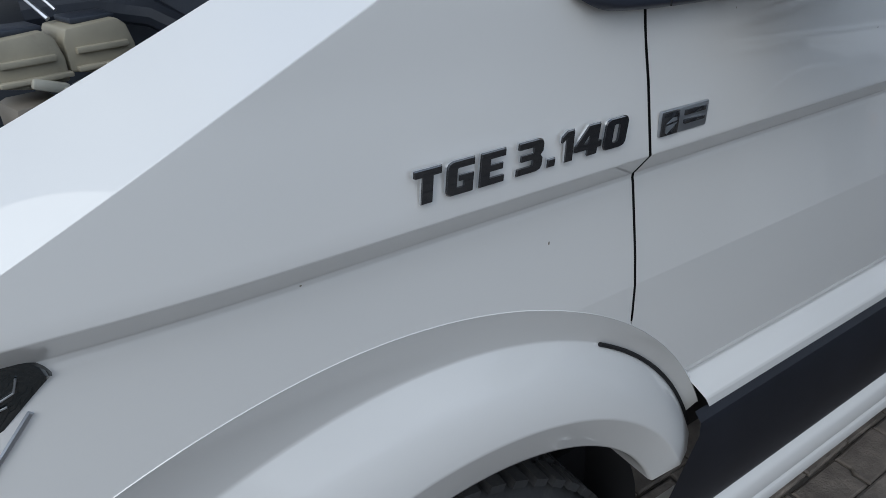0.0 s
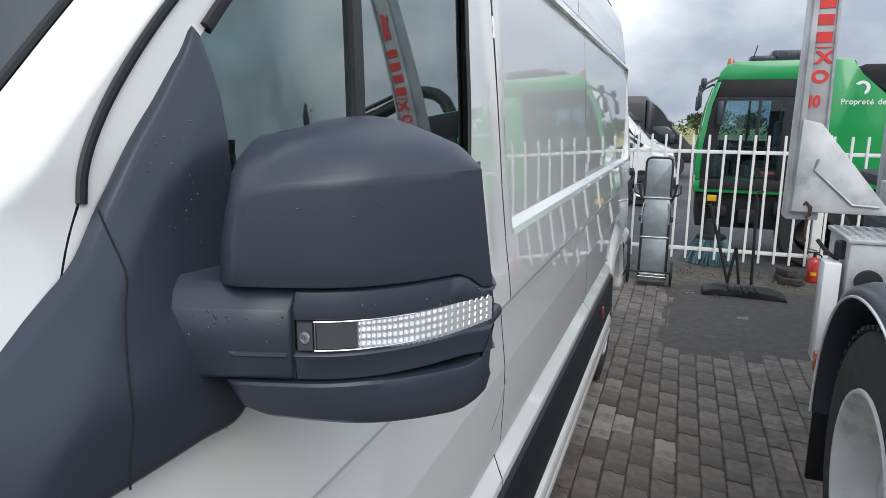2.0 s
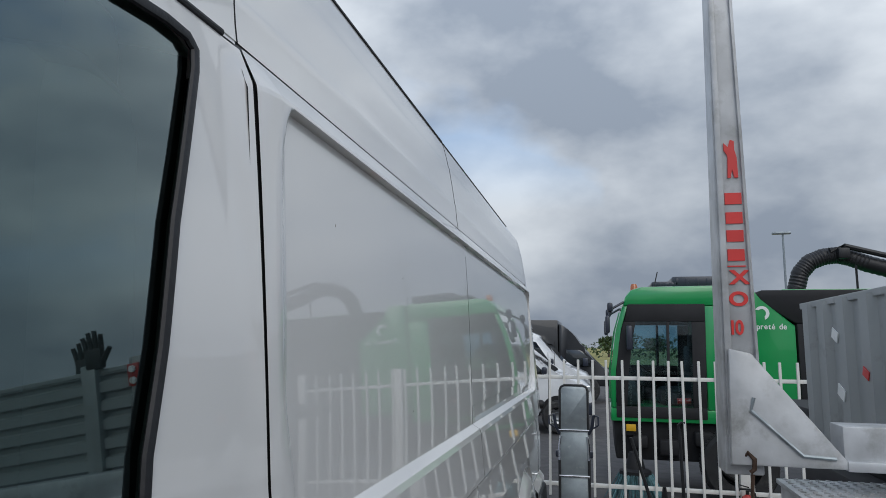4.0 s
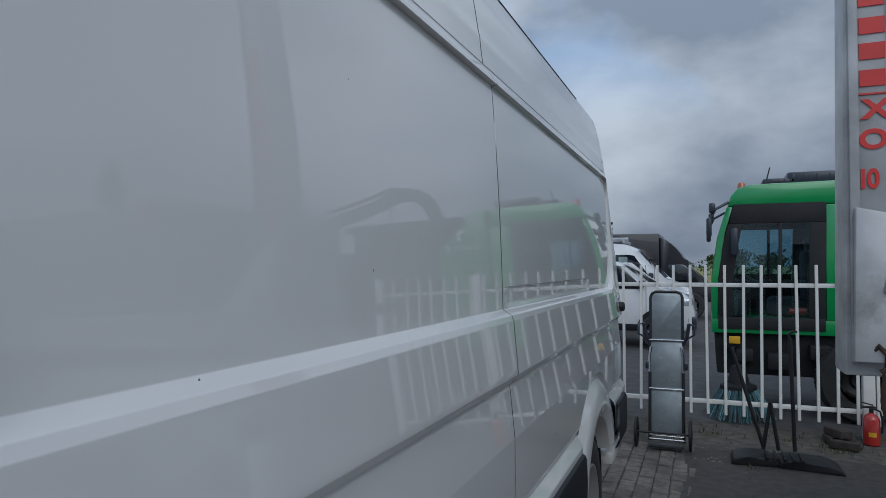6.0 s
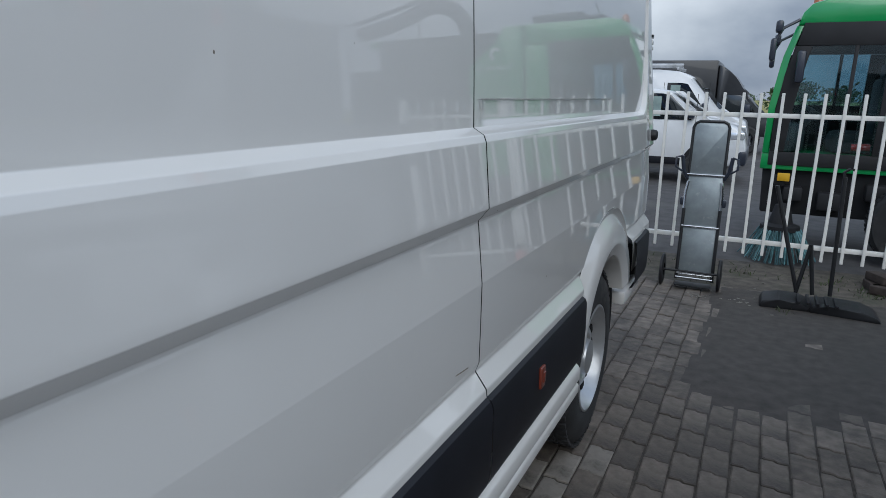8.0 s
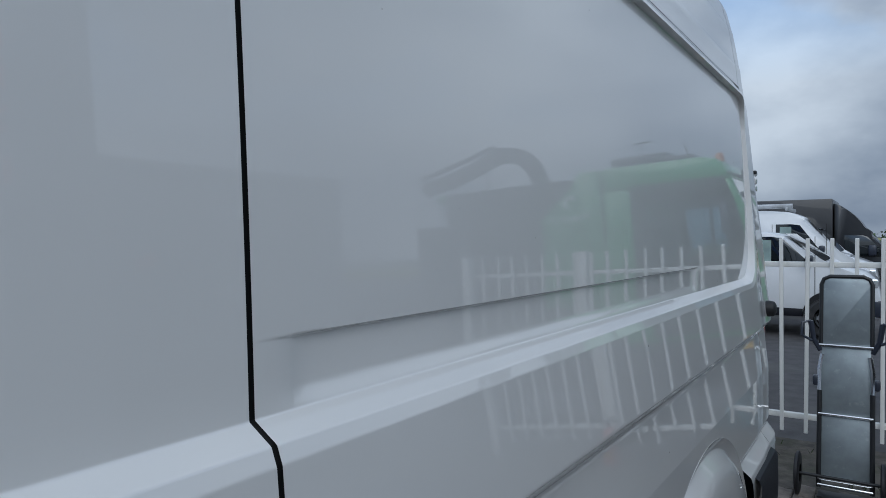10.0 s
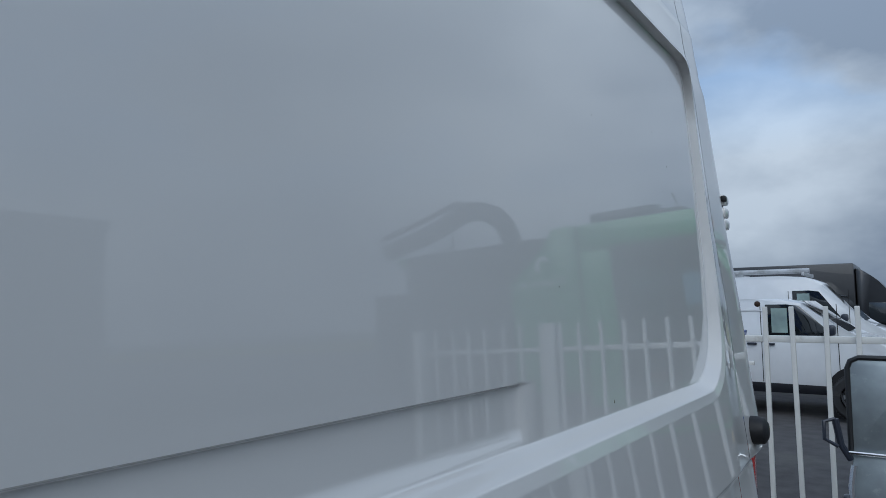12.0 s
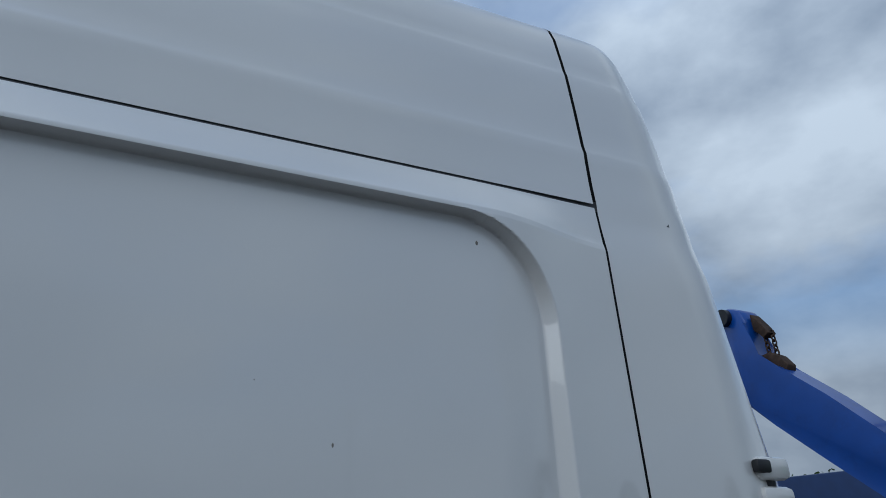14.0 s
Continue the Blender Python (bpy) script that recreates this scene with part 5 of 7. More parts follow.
for x in (-0.016, 0.236):
    bm = B()
    tube(bm, [(x, ty(0.05) - 0.01, 0.05), (x, ty(0.60) - 0.01, 0.60)], 0.012, 8)
    part("side_rail", bm, BLACK_STEEL, trolley, "black side rail")
    bm = B()
    tube(bm, [(x, ty(0.58) - 0.014, 0.58), (x, ty(0.70) - 0.014, 0.70), (x + (0.012 if x < 0 else -0.012), ty(0.78) - 0.012, 0.78)], 0.012, 8)
    part("chrome_sleeve", bm, CHROME, trolley, "bright chromed sleeve")
    s = -1 if x < 0 else 1
    bm = B()
    tube(bm, [(x, ty(0.80), 0.80), (x + s * 0.03, ty(0.86) - 0.03, 0.86), (x + s * 0.045, ty(0.97) - 0.05, 0.965)], 0.014, 8)
    tube(bm, [(x + s * 0.045, ty(0.97) - 0.05, 0.965), (x + s * 0.085, ty(0.95) - 0.07, 0.955), (x + s * 0.085, ty(0.9) - 0.07, 0.885), (x + s * 0.04, ty(0.86) - 0.04, 0.855)], 0.008, 8)
    part("handle", bm, BLACK_PLASTIC, trolley, "black plastic grip")
    bm = B()
    lathe(bm, [(-0.012, 0.05), (-0.012, 0.105), (-0.006, 0.118), (0.006, 0.118), (0.012, 0.105), (0.012, 0.05), (0.016, 0.03), (0.016, 0.001)], (-0.115 if x < 0 else 0.285, 7.63, 0.118), "x", 26, s)
    part("wheel", bm, RUBBER, trolley, "small grey-black wheel")
    bm = B()
    box(bm, (x + s * 0.02, ty(0.64), 0.63), (0.03, 0.05, 0.06), 0.012)
    part("knob", bm, BLACK_PLASTIC, trolley)
for z in (0.83, 0.45, 0.10, 0.065):
    bm = B()
    cyl(bm, (-0.02, ty(z) - 0.016, z), (0.24, ty(z) - 0.016, z), 0.0085, n=10)
    part("cross_bar", bm, CHROME, trolley, "bright cross bar")
bm = B()
cyl(bm, (-0.115, 7.63, 0.118), (0.285, 7.63, 0.118), 0.009, n=10)
box(bm, (0.11, 7.60, 0.03), (0.25, 0.11, 0.012), 0.003)
part("axle_and_foot", bm, BLACK_STEEL, trolley, "black axle and foot plate")

# ---- sign stand on a rubber base ----
stand = empty("sign_stand", (0.92, 7.5, 0.0), "black steel sign stand on two rubber feet", "stand")
for x0, x1, y, tw in ((0.56, 0.90, 7.50, 0.10), (0.86, 1.28, 7.52, -0.12)):
    bm = B()
    prism(bm, [(x0, 0.0), (x1, 0.0), (x1 - 0.03, 0.035), (x1 - 0.12, 0.065), (x0 + 0.12, 0.065), (x0 + 0.02, 0.05)], lambda u, v, w: Vector((u, y + w + tw * (u - x0), v)), -0.13, 0.13, 0.012)
    part("foot", bm, RUBBER, stand, "heavy black recycled rubber foot")
bm = B()
for x in np.linspace(0.80, 1.02, 5):
    box(bm, (x, 7.46, 0.072), (0.02, 0.22, 0.02), 0.004)
part("foot_ribs", bm, RUBBER, stand)
for a, b in (((0.58, 7.5, 0.82), (0.78, 7.5, 0.12)), ((0.78, 7.5, 0.10), (0.83, 7.5, 0.44)), ((0.83, 7.5, 0.44), (0.88, 7.5, 0.10)), ((0.985, 7.52, 0.10), (0.965, 7.52, 0.90))):
    bm = B()
    cyl(bm, a, b, 0.0135, n=10)
    part("strut", bm, BLACK_STEEL, stand, "thin black steel tube")
bm = B()
tube(bm, [(0.965, 7.52, 0.88), (0.955, 7.52, 0.93), (0.985, 7.52, 0.955), (1.01, 7.52, 0.95)], 0.010, 8)
part("hook", bm, BLACK_STEEL, stand)

# ---- flatbed truck with a tail lift ----
truck = empty("flatbed_truck", (2.6, 5.0, 0.0), "grey flatbed truck with dropsides and a raised tail lift", "truck")
bm = B()
prism(bm, [(0.712, 1.17), (0.828, 1.17), (0.828, 1.55), (0.806, 2.95), (0.80, 4.4), (0.742, 4.4), (0.735, 2.95)], lambda u, v, w: Vector((u, w, v)), 3.98, 4.10, 0.006)
lift = part("tail_lift_arm", bm, ALU, truck, "tall worn aluminium tail lift column")
bm = B()
prism(bm, [(0.727, 1.2), (0.748, 1.2), (0.752, 4.4), (0.738, 4.4)], lambda u, v, w: Vector((u, w, v)), 3.968, 3.981, 0.002)
prism(bm, [(0.818, 1.5), (0.828, 1.5), (0.805, 2.95), (0.80, 4.4), (0.79, 4.4), (0.795, 2.95)], lambda u, v, w: Vector((u, w, v)), 3.968, 3.981, 0.002)
part("edge_strip", bm, ALU, lift, "scuffed raised edge")
bm = B()
prism(bm, [(0.728, 1.205), (1.06, 1.205), (1.055, 1.225), (0.80, 1.545), (0.735, 1.56)], lambda u, v, w: Vector((u, w, v)), 3.945, 3.966, 0.004)
part("gusset", bm, ALU, truck, "triangular aluminium gusset plate")
bm = B()
tube(bm, [(0.80, 3.943, 1.41), (0.79, 3.943, 1.37), (0.93, 3.943, 1.24), (1.02, 3.943, 1.235)], 0.006, 6)
part("weld_bead", bm, GALV, truck)
bm = B()
box(bm, (2.55, 4.03, 1.265), (3.0, 0.12, 0.13), 0.006)
box(bm, (2.55, 3.965, 1.215), (3.0, 0.05, 0.03), 0.004)
part("side_beam", bm, ALU, truck, "long aluminium side beam")
# rear gate with upright ribs
bm = B()
cols = []
for k, y in enumerate(np.linspace(4.16, 5.40, 45)):
    ph = (y - 4.16) / 0.25 % 1.0
    cols.append([Vector((1.36 - (0.028 if 0.28 < ph < 0.72 else 0.0), y, z)) for z in (1.12, 1.2, 1.5, 1.70, 1.775)])
sheet(bm, cols)
box(bm, (1.372, 4.78, 1.775), (0.05, 1.26, 0.03), 0.004)
gate = part("rear_gate", bm, ALU_PAINT, truck, "grey ribbed rear gate", angle=20)
for y, z, s, mat in ((4.55, 1.47, 0.035, RED), (4.86, 1.62, 0.045, WHITE_STICKER), (4.83, 1.38, 0.05, WHITE_STICKER)):
    bm = B()
    box(bm, (1.329, y, z), (0.004, s * 1.6, s), 0.0, Matrix.Rotation(0.4, 4, "X"))
    part("sticker", bm, mat, gate, "torn sticker")
bm = B()
box(bm, (1.37, 4.11, 1.46), (0.075, 0.09, 0.70), 0.008)
corner_post = part("corner_post", bm, ALU_PAINT, truck, "grey steel corner post")
bm = B()
box(bm, (1.365, 4.055, 1.725), (0.055, 0.05, 0.10), 0.006)
lamp = part("lamp_bracket", bm, RED_PAINT, truck, "red corner lamp bracket")
bm = B()
for z in (1.75, 1.70):
    lathe(bm, [(0.0, 0.016), (0.006, 0.015), (0.008, 0.001)], (1.365, 4.029, z), "y", 14, -1)
part("lamp_eye", bm, WHITE_STICKER, lamp)
bm = B()
prof = []
for k in range(5):
    z = 1.34 + 0.085 * k
    prof += [(4.10, z), (4.10, z + 0.045), (4.125, z + 0.055), (4.125, z + 0.075)]
prof.append((4.10, 1.765))
sheet(bm, [[Vector((x, y, z)) for y, z in prof] for x in (1.41, 2.6, 3.9)])
box(bm, (2.65, 4.13, 1.77), (2.5, 0.05, 0.03), 0.004)
part("dropside", bm, ALU_PAINT, truck, "grey dropside with long ribs", angle=20)
for x in (1.62, 2.55, 3.95):
    bm = B()
    box(bm, (x, 4.11, 1.5), (0.07, 0.06, 0.62), 0.006)
    part("stake", bm, ALU_PAINT, truck, "upright stake between the dropsides")
bm = B()
box(bm, (2.65, 5.2, 1.22), (2.5, 2.1, 0.06), 0.004)
box(bm, (2.9, 5.0, 0.95), (3.0, 0.9, 0.25), 0.01)
box(bm, (1.30, 4.6, 1.0), (0.12, 1.0, 0.16), 0.01)
part("chassis", bm, DARK, truck, "dark truck chassis")
# a pair of work gloves stuck on the stake
gloves = empty("work_gloves", (1.62, 4.11, 1.79), "pair of black work gloves stuck on a stake of the truck", "gloves")
for off, tip, label in ((-0.035, 0.0, "black glove with spread fingers"), (0.055, -0.03, "black glove folded behind the other")):
    bm = B()
    box(bm, (1.62 + off, 4.11 + off * 0.5, 1.835 + tip), (0.085, 0.035, 0.10), 0.014)
    for k, (dx, h) in enumerate(((-0.034, 0.065), (-0.012, 0.085), (0.011, 0.080), (0.033, 0.060))):
        cyl(bm, (1.62 + off + dx, 4.11 + off * 0.5, 1.87 + tip), (1.62 + off + dx * 1.35, 4.10 + off * 0.5, 1.88 + tip + h), 0.0125, 0.009, 10)
    cyl(bm, (1.62 + off - 0.035, 4.11 + off * 0.5, 1.82 + tip), (1.62 + off - 0.085, 4.10 + off * 0.5, 1.875 + tip), 0.014, 0.010, 10)
    part("glove", bm, RUBBER, gloves, label)
# tool chest with chequer plate
bm = B()
box(bm, (1.28, 4.02, 0.985), (0.72, 0.36, 0.25), 0.008)
chest = part("tool_chest", bm, ALU, truck, "aluminium tool chest")
bm = B()
box(bm, (1.28, 4.02, 1.118), (0.74, 0.38, 0.016), 0.003)
for i in range(22):
    for j in range(11):
        box(bm, (0.935 + i * 0.033, 3.85 + j * 0.034, 1.128), (0.018, 0.005, 0.004), 0.0, Matrix.Rotation(0.7 if (i + j) % 2 else -0.7, 4, "Z"))
part("chequer_lid", bm, ALU, chest, "chequer plate lid")
bm = B()
lathe(bm, [(0.0, 0.045), (0.02, 0.045), (0.022, 0.03), (0.022, 0.001)], (0.99, 3.838, 0.97), "y", 20, -1)
part("round_lamp", bm, DARK, chest, "round dark lamp")
bm = B()
box(bm, (0.92, 3.93, 1.07), (0.06, 0.06, 0.07), 0.012)
tube(bm, [(0.83, 3.95, 1.10), (0.86, 3.93, 1.06), (0.90, 3.93, 1.03), (0.88, 3.9, 0.98)], 0.008, 8)
part("reverse_lamp", bm, DARK, truck, "black work lamp with a cable")
bm = B()
box(bm, (0.875, 3.90, 0.83), (0.06, 0.10, 0.40), 0.006)
part("rear_bracket", bm, PAINT_FAR, truck, "white rear bracket plate")
# mudguard and wheel, facing the van
WX, WY, WZ = 0.862, 3.14, 0.485
bm = B()
rows = []
for k in range(41):
    a = radians(-4 + 150 * k / 40)
    flat = 1.0 - 0.06 * math.sin(a) ** 4
    rows.append([Vector((x, WY + r * math.cos(a), WZ + 0.05 + r * flat * math.sin(a))) for x, r in ((WX + 0.30, 0.535), (WX - 0.008, 0.535), (WX - 0.030, 0.545), (WX - 0.034, 0.560), (WX - 0.022, 0.585), (WX + 0.02, 0.600), (WX + 0.30, 0.604))])
sheet(bm, rows)
part("mudguard", bm, BLACK_PLASTIC, truck, "black plastic mudguard", angle=50)
bm = B()
rows = []
for k in range(41):
    a = radians(-4 + 150 * k / 40)
    rows.append((WX - 0.036, WY + 0.548 * math.cos(a), WZ + 0.05 + 0.548 * (1.0 - 0.06 * math.sin(a) ** 4) * math.sin(a)))
tube(bm, rows, 0.005, 6)
part("mudguard_edge", bm, PAINT_FAR, truck, "white edge line of the mudguard")
bm = B()
box(bm, (WX + 0.32, WY + 0.02, 0.80), (0.03, 1.1, 0.62), 0.0)
part("mudguard_lining", bm, GAP, truck, "black inside of the mudguard")
wheel("truck_wheel", (WX + 0.005, WY, WZ), WZ, 0.30, 0.295, truck, -1, "x", RIM_DIRTY, "large truck tyre on a dirty pale rim", 8, dish=0.14)
bm = B()
box(bm, (WX + 0.105, WY + 0.585, 0.44), (0.25, 0.022, 0.46), 0.006)
part("mud_flap", bm, RUBBER, truck, "black mud flap")
bm = B()
box(bm, (WX - 0.025, WY + 0.565, 0.685), (0.035, 0.04, 0.075), 0.008)
part("marker_lamp", bm, AMBER, truck, "dirty amber marker lamp")
bm = B()
box(bm, (WX + 0.035, WY + 0.57, 0.672), (0.045, 0.035, 0.06), 0.006)
part("lamp_bracket", bm, RUST, truck, "rusty lamp bracket")
bm = B()
box(bm, (2.35, 3.6, 0.86), (2.2, 0.9, 0.12), 0.01)
part("axle_frame", bm, DARK, truck, "dark frame above the axle")
# hanging chain and hook
bm = B()
tube(bm, [(0.765, 3.955, 1.225), (0.775, 3.945, 1.243), (0.792, 3.94, 1.225), (0.790, 3.94, 1.195), (0.778, 3.94, 1.185)], 0.007, 8)
tube(bm, [(0.785, 3.94, 1.18), (0.78, 3.94, 1.12), (0.785, 3.94, 1.09)], 0.006, 6)
part("hook", bm, RUST, truck, "rusty chain hook")
# sticker: animal mark as a plain shape, a row of bars, then the readable figures
for z in (2.05, 1.985, 1.925, 1.862):
    bm = B()
    box(bm, (0.7785, 3.978, z), (0.052, 0.004, 0.038), 0.0)
    part("red_bar", bm, RED, lift, "red letter bar")
bm = B()
prism(bm, [(0.765, 2.12), (0.775, 2.12), (0.78, 2.15), (0.786, 2.12), (0.798, 2.12), (0.796, 2.19), (0.79, 2.215), (0.79, 2.245), (0.778, 2.25), (0.77, 2.225), (0.757, 2.24), (0.757, 2.215), (0.768, 2.195)], lambda u, v, w: Vector((u, w, v)), 3.974, 3.98)
part("red_mark", bm, RED, lift, "red standing mark")
bm = B()
box(bm, (0.778, 3.978, 1.825), (0.055, 0.003, 0.004), 0.0)
part("red_rule", bm, RED, lift)
lettering("X", 0.062, 0.0015, Matrix.Translation((0.752, 3.977, 1.768)) @ FACE_Y, RED, lift, "red_letter", 1.25, bold=0.035)
lettering("O", 0.062, 0.0015, Matrix.Translation((0.750, 3.977, 1.698)) @ FACE_Y, RED, lift, "red_letter", 1.15, bold=0.035)
lettering("10", 0.062, 0.0015, Matrix.Translation((0.752, 3.977, 1.606)) @ FACE_Y, RED, lift, "red_letter", 0.80, bold=0.03)

# fire extinguisher standing at the fence post
ext = empty("fire_extinguisher", (1.62, 8.36, -0.006), "small red fire extinguisher standing by the fence post", "fire extinguisher")
bm = B()
lathe(bm, [(0.0, 0.001), (0.002, 0.052), (0.012, 0.060), (0.205, 0.060), (0.235, 0.045), (0.250, 0.022), (0.256, 0.016)], (1.62, 8.36, -0.006), "z", 24)
cylinder = part("cylinder", bm, RED_PAINT, ext, "red steel cylinder")
bm = B()
sheet(bm, [[Vector((1.62 + 0.0606 * math.cos(a), 8.36 + 0.0606 * math.sin(a), z)) for a in np.linspace(-2.1, -1.2, 8)] for z in (0.07, 0.105)])
part("instruction_sticker", bm, YELLOW, cylinder, "small yellow sticker")
bm = B()
cyl(bm, (1.62, 8.36, 0.245), (1.62, 8.36, 0.285), 0.016, n=10)
box(bm, (1.60, 8.36, 0.295), (0.10, 0.022, 0.016), 0.004)
box(bm, (1.59, 8.36, 0.322), (0.09, 0.018, 0.010), 0.003, Matrix.Rotation(0.25, 4, "Y"))
tube(bm, [(1.635, 8.35, 0.285), (1.675, 8.33, 0.27), (1.69, 8.33, 0.20), (1.685, 8.33, 0.10)], 0.008, 8)
part("valve", bm, BLACK_STEEL, ext, "black valve, lever and hose")

# ---- street sweeper behind the fence ----
sw = empty("street_sweeper", (1.8, 10.1, 0.0), "green street sweeper with a dark cab window and a suction hose", "sweeper")
SY = 9.3
at_y = lambda u, v, w: Vector((u, w, v))
W = 1.35
bm = B()
prism(bm, [(0.455, 0.76), (1.72, 0.76), (1.72, 0.90), (0.458, 0.90)], at_y, SY, SY + W, 0.01)
prism(bm, [(0.605, 2.01), (1.72, 2.01), (1.72, 2.235), (0.82, 2.225), (0.70, 2.19), (0.64, 2.12)], at_y, SY, SY + W, 0.03)
prism(bm, [(1.46, 0.903), (1.72, 0.903), (1.72, 2.007), (1.46, 2.007)], at_y, SY, SY + W, 0.01)
for y in (SY, SY + W - 0.07):
    prism(bm, [(0.458, 0.903), (0.465, 1.30), (0.53, 1.75), (0.605, 2.007), (0.665, 2.007), (0.585, 1.75), (0.52, 1.30), (0.513, 0.903)], at_y, y, y + 0.07, 0.008)
cab = part("cab", bm, GREEN, sw, "rounded green cab")
for y, name in ((SY - 0.012, "cab_door"), (SY + W - 0.02, "far_cab_door")):
    bars = [[(0.664, 2.03), (1.47, 2.03), (1.47, 1.84), (0.625, 1.84)], [(0.515, 0.80), (1.45, 0.80), (1.45, 0.92), (0.515, 0.92)],
            [(1.31, 0.922), (1.45, 0.922), (1.47, 1.838), (1.33, 1.838)], [(1.055, 0.922), (1.085, 0.922), (1.095, 1.838), (1.065, 1.838)],
            [(0.517, 0.922), (0.63, 0.922), (0.66, 1.30), (0.70, 1.60), (0.745, 1.838), (0.615, 1.838), (0.56, 1.60), (0.522, 1.25)]]
    # added opaque panel in the far door: blocks the view so the lower cab stays dark
    if y > SY + 1:
        bars.append([(0.632, 0.922), (1.308, 0.922), (1.312, 1.33), (0.664, 1.33)])
    door = None
    for bar in bars:
        bm = B()
        prism(bm, bar, at_y, y, y + 0.035, 0.005)
        if door is None:
            door = part(name, bm, DARK, sw, "black framed glazed cab door")
        else:
            part("door_bar_or_screen", bm, DARK, door)
    for poly in ([(0.575, 0.92), (1.055, 0.92), (1.065, 1.87), (0.70, 1.87), (0.655, 1.70), (0.60, 1.30)], [(1.087, 0.92), (1.31, 0.92), (1.33, 1.87), (1.096, 1.87)]):
        bm = B()
        prism(bm, poly, at_y, y + 0.012, y + 0.018)
        pane = part("pane", bm, CAB_GLASS, door, "blue tinted cab glass")
        pane.visible_shadow = False
bm = B()
sheet(bm, [[Vector((u, y, v)) for u, v in ((0.470, 0.90), (0.475, 1.30), (0.54, 1.75), (0.615, 2.01))] for y in (SY + 0.07, SY + W - 0.07)])
screen = part("windscreen", bm, CAB_GLASS, cab, "rounded cab windscreen")
screen.visible_shadow = False
bm = B()
box(bm, (1.22, SY + 0.68, 1.00), (0.42, 0.5, 0.20), 0.06)
box(bm, (1.39, SY + 0.68, 1.28), (0.11, 0.48, 0.62), 0.05)
box(bm, (1.41, SY + 0.68, 1.64), (0.08, 0.26, 0.16), 0.03)
part("driver_seat", bm, CABIN, cab, "black driver's seat")
bm = B()
box(bm, (0.66, SY + 0.68, 1.03), (0.26, 1.1, 0.24), 0.05)
tube(bm, [(0.74, SY + 0.68, 1.05), (0.86, SY + 0.68, 1.26)], 0.03, 8)
tube(bm, [(0.87 + 0.08 * math.cos(a), SY + 0.68 + 0.2 * math.sin(a), 1.27 - 0.05 * math.cos(a)) for a in np.linspace(0, 2 * math.pi, 25)], 0.016, 6)
part("dashboard", bm, CABIN, cab, "black dashboard and steering wheel")
bm = B()
prism(bm, [(1.74, 0.86), (2.36, 0.86), (2.36, 1.80), (2.02, 2.06), (1.95, 2.235), (1.74, 2.235)], at_y, SY, SY + 1.4, 0.02)
part("hopper", bm, GREEN, sw, "green hopper side with a slanting edge")
bm = B()
prism(bm, [(2.0, 2.08), (2.38, 1.82), (3.5, 1.82), (3.5, 2.18), (2.05, 2.18)], at_y, SY + 0.05, SY + 1.3, 0.02)
prism(bm, [(2.38, 0.8), (3.9, 0.8), (3.9, 1.82), (2.38, 1.82)], at_y, SY + 0.03, SY + 1.3, 0.02)
part("hopper_rear", bm, DARK, sw, "black rear body")
bm = B()
prism(bm, [(2.3, 2.1), (3.7, 2.1), (3.7, 2.2), (2.3, 2.2)], at_y, SY + 0.2, SY + 1.2, 0.01)
part("hopper_top", bm, GREEN, sw)
for c, s in (((1.10, SY + 0.7, 2.275), (0.30, 0.8, 0.07)), ((1.45, SY + 0.65, 2.305), (0.55, 0.7, 0.12))):
    bm = B()
    box(bm, c, s, 0.025)
    for k in range(5):
        box(bm, (c[0] - s[0] / 2 + s[0] * (k + 0.5) / 5, c[1] - s[1] / 2, c[2]), (0.03, 0.01, s[2] * 0.6), 0.002)
    part("roof_unit", bm, BLACK_PLASTIC, sw, "black roof air unit")
bm = B()
lathe(bm, [(0.0, 0.045), (0.06, 0.042), (0.085, 0.03), (0.09, 0.001)], (0.765, SY + 0.5, 2.215), "z", 16)
part("beacon", bm, AMBER, sw, "amber beacon")
bm = B()
cyl(bm, (0.97, SY + 0.3, 2.22), (1.02, SY + 0.3, 2.42), 0.006, n=6)
part("aerial", bm, BLACK_STEEL, sw, "thin aerial")
for y in (SY - 0.05, SY + 1.35):
    bm = B()
    tube(bm, [(0.62, y, 2.05), (0.50, y - 0.06, 1.98), (0.44, y - 0.08, 1.86)], 0.014, 8)
    box(bm, (0.44, y - 0.08, 1.80), (0.05, 0.13, 0.19), 0.02)
    box(bm, (0.47, y - 0.08, 1.99), (0.06, 0.12, 0.10), 0.02)
    part("mirror", bm, BLACK_PLASTIC, sw, "black outside mirrors on an arm")
bm = B()
box(bm, (0.67, SY - 0.09, 1.66), (0.07, 0.05, 0.27), 0.025)
part("side_mirror", bm, BLACK_PLASTIC, sw, "black side mirror on the door")
bm = B()
prism(bm, [(0.50, 0.35), (3.6, 0.35), (3.6, 0.86), (1.7, 0.78), (0.48, 0.78)], at_y, SY + 0.08, SY + 1.2, 0.02)
for x, z, s in ((0.75, 0.55, 0.16), (1.05, 0.5, 0.2), (1.4, 0.6, 0.18), (0.62, 0.66, 0.12)):
    box(bm, (x, SY + 0.02, z), (s, 0.14, s * 0.8), 0.02)
part("lower_body", bm, DARK, sw, "dark machinery below the cab")
bm = B()
box(bm, (0.66, SY - 0.06, 0.70), (0.10, 0.03, 0.07), 0.004)
part("warning_plate", bm, YELLOW, sw, "small yellow plate")
bm = B()
cyl(bm, (1.16, SY + 0.10, 0.98), (1.30, SY + 0.10, 0.985), 0.032, n=12)
part("red_bottle", bm, RED_PAINT, sw, "red cylinder inside the cab door")
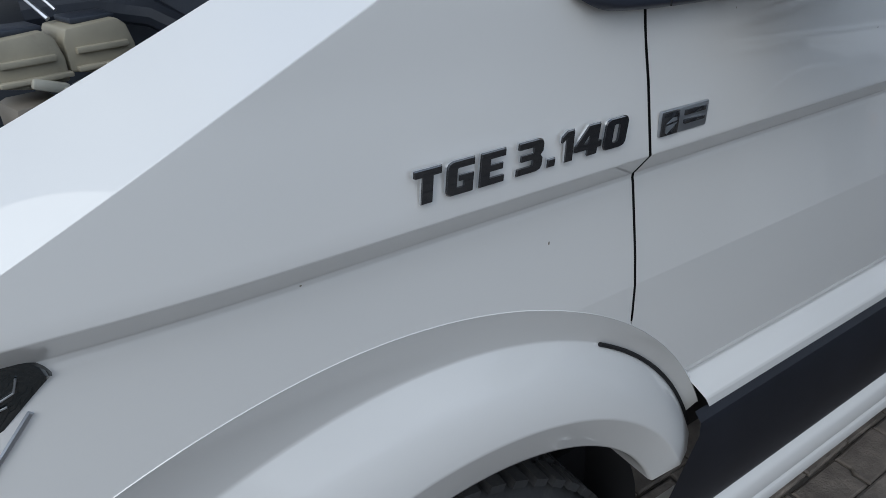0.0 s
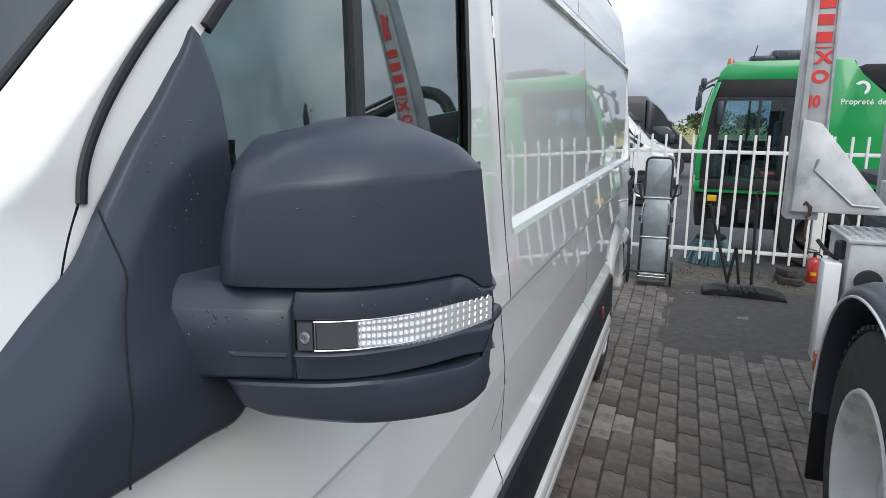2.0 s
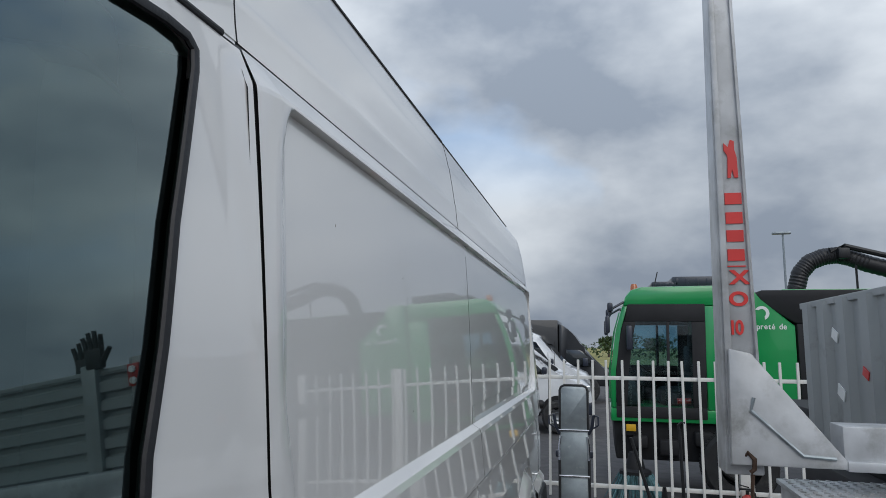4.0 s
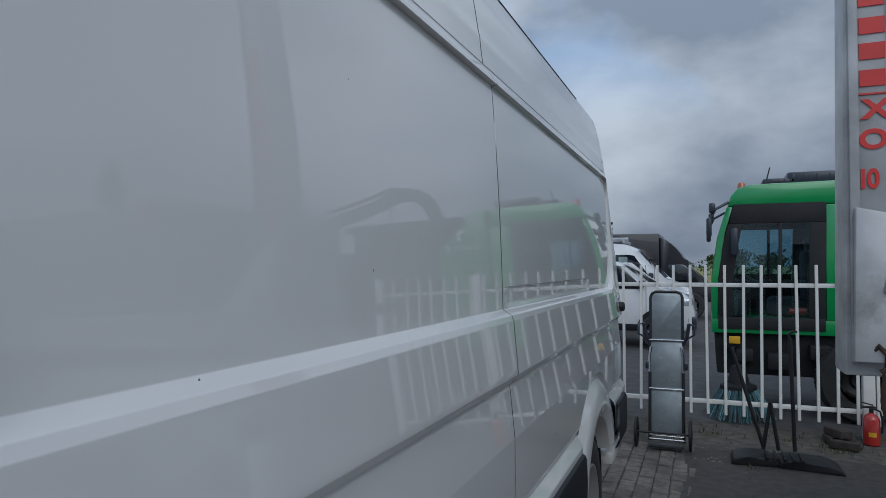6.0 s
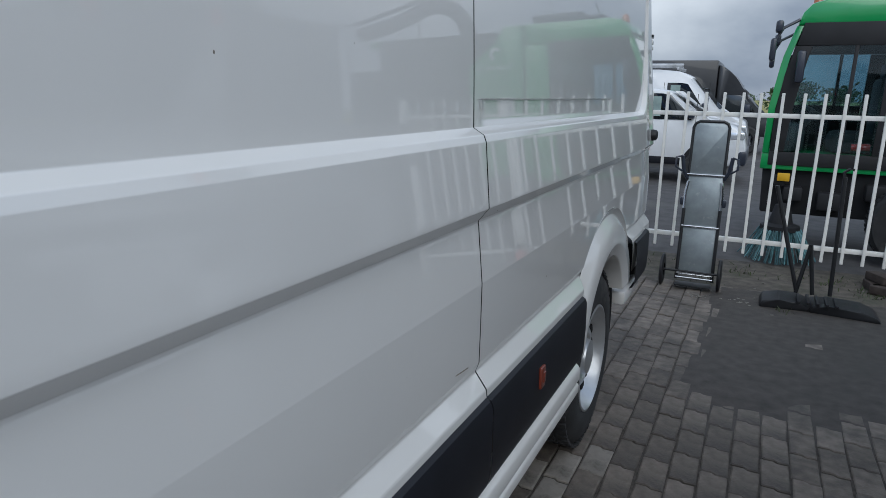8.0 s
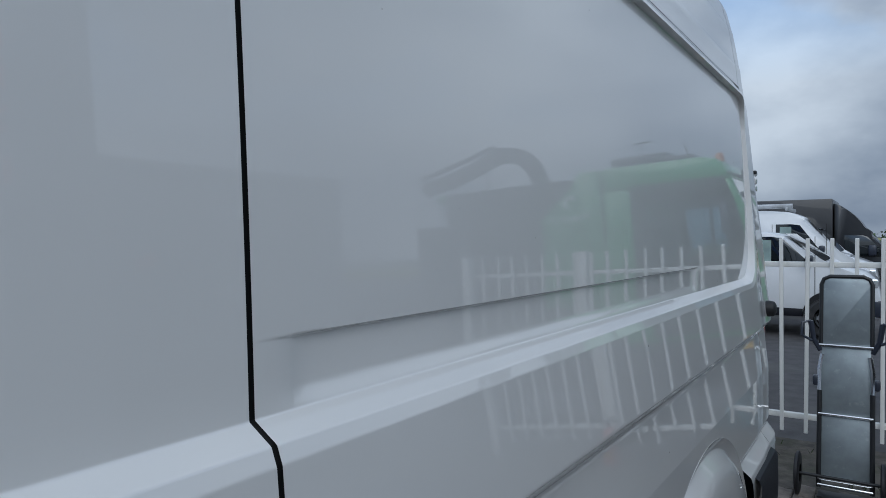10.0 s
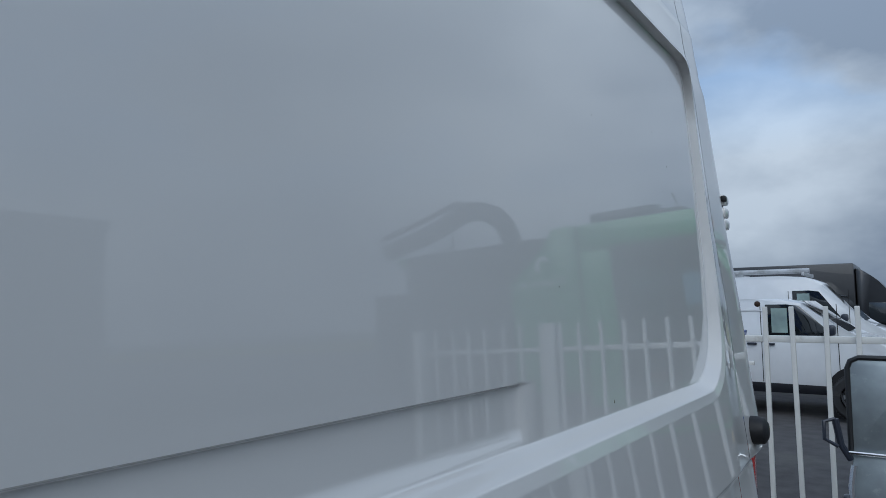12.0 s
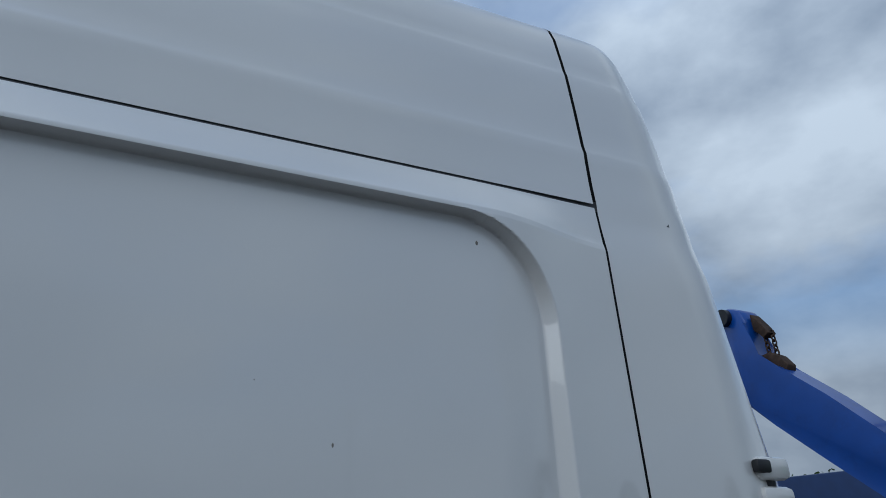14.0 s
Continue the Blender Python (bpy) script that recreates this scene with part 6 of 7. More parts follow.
wheel("sweeper_wheel", (1.72, SY + 0.04, 0.36), 0.37, 0.24, 0.2, sw, 1, "y", BLACK_STEEL, "black sweeper wheel", 6)
wheel("sweeper_wheel", (3.2, SY + 0.04, 0.36), 0.37, 0.24, 0.2, sw, 1, "y", BLACK_STEEL, "black sweeper wheel", 6)
bm = B()
for k in range(150):
    a, r = random.uniform(0, 2 * math.pi), random.uniform(0.10, 0.17)
    p = Vector((0.68 + r * math.cos(a), SY - 0.28 + r * math.sin(a), 0.27))
    q = p + Vector((0.13 * math.cos(a) + random.uniform(-.03, .03), 0.13 * math.sin(a) + random.uniform(-.03, .03), -0.265))
    cyl(bm, p, q, 0.006, 0.004, n=4, caps=False)
brush = part("side_brush", bm, BRISTLE, sw, "round brush with teal and pale bristles")
bm = B()
lathe(bm, [(0.0, 0.001), (0.0, 0.16), (0.04, 0.16), (0.06, 0.10), (0.22, 0.06), (0.24, 0.001)], (0.68, SY - 0.28, 0.26), "z", 24)
part("brush_plate", bm, DARK, brush, "dark brush plate")
pts = [(2.46, 2.0), (2.47, 2.2), (2.52, 2.38), (2.62, 2.50), (2.76, 2.56), (2.90, 2.575), (3.02, 2.545), (3.2, 2.47), (3.5, 2.38), (3.9, 2.30)]
bm = B()
fine = [(np.interp(t, range(len(pts)), [p[0] for p in pts]), np.interp(t, range(len(pts)), [p[1] for p in pts])) for t in np.linspace(0, len(pts) - 1, 90)]
rings = []
for i, (u, v) in enumerate(fine):
    a, b = fine[max(i - 1, 0)], fine[min(i + 1, len(fine) - 1)]
    n = Vector((-(b[1] - a[1]), 0, b[0] - a[0])).normalized()
    r = 0.088 + (0.006 if i % 2 else 0)
    rings.append([Vector((u, SY + 0.3, v)) + r * (math.cos(t) * n + math.sin(t) * Vector((0, 1, 0))) for t in np.linspace(0, 2 * math.pi, 15)[:-1]])
sheet(bm, rings, close=True)
part("suction_hose", bm, RIBBED_BLACK, sw, "thick black ribbed suction hose")
bm = B()
tube(bm, [(2.80, SY + 0.2, 2.62), (2.95, SY + 0.2, 2.66), (3.3, SY + 0.2, 2.56), (3.9, SY + 0.2, 2.42)], 0.03, 8)
box(bm, (2.93, SY + 0.2, 2.58), (0.12, 0.1, 0.12), 0.02)
cyl(bm, (3.05, SY + 0.22, 2.2), (3.05, SY + 0.22, 2.45), 0.012, n=6)
part("hose_boom", bm, BLACK_STEEL, sw, "black boom above the hose")
bm = B()
prism(bm, [(2.04 + 0.075 * math.cos(a), 1.93 + 0.075 * math.sin(a)) for a in np.linspace(-1.2, 2.6, 14)] + [(2.04 + 0.04 * math.cos(a), 1.93 + 0.045 * math.sin(a)) for a in np.linspace(2.4, -0.9, 12)], at_y, SY - 0.004, SY - 0.001)
part("white_mark", bm, WHITE_STICKER, sw, "white crescent mark")
lettering("Propreté de", 0.085, 0.001, Matrix.Translation((1.86, SY - 0.002, 1.76)) @ FACE_Y, WHITE_STICKER, sw, "white_letter", 0.9)

# ---- parked vans and trucks beyond the fence ----
def parked_van(name, x_front, y, length, height, tall, label, mat=None, doors=True):
    """A van seen on its side, with its nose towards +x."""
    e = empty(name, (x_front - length / 2, y + 0.8, 0.0), label, "van")
    L, H = length, height
    f = x_front
    side = [(f - L, 0.30), (f - 0.02, 0.30), (f + 0.0, 0.55), (f - 0.06, 0.80), (f - 0.20, 0.93), (f - 0.55, 1.02), (f - 0.72, 1.06), (f - 1.20, H - 0.06), (f - 1.42, H - 0.01), (f - 1.8, H), (f - L + 0.1, H - 0.01), (f - L, H - 0.10)]
    if tall:
        side = [(f - L, 0.32), (f - 0.02, 0.32), (f, 0.6), (f - 0.07, 0.92), (f - 0.45, 1.08), (f - 0.62, 1.13), (f - 1.15, H - 0.14), (f - 1.40, H - 0.03), (f - 1.8, H), (f - L + 0.12, H), (f - L, H - 0.12)]
    bm = B()
    prism(bm, side, at_y, y, y + 1.6, 0.05)
    body = part("body", bm, mat or PAINT_FAR, e, "painted van body", angle=40)
    k = (H - 1.06) / 0.44 if not tall else 1.0
    wz = 1.02 if not tall else 1.12
    top = H - 0.08 if not tall else H - 0.26
    bm = B()
    prism(bm, [(f - 1.62, wz), (f - 0.86, wz), (f - 0.92, wz + 0.10), (f - 1.22, top - 0.02), (f - 1.36, top), (f - 1.62, top)], at_y, y - 0.012, y + 0.01, 0.006)
    win = part("side_window", bm, CAR_GLASS, e, "dark side window")
    # pale plate before the dark glass, painted as daylight seen through the cab
    bm = B()
    prism(bm, [(f - 1.55, wz + 0.05), (f - 1.36, wz + 0.05), (f - 1.36, top - 0.05), (f - 1.55, top - 0.05)], at_y, y - 0.016, y - 0.0125)
    part("painted_window_view", bm, material(name + "_view", (0.35, 0.45, 0.42), 0.15, var=0.2, coat=1.0), win)
    bm = B()
    ws = [(f - 0.70, 1.075), (f - 1.20, H - 0.045)] if not tall else [(f - 0.60, 1.15), (f - 1.14, H - 0.13)]
    sheet(bm, [[Vector((u + 0.012, yy, v + 0.012)) for yy in np.linspace(y + 0.09, y + 1.5, 6)] for u, v in ((ws[0]), ((ws[0][0] + ws[1][0]) / 2, (ws[0][1] + ws[1][1]) / 2), ws[1])])
    part("windscreen", bm, CAR_GLASS, e, "dark windscreen")
    for x in (f - 0.62, f - L + 0.75):
        bm = B()
        prism(bm, [(x + 0.33 * math.cos(a), 0.33 + 0.33 * math.sin(a)) for a in np.linspace(0, math.pi, 15)], at_y, y - 0.008, y + 0.3)
        part("wheel_housing", bm, DARK, e)
        wheel("car_wheel", (x, y - 0.01, 0.285), 0.285, 0.19, 0.18, e, 1, "y", STEEL_RIM, "wheel with a silver rim", 7)
    bm = B()
    prism(bm, [(f - L + 0.05, 0.29), (f - 0.95, 0.29), (f - 0.95, 0.40), (f - L + 0.05, 0.44)], at_y, y - 0.018, y + 0.01, 0.006)
    part("lower_trim", bm, TRIM, e, "black lower trim")
    for u0, u1 in ((f - 1.685, f - 1.678), (f - 0.80, f - 0.795), (f - 2.75, f - 2.743)):
        bm = B()
        box(bm, ((u0 + u1) / 2, y - 0.001, (0.42 + top) / 2), (0.008, 0.006, top - 0.42), 0.0)
        part("door_gap", bm, GAP, e, "dark door gap")
    for x in (f - 1.58, f - 1.80) if doors else ():
        bm = B()
        box(bm, (x, y - 0.02, wz - 0.10), (0.12, 0.03, 0.03), 0.01)
        part("door_handle", bm, BLACK_PLASTIC, e, "black door handle")
    bm = B()
    box(bm, (f - 0.86, y - 0.09, wz + 0.09), (0.10, 0.14, 0.13), 0.03)
    part("mirror", bm, BLACK_PLASTIC, e, "black mirror")
    bm = B()
    box(bm, (f - 0.16, y + 0.09, 0.79), (0.24, 0.2, 0.13), 0.03)
    part("headlamp", bm, LENS, e, "clear headlamp")
    bm = B()
    box(bm, (f - 0.05, y + 0.8, 0.44), (0.14, 1.62, 0.24), 0.04)
    part("front_bumper", bm, BLACK_PLASTIC, e, "black front bumper")
    return e, body


small, body = parked_van("compact_van", 0.22, 14.2, 3.6, 1.52, False, "white compact panel van parked behind the fence")
bm = B()
for seg in (((-2.45, 0.95), (-1.45, 0.95)), ((-1.45, 0.95), (-1.38, 1.02)), ((-1.38, 1.02), (-1.38, 1.30)), ((-1.38, 1.30), (-1.45, 1.36)), ((-1.45, 1.36), (-2.45, 1.36))):
    cyl(bm, (seg[0][0], 14.197, seg[0][1]), (seg[1][0], 14.197, seg[1][1]), 0.008, n=6)
part("pressed_panel_edge", bm, PAINT_FAR, small, "pressed edge of the side door")
tall_v, body = parked_van("tall_van", 0.15, 17.2, 5.6, 1.93, True, "tall white panel van with a roof rack, parked behind the fence")
bm = B()
cyl(bm, (-3.6, 17.3, 2.01), (-1.2, 17.3, 2.01), 0.045, n=10)
for x in (-3.5, -2.4, -1.3):
    box(bm, (x, 17.9, 1.96), (0.05, 1.3, 0.06), 0.01)
part("roof_rack", bm, ALU, tall_v, "aluminium roof rack with a tube")
bt = empty("box_truck", (-3.0, 22.0, 0.0), "black box truck parked behind the vans", "truck")
bm = B()
box(bm, (-3.48, 22.0, 1.46), (5.4, 2.2, 1.68), 0.03)
part("cargo_box", bm, BOX_BLACK, bt, "black cargo box")
bm = B()
prism(bm, [(-0.77, 0.45), (0.72, 0.45), (0.74, 0.78), (0.60, 0.90), (0.34, 0.98), (0.02, 1.42), (-0.10, 1.50), (-0.17, 1.64), (-0.25, 1.77), (-0.36, 1.91), (-0.49, 2.03), (-0.62, 2.14), (-0.77, 2.22)], at_y, 21.0, 22.9, 0.06)
part("cab", bm, BOX_BLACK, bt, "black cab with a curved wind deflector")
bm = B()
prism(bm, [(-0.56, 0.98), (0.22, 0.98), (0.10, 1.18), (-0.10, 1.42), (-0.20, 1.46), (-0.56, 1.46)], at_y, 20.985, 21.01, 0.01)
part("side_window", bm, CAR_GLASS, bt, "dark cab window")
bm = B()
box(bm, (-0.02, 20.9, 1.12), (0.16, 0.14, 0.24), 0.04)
part("mirror", bm, BLACK_PLASTIC, bt, "black mirror")
for x in (0.0, -4.6):
    wheel("truck_wheel", (x, 21.0, 0.36), 0.36, 0.22, 0.22, bt, 1, "y", STEEL_RIM, "truck wheel", 6)

# ---- blue skip loader with lifting arms ----
crane = empty("skip_loader", (-2.2, 11.2, 0.0), "blue skip loader with a scratched lifting arm and chains", "lifting truck")


def beam(name, pts, mat, label, y0, y1, bevel=0.012):
    bm = B()
    prism(bm, pts, at_y, y0, y1, bevel)
    return part(name, bm, mat, crane, label)


CY = 10.5
arm = beam("lifting_arm", [(-2.50, 2.60), (-2.458, 2.566), (-2.254, 2.404), (-2.002, 2.208), (-1.833, 2.06), (-1.489, 1.769), (-1.209, 1.547), (-1.021, 1.39), (-1.018, 1.321), (-1.071, 1.229), (-1.40, 1.18), (-1.50, 1.36), (-1.596, 1.46), (-1.727, 1.55), (-1.857, 1.674), (-2.14, 1.939), (-2.321, 2.115), (-2.495, 2.241)], BLUE_WORN, "blue lifting arm scratched to bare metal", CY, CY + 0.22, 0.02)
bm = B()
tube(bm, [(-2.42, CY - 0.006, 2.49), (-2.12, CY - 0.006, 2.25), (-1.86, CY - 0.006, 2.03), (-1.62, CY - 0.006, 1.82), (-1.50, CY - 0.006, 1.71)], 0.014, 6)
part("edge_weld", bm, RUST, arm, "rusty weld along the arm")
bm = B()
plate = [(-1.874, 1.89), (-1.86, 1.912), (-1.806, 1.908), (-1.709, 1.835), (-1.505, 1.63), (-1.512, 1.57), (-1.552, 1.521), (-1.618, 1.486), (-1.736, 1.565), (-1.80, 1.69), (-1.845, 1.792)]
prism(bm, plate, at_y, CY - 0.028, CY - 0.003, 0.006)
side_plate = part("side_plate", bm, BLUE_WORN, arm, "worn plate welded to the arm")
bm = B()
tube(bm, [(-1.792, CY - 0.030, 1.800), (-1.75, CY - 0.030, 1.768), (-1.706, CY - 0.030, 1.731)], 0.020, 10, 0.35, (0, 1, 0))
part("slot", bm, DARK, side_plate, "dark slot in the plate")
beam("arm_head", [(-2.867, 2.832), (-2.817, 2.96), (-2.77, 3.005), (-2.66, 2.995), (-2.63, 2.95), (-2.617, 2.886), (-2.592, 2.726), (-2.49, 2.63), (-2.465, 2.45), (-2.50, 2.25), (-2.607, 2.261), (-2.72, 2.41), (-2.775, 2.48), (-2.775, 2.70), (-2.785, 2.80), (-2.84, 2.812)], RUST, "dark rusty arm head", CY + 0.02, CY + 0.18, 0.025)
bm = B()
lathe(bm, [(0.0, 0.062), (0.03, 0.060), (0.032, 0.03), (0.02, 0.028), (0.02, 0.001)], (-2.745, CY + 0.02, 2.90), "y", 18, -1)
part("head_roller", bm, BLACK_STEEL, crane, "black roller in the arm head")
bm = B()
tube(bm, [(-2.565, CY + 0.1, 2.68), (-2.525, CY + 0.1, 2.72), (-2.496, CY + 0.1, 2.775), (-2.513, CY + 0.1, 2.81), (-2.54, CY + 0.1, 2.82), (-2.573, CY + 0.1, 2.805)], 0.011, 8, 1.0, (0, 1, 0))
part("hook", bm, BLACK_STEEL, crane, "black steel hook")


def chain(pts, name, label, size=0.034):
    """A chain of linked rings along a line."""
    p = [Vector(q) for q in pts]
    line = []
    for a, b in zip(p, p[1:]):
        n = max(1, round((b - a).length / (size * 1.35)))
        line += [(a + (b - a) * (i + 0.5) / n, (b - a).normalized()) for i in range(n)]
    bm = B()
    for k, (c, d) in enumerate(line):
        side = d.cross(Vector((0, 1, 0))).normalized()
        if k % 2:
            side = d.cross(side).normalized()
        tube(bm, [c + d * size * math.sin(a) + side * size * 0.62 * math.cos(a) for a in np.linspace(0, 6.2832, 9)], size * 0.24, 5, 1.0, (0.3, 0.7, 0.2))
    return part(name, bm, RUST, crane, label)


chain([(-2.85, CY - 0.01, 2.80), (-2.83, CY - 0.01, 2.57), (-2.79, CY - 0.01, 2.38), (-2.71, CY - 0.01, 2.29), (-2.60, CY - 0.02, 2.26)], "chain", "rusty chain hanging from the arm head", 0.022)
for x in (-2.575, -2.505):
    chain([(x, CY - 0.03, 2.64), (x + 0.01, CY - 0.04, 2.44), (x - 0.015, CY - 0.03, 2.24)], "chain", "rusty chain wound round the arm", 0.036)
arm_2 = beam("second_arm", [(-3.89, 3.50), (-3.826, 3.58), (-3.67, 3.51), (-3.628, 3.40), (-3.614, 3.165), (-3.588, 3.061), (-3.363, 2.914), (-3.026, 2.643), (-2.65, 2.30), (-2.30, 1.97), (-2.073, 1.80), (-1.829, 1.60), (-1.56, 1.40), (-1.57, 1.33), (-2.2, 1.33), (-2.46, 1.64), (-2.77, 1.90), (-3.15, 2.191), (-3.534, 2.494), (-3.812, 2.716), (-3.89, 2.84), (-3.916, 3.042), (-3.888, 3.355)], BLUE, "blue second lifting arm with a bent head", CY - 0.55, CY - 0.33, 0.035)
bm = B()
cyl(bm, (-3.84, CY - 0.60, 3.48), (-3.84, CY - 0.30, 3.48), 0.078, 0.078, 18)
part("head_pin", bm, BLACK_STEEL, arm_2, "black pin through the arm head")
bm = B()
prism(bm, [(-3.62, 3.46), (-3.59, 3.44), (-3.50, 3.31), (-3.46, 3.25), (-3.52, 3.22), (-3.61, 3.31)], at_y, CY - 0.50, CY - 0.40, 0.012)
part("chain_hook", bm, RUST, arm_2, "rusty chain hook on the arm head")
bm = B()
prism(bm, [(-3.59, 3.08), (-3.50, 3.09), (-3.41, 3.04), (-3.34, 2.95), (-3.36, 2.89), (-3.60, 3.03)], at_y, CY - 0.50, CY - 0.40, 0.01)
part("chain_pad", bm, RUST, arm_2, "rusty chain end lying on the arm")
for x in (-3.54, -3.465):
    chain([(x, CY - 0.45, 3.27), (x + 0.01, CY - 0.45, 3.06)], "chain", "short rusty chain at the arm head", 0.030)
beam("pivot_plate", [(-1.622, 1.561), (-1.615, 1.59), (-1.593, 1.603), (-1.517, 1.62), (-1.465, 1.543), (-1.441, 1.323), (-1.378, 1.155), (-1.579, 1.151), (-1.593, 1.373), (-1.55, 1.50), (-1.57, 1.545)], HOSE, "dark blue-grey pivot bracket", CY - 0.10, CY - 0.04)
beam("frame", [(-3.4, 1.04), (-1.12, 1.06), (-1.09, 1.20), (-3.4, 1.24)], BLUE, "blue frame", CY + 0.05, CY + 0.9)
beam("fender", [(-2.35, -0.01), (-1.80, -0.01), (-1.75, 0.42), (-1.95, 0.62), (-2.35, 0.68)], BLUE, "round blue fender", CY - 0.5, CY - 0.1)
beam("side_guard", [(-1.086, 0.40), (-0.98, 0.33), (-0.865, 0.35), (-0.925, 0.48), (-0.98, 0.785), (-1.10, 0.80)], BLUE, "blue side guard", CY - 0.1, CY + 0.05)
beam("underbody", [(-3.3, 0.42), (-1.5, 0.42), (-1.3, 0.7), (-1.25, 1.03), (-3.3, 1.03)], DARK, "dark underbody with hoses", CY + 0.1, CY + 0.8)
bm = B()
box(bm, (-1.60, CY - 0.35, 0.23), (0.90, 0.05, 0.09), 0.008)
part("stripe_bar", bm, BLUE, crane, "blue bar with a yellow stripe")
bm = B()
box(bm, (-1.60, CY - 0.37, 0.195), (0.88, 0.05, 0.03), 0.004)
part("yellow_stripe", bm, YELLOW, crane, "yellow stripe")
bm = B()
for x, z in ((-1.62, 1.10), (-1.50, 1.0), (-1.78, 1.16), (-1.28, 1.2)):
    tube(bm, [(x, CY - 0.08, z + 0.3), (x + 0.05, CY - 0.10, z + 0.1), (x + 0.12, CY - 0.08, z - 0.1), (x + 0.02, CY - 0.06, z - 0.3)], 0.012, 8)
for o in (0.0, 0.02):
    tube(bm, [(-1.03, CY - 0.05, 1.31), (-0.975 + o, CY - 0.08, 1.25), (-0.955 + o, CY - 0.08, 1.16), (-0.985 + o, CY - 0.08, 1.08), (-1.05, CY - 0.05, 1.05)], 0.012, 8)
part("hydraulic_hose", bm, RUBBER, crane, "black hydraulic hoses")
for x, z, r in ((-1.93, 1.40, 0.04), (-1.47, 1.20, 0.04), (-2.1, 0.95, 0.035), (-1.24, 1.36, 0.035)):
    bm = B()
    lathe(bm, [(0.0, r), (0.03, r * 0.95), (0.032, 0.001)], (x, CY - 0.06, z), "y", 14, -1)
    part("pin", bm, GALV, crane, "bright pivot pin")
bm = B()
lathe(bm, [(0.0, 0.085), (0.015, 0.084), (0.016, 0.075), (0.010, 0.070), (0.020, 0.04), (0.022, 0.001)], (-1.54, CY - 0.62, 0.18), "y", 20, -1)
part("rear_light", bm, RED_LENS, crane, "round red rear light")
bm = B()
lathe(bm, [(-0.22, 0.08), (-0.20, 0.095), (0.0, 0.095), (0.005, 0.086)], (-1.54, CY - 0.62, 0.18), "y", 20, -1)
part("light_housing", bm, BLUE, crane, "round blue light housing")
lb = empty("blue_lorry", (-6.5, 16.5, 0.0), "dark blue curtain-sided lorry behind the skip loader", "lorry")
bm = B()
box(bm, (-7.5, 16.5, 1.75), (5.0, 2.4, 1.9), 0.04)
part("curtain_side", bm, LORRY_BLUE, lb, "dark blue tarpaulin side")
bm = B()
box(bm, (-4.2, 16.4, 1.35), (1.4, 2.2, 0.9), 0.12)
part("cab", bm, LORRY_BLUE, lb, "dark blue cab")
bm = B()
box(bm, (-6.0, 16.5, 0.5), (6.0, 2.0, 0.5), 0.05)
part("chassis", bm, DARK, lb, "dark chassis")
lettering("ore.", 0.24, 0.004, Matrix.Translation((-5.9, 15.29, 2.0)) @ FACE_Y, WHITE_STICKER, lb, "white_letter")

# ---- distance: field, hedge, trees, lamps ----
slab("field", -160, 260, 40, 420, 0.4, FIELD, "yellow-green field in the distance", "field")
bm = B()
for k in range(8000):
    x = random.uniform(-40, 120)
    y = random.uniform(62, 74)
    h = 1.1 + 0.7 * noise.noise((x * 0.09, 0, 0)) + 0.6 * noise.noise((x * 0.35, 3, 0))
    c = Vector((x, y, 0.4 + random.uniform(0.1, 1.0) * max(h, 0.3) * 1.5))
    s = random.uniform(0.07, 0.18)
    n1 = Vector((random.uniform(-1, 1), random.uniform(-1, 1), random.uniform(-1, 1))).normalized()
    n2 = n1.orthogonal()
    n3 = n1.cross(n2)
    vs = [bm.verts.new(c + s * (math.cos(a) * n2 + math.sin(a) * n3 * 0.6)) for a in (0, 1.2, 2.5, 3.7, 5.0)]
    bm.faces.new(vs)
hedge = tagged(part("hedge", bm, LEAF, smooth=False), "low dark hedge at the far edge of the field", "hedge", "", "stuff")


def tree(x, y, h, r):
    e = empty("tree", (x, y, 0.4), "small dark leafy tree beyond the field", "tree", "far trees")
    bm = B()
    cyl(bm, (x, y, 0.3), (x, y, 0.4 + h * 0.55), 0.16, 0.06, 8)
    for k in range(5):
        a = k * 1.3
        cyl(bm, (x, y, 0.4 + h * (0.25 + 0.06 * k)), (x + r * 0.7 * math.cos(a), y + r * 0.7 * math.sin(a), 0.4 + h * (0.55 + 0.07 * k)), 0.05, 0.02, 6)
    part("trunk", bm, BARK, e, "thin brown trunk")
    bm = B()
    for k in range(1000):
        d = Vector((random.gauss(0, 1), random.gauss(0, 1), random.gauss(0, 1))).normalized() * (random.random() ** 0.5)
        bulge = 0.75 + 0.45 * noise.noise(d * 1.6 + Vector((x, y, 0)))
        c = Vector((x, y, 0.4 + h * 0.62)) + Vector((d.x * r, d.y * r, d.z * h * 0.42)) * bulge
        s = random.uniform(0.06, 0.15)
        n1 = Vector((random.uniform(-1, 1), random.uniform(-1, 1), random.uniform(-1, 1))).normalized()
        n2 = n1.orthogonal()
        n3 = n1.cross(n2)
        bm.faces.new([bm.verts.new(c + s * (math.cos(a) * n2 + math.sin(a) * n3 * 0.6)) for a in (0, 1.2, 2.5, 3.7, 5.0)])
    part("crown", bm, LEAF, e, "dark green crown", smooth=False)


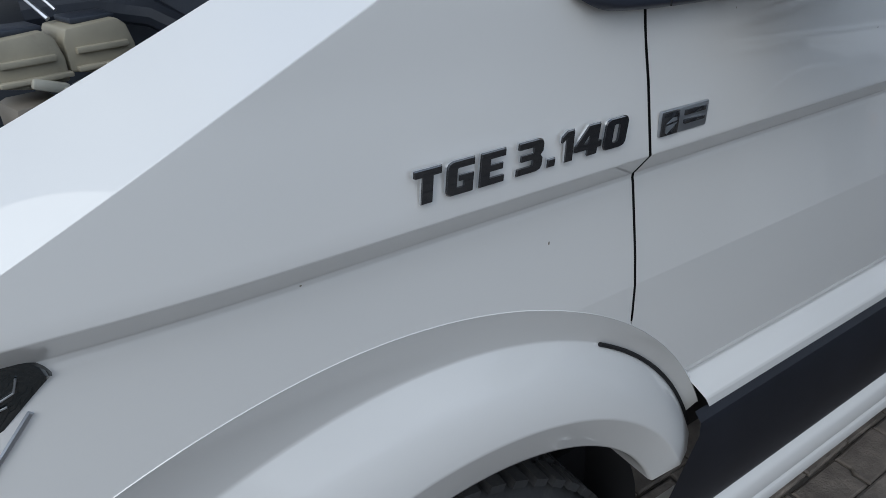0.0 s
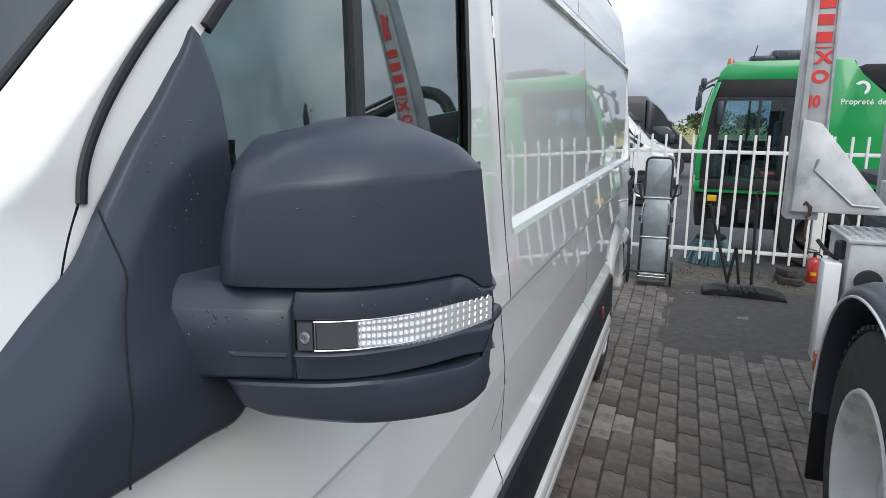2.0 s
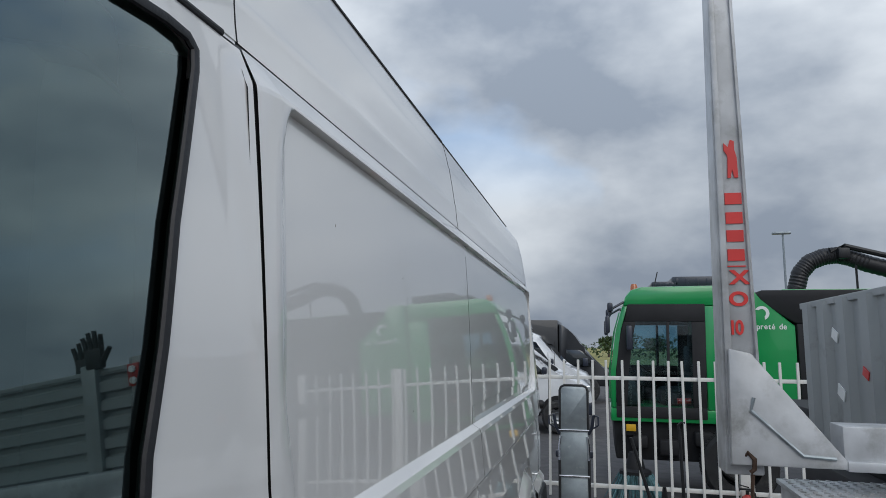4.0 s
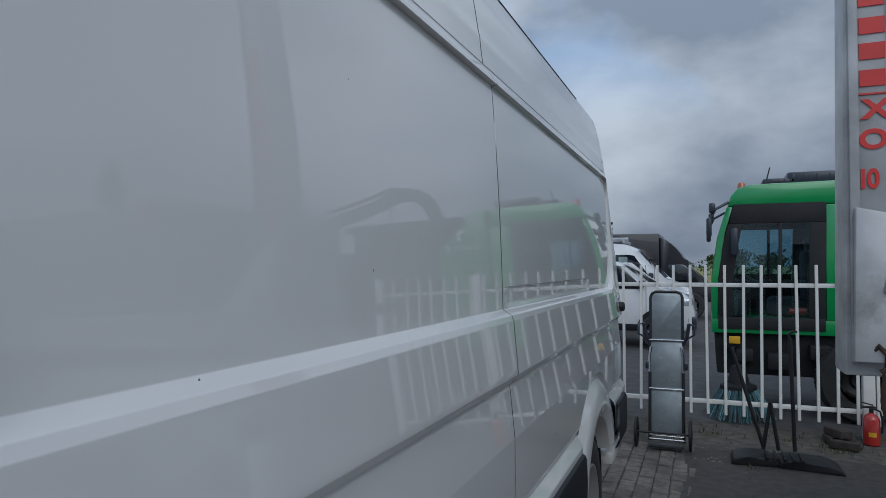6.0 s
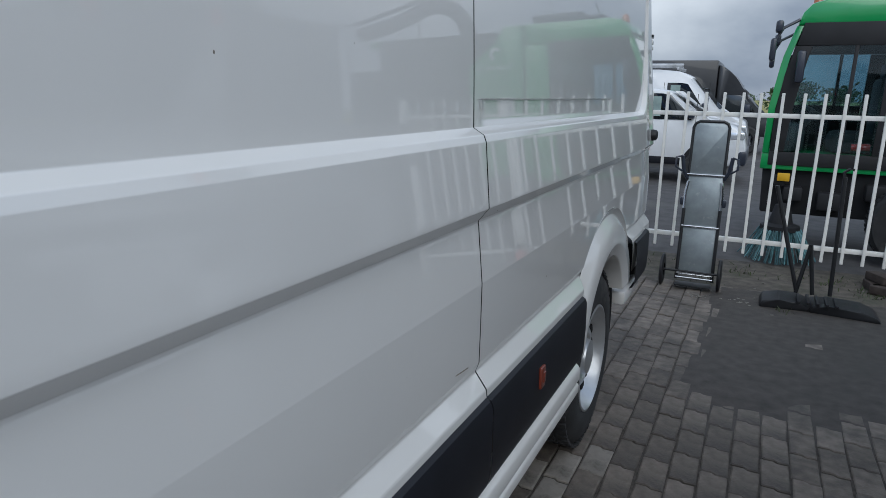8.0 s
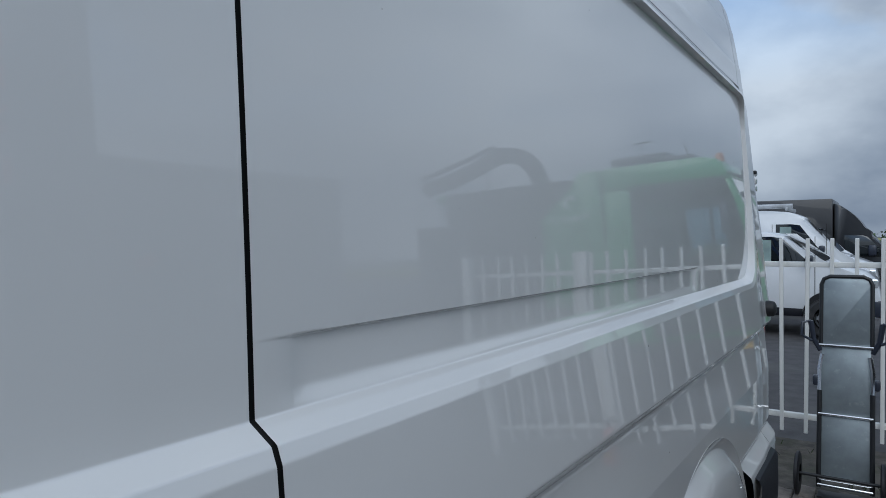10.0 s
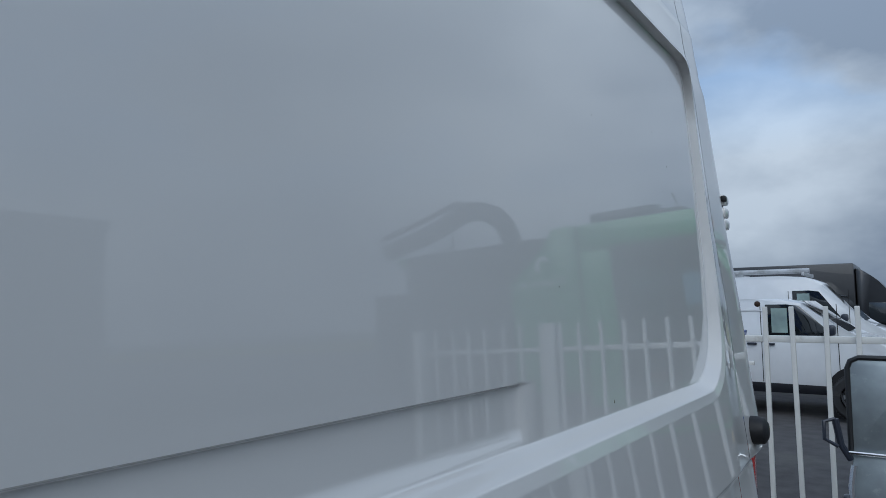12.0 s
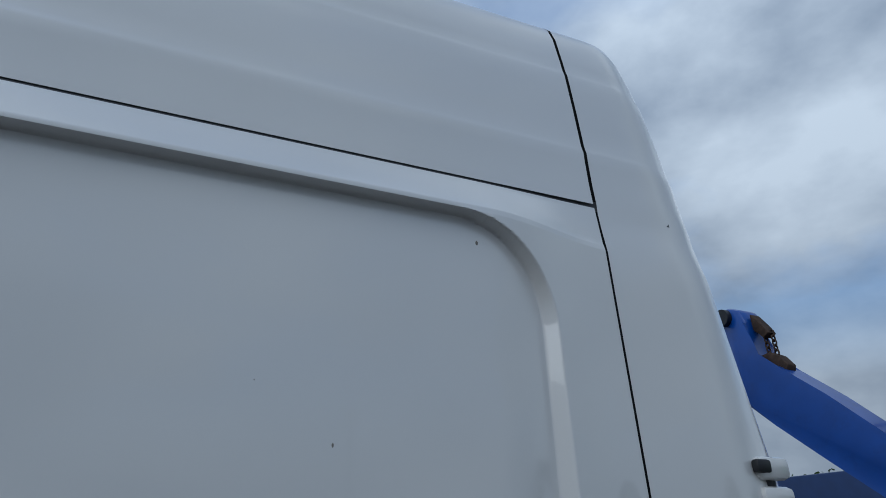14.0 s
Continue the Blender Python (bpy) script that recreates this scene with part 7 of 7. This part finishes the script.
for x, y, h, r in ((1.5, 78, 2.4, 1.6), (3.4, 80, 3.0, 1.9), (6.4, 76, 2.3, 1.8), (12, 78, 2.6, 2.0), (19, 79, 2.5, 1.8), (-3, 82, 2.3, 1.6), (-12, 80, 2.4, 1.8), (27, 78, 2.6, 2.2), (-30, 44, 6.0, 3.0), (-36, 46, 6.6, 3.4), (-25, 47, 5.4, 2.8)):
    tree(x, y, h, r)
for x, y, h in ((8.4, 33.0, 6.6), (19.6, 33.0, 6.1), (20.0, 10.9, 7.9)):
    e = empty("street_lamp", (x, y, 0.0), "tall thin grey street lamp", "street lamp", "yard lamps")
    bm = B()
    cyl(bm, (x, y, 0), (x, y, h), 0.07, 0.04, 10)
    part("pole", bm, GALV, e, "grey steel pole")
    bm = B()
    box(bm, (x - 0.05, y, h), (0.75, 0.25, 0.10), 0.03)
    part("lamp_head", bm, GALV, e, "flat grey lamp head")

# ---- weeds, crumbs and loose bricks by the fence ----
rng = random.Random(21)
bm = B()
for k in range(330):
    if k < 120:
        x, y = rng.gauss(1.36, 0.10), rng.gauss(8.12, 0.10)
    elif k < 220:
        x, y = rng.uniform(-0.6, 1.6), rng.gauss(8.42, 0.10)
    else:
        x, y = rng.choice(((0.42, 8.3), (0.72, 7.32), (1.02, 8.28), (0.20, 7.9))) 
        x, y = x + rng.gauss(0, 0.06), y + rng.gauss(0, 0.04)
    h, a, w = rng.uniform(0.006, 0.030), rng.uniform(0, 6.28), rng.uniform(0.002, 0.006)
    p, side, tip = Vector((x, y, -0.006)), Vector((math.cos(a), math.sin(a), 0)), Vector((rng.gauss(0, 0.012), rng.gauss(0, 0.012), h))
    bm.faces.new([bm.verts.new(p - side * w), bm.verts.new(p + side * w), bm.verts.new(p + tip + side * w * 0.6), bm.verts.new(p + tip * 1.25), bm.verts.new(p + tip - side * w * 0.6)])
tagged(part("weeds", bm, WEED, smooth=False), "low green weeds growing along the fence", "weeds", "", "stuff")
bm = B()
for k in range(36):
    x, y = ((rng.gauss(0.16, 0.05), rng.gauss(7.42, 0.03)), (rng.gauss(0.44, 0.05), rng.gauss(7.44, 0.04)), (rng.uniform(-0.1, 1.4), rng.uniform(7.2, 8.3)))[k % 3]
    box(bm, (x, y, 0.003), (rng.uniform(0.006, 0.028), rng.uniform(0.006, 0.018), 0.006), 0.002, Matrix.Rotation(rng.uniform(0, 3), 4, "Z"))
tagged(part("crumbs", bm, CRUMB), "pale mortar crumbs scattered on the ground", "rubble", "", "stuff")
for x, y, z, a in ((1.34, 8.26, 0.03, 0.2), (1.44, 8.24, 0.03, -0.1), (1.37, 8.27, 0.095, 0.5), (1.40, 8.14, 0.03, 1.2)):
    bm = B()
    box(bm, (x, y, z), (0.10, 0.20, 0.062), 0.006, Matrix.Rotation(a, 4, "Z"))
    tagged(part("brick", bm, BRICK), "dark brown loose brick lying by the fence", "brick", "loose bricks")

# ---- paving, last ----
PW, PL = 0.105, 0.205


KINK = ((-1, -1, 1), (-0.15, -1, 1), (0.15, -1, -1), (1, -1, -1), (1, 1, -1), (0.15, 1, -1), (-0.15, 1, 1), (-1, 1, 1))


def paver_rings(slim):
    """Two outlines of a block, its shoulder and its top, with kinked short ends."""
    out = []
    for h, cut in ((-0.03, 0.0), (-0.004, 0.0), (0.0, 0.005)):
        out.append([(a * ((PW - slim) / 2 - cut), b * ((PL - slim) / 2 - cut) + 0.006 * e, h) for a, b, e in KINK])
    return out


def paver_mesh(mat, name):
    bm = B()
    rings = [[Vector(p) for p in ring] for ring in paver_rings(0.007)]
    vs = sheet(bm, rings, close=True)
    bm.faces.new(vs[-1])
    bmesh.ops.recalc_face_normals(bm, faces=bm.faces[:])
    me = bpy.data.meshes.new(name)
    bm.to_mesh(me)
    bm.free()
    me.materials.append(mat)
    return me


mesh_grey, mesh_pale = paver_mesh(PAVER, "paver"), paver_mesh(PAVER_PALE, "paver_pale")
pavement = empty("pavement", (0.6, 4.5, 0.0), "grey-brown concrete block paving, worn pale beside the van", "pavement", "", "structure")
rest_v, rest_f = [], []
count = 0
for i in range(-42, 58):
    for j in range(-16, 38):
        x = i * PW + 0.02
        y = j * PL + (PL / 2 if i % 2 else 0)
        if y > 7.72:
            continue
        x, y = x + random.uniform(-0.0025, 0.0025), y + random.uniform(-0.003, 0.003)
        z = random.uniform(-0.0035, 0.0025) - 0.004 * max(0, noise.noise((x * 1.3, y * 1.3, 0)))
        turn = radians(random.uniform(-1.7, 1.7))
        pale = (-0.20 < x < 0.10) and (4.15 < y < 4.95) and random.random() < 0.72 or (0.05 < x < 0.36 and 4.1 < y < 4.6 and random.random() < 0.40) or (-0.1 < x < 0.2 and 3.5 < y < 4.1 and random.random() < 0.12)
        if 0.0 < x < 0.75 and 2.3 < y < 5.7 and count < 290 or pale:
            count += 1
            p = new("paver", mesh_pale if pale else mesh_grey)
            p.location, p.rotation_euler = (x, y, z), (radians(random.uniform(-0.5, 0.5)), radians(random.uniform(-0.5, 0.5)), turn)
            hang(p, pavement)
        else:
            c, s = math.cos(turn), math.sin(turn)
            b = len(rest_v)
            for ring in paver_rings(random.uniform(0.005, 0.009)):
                for u, v, h in ring:
                    rest_v.append((x + c * u - s * v, y + s * u + c * v, z + h))
            for q in range(8):
                r = (q + 1) % 8
                rest_f += [(b + q, b + r, b + 8 + r, b + 8 + q), (b + 8 + q, b + 8 + r, b + 16 + r, b + 16 + q)]
            rest_f.append(tuple(range(b + 16, b + 24)))
me = bpy.data.meshes.new("pavers")
me.from_pydata(rest_v, [], rest_f)
me.materials.append(PAVER)
far_pavers = tagged(new("paver_field", me), "grey-brown concrete block paving", "", "", "stuff")
hang(far_pavers, pavement)
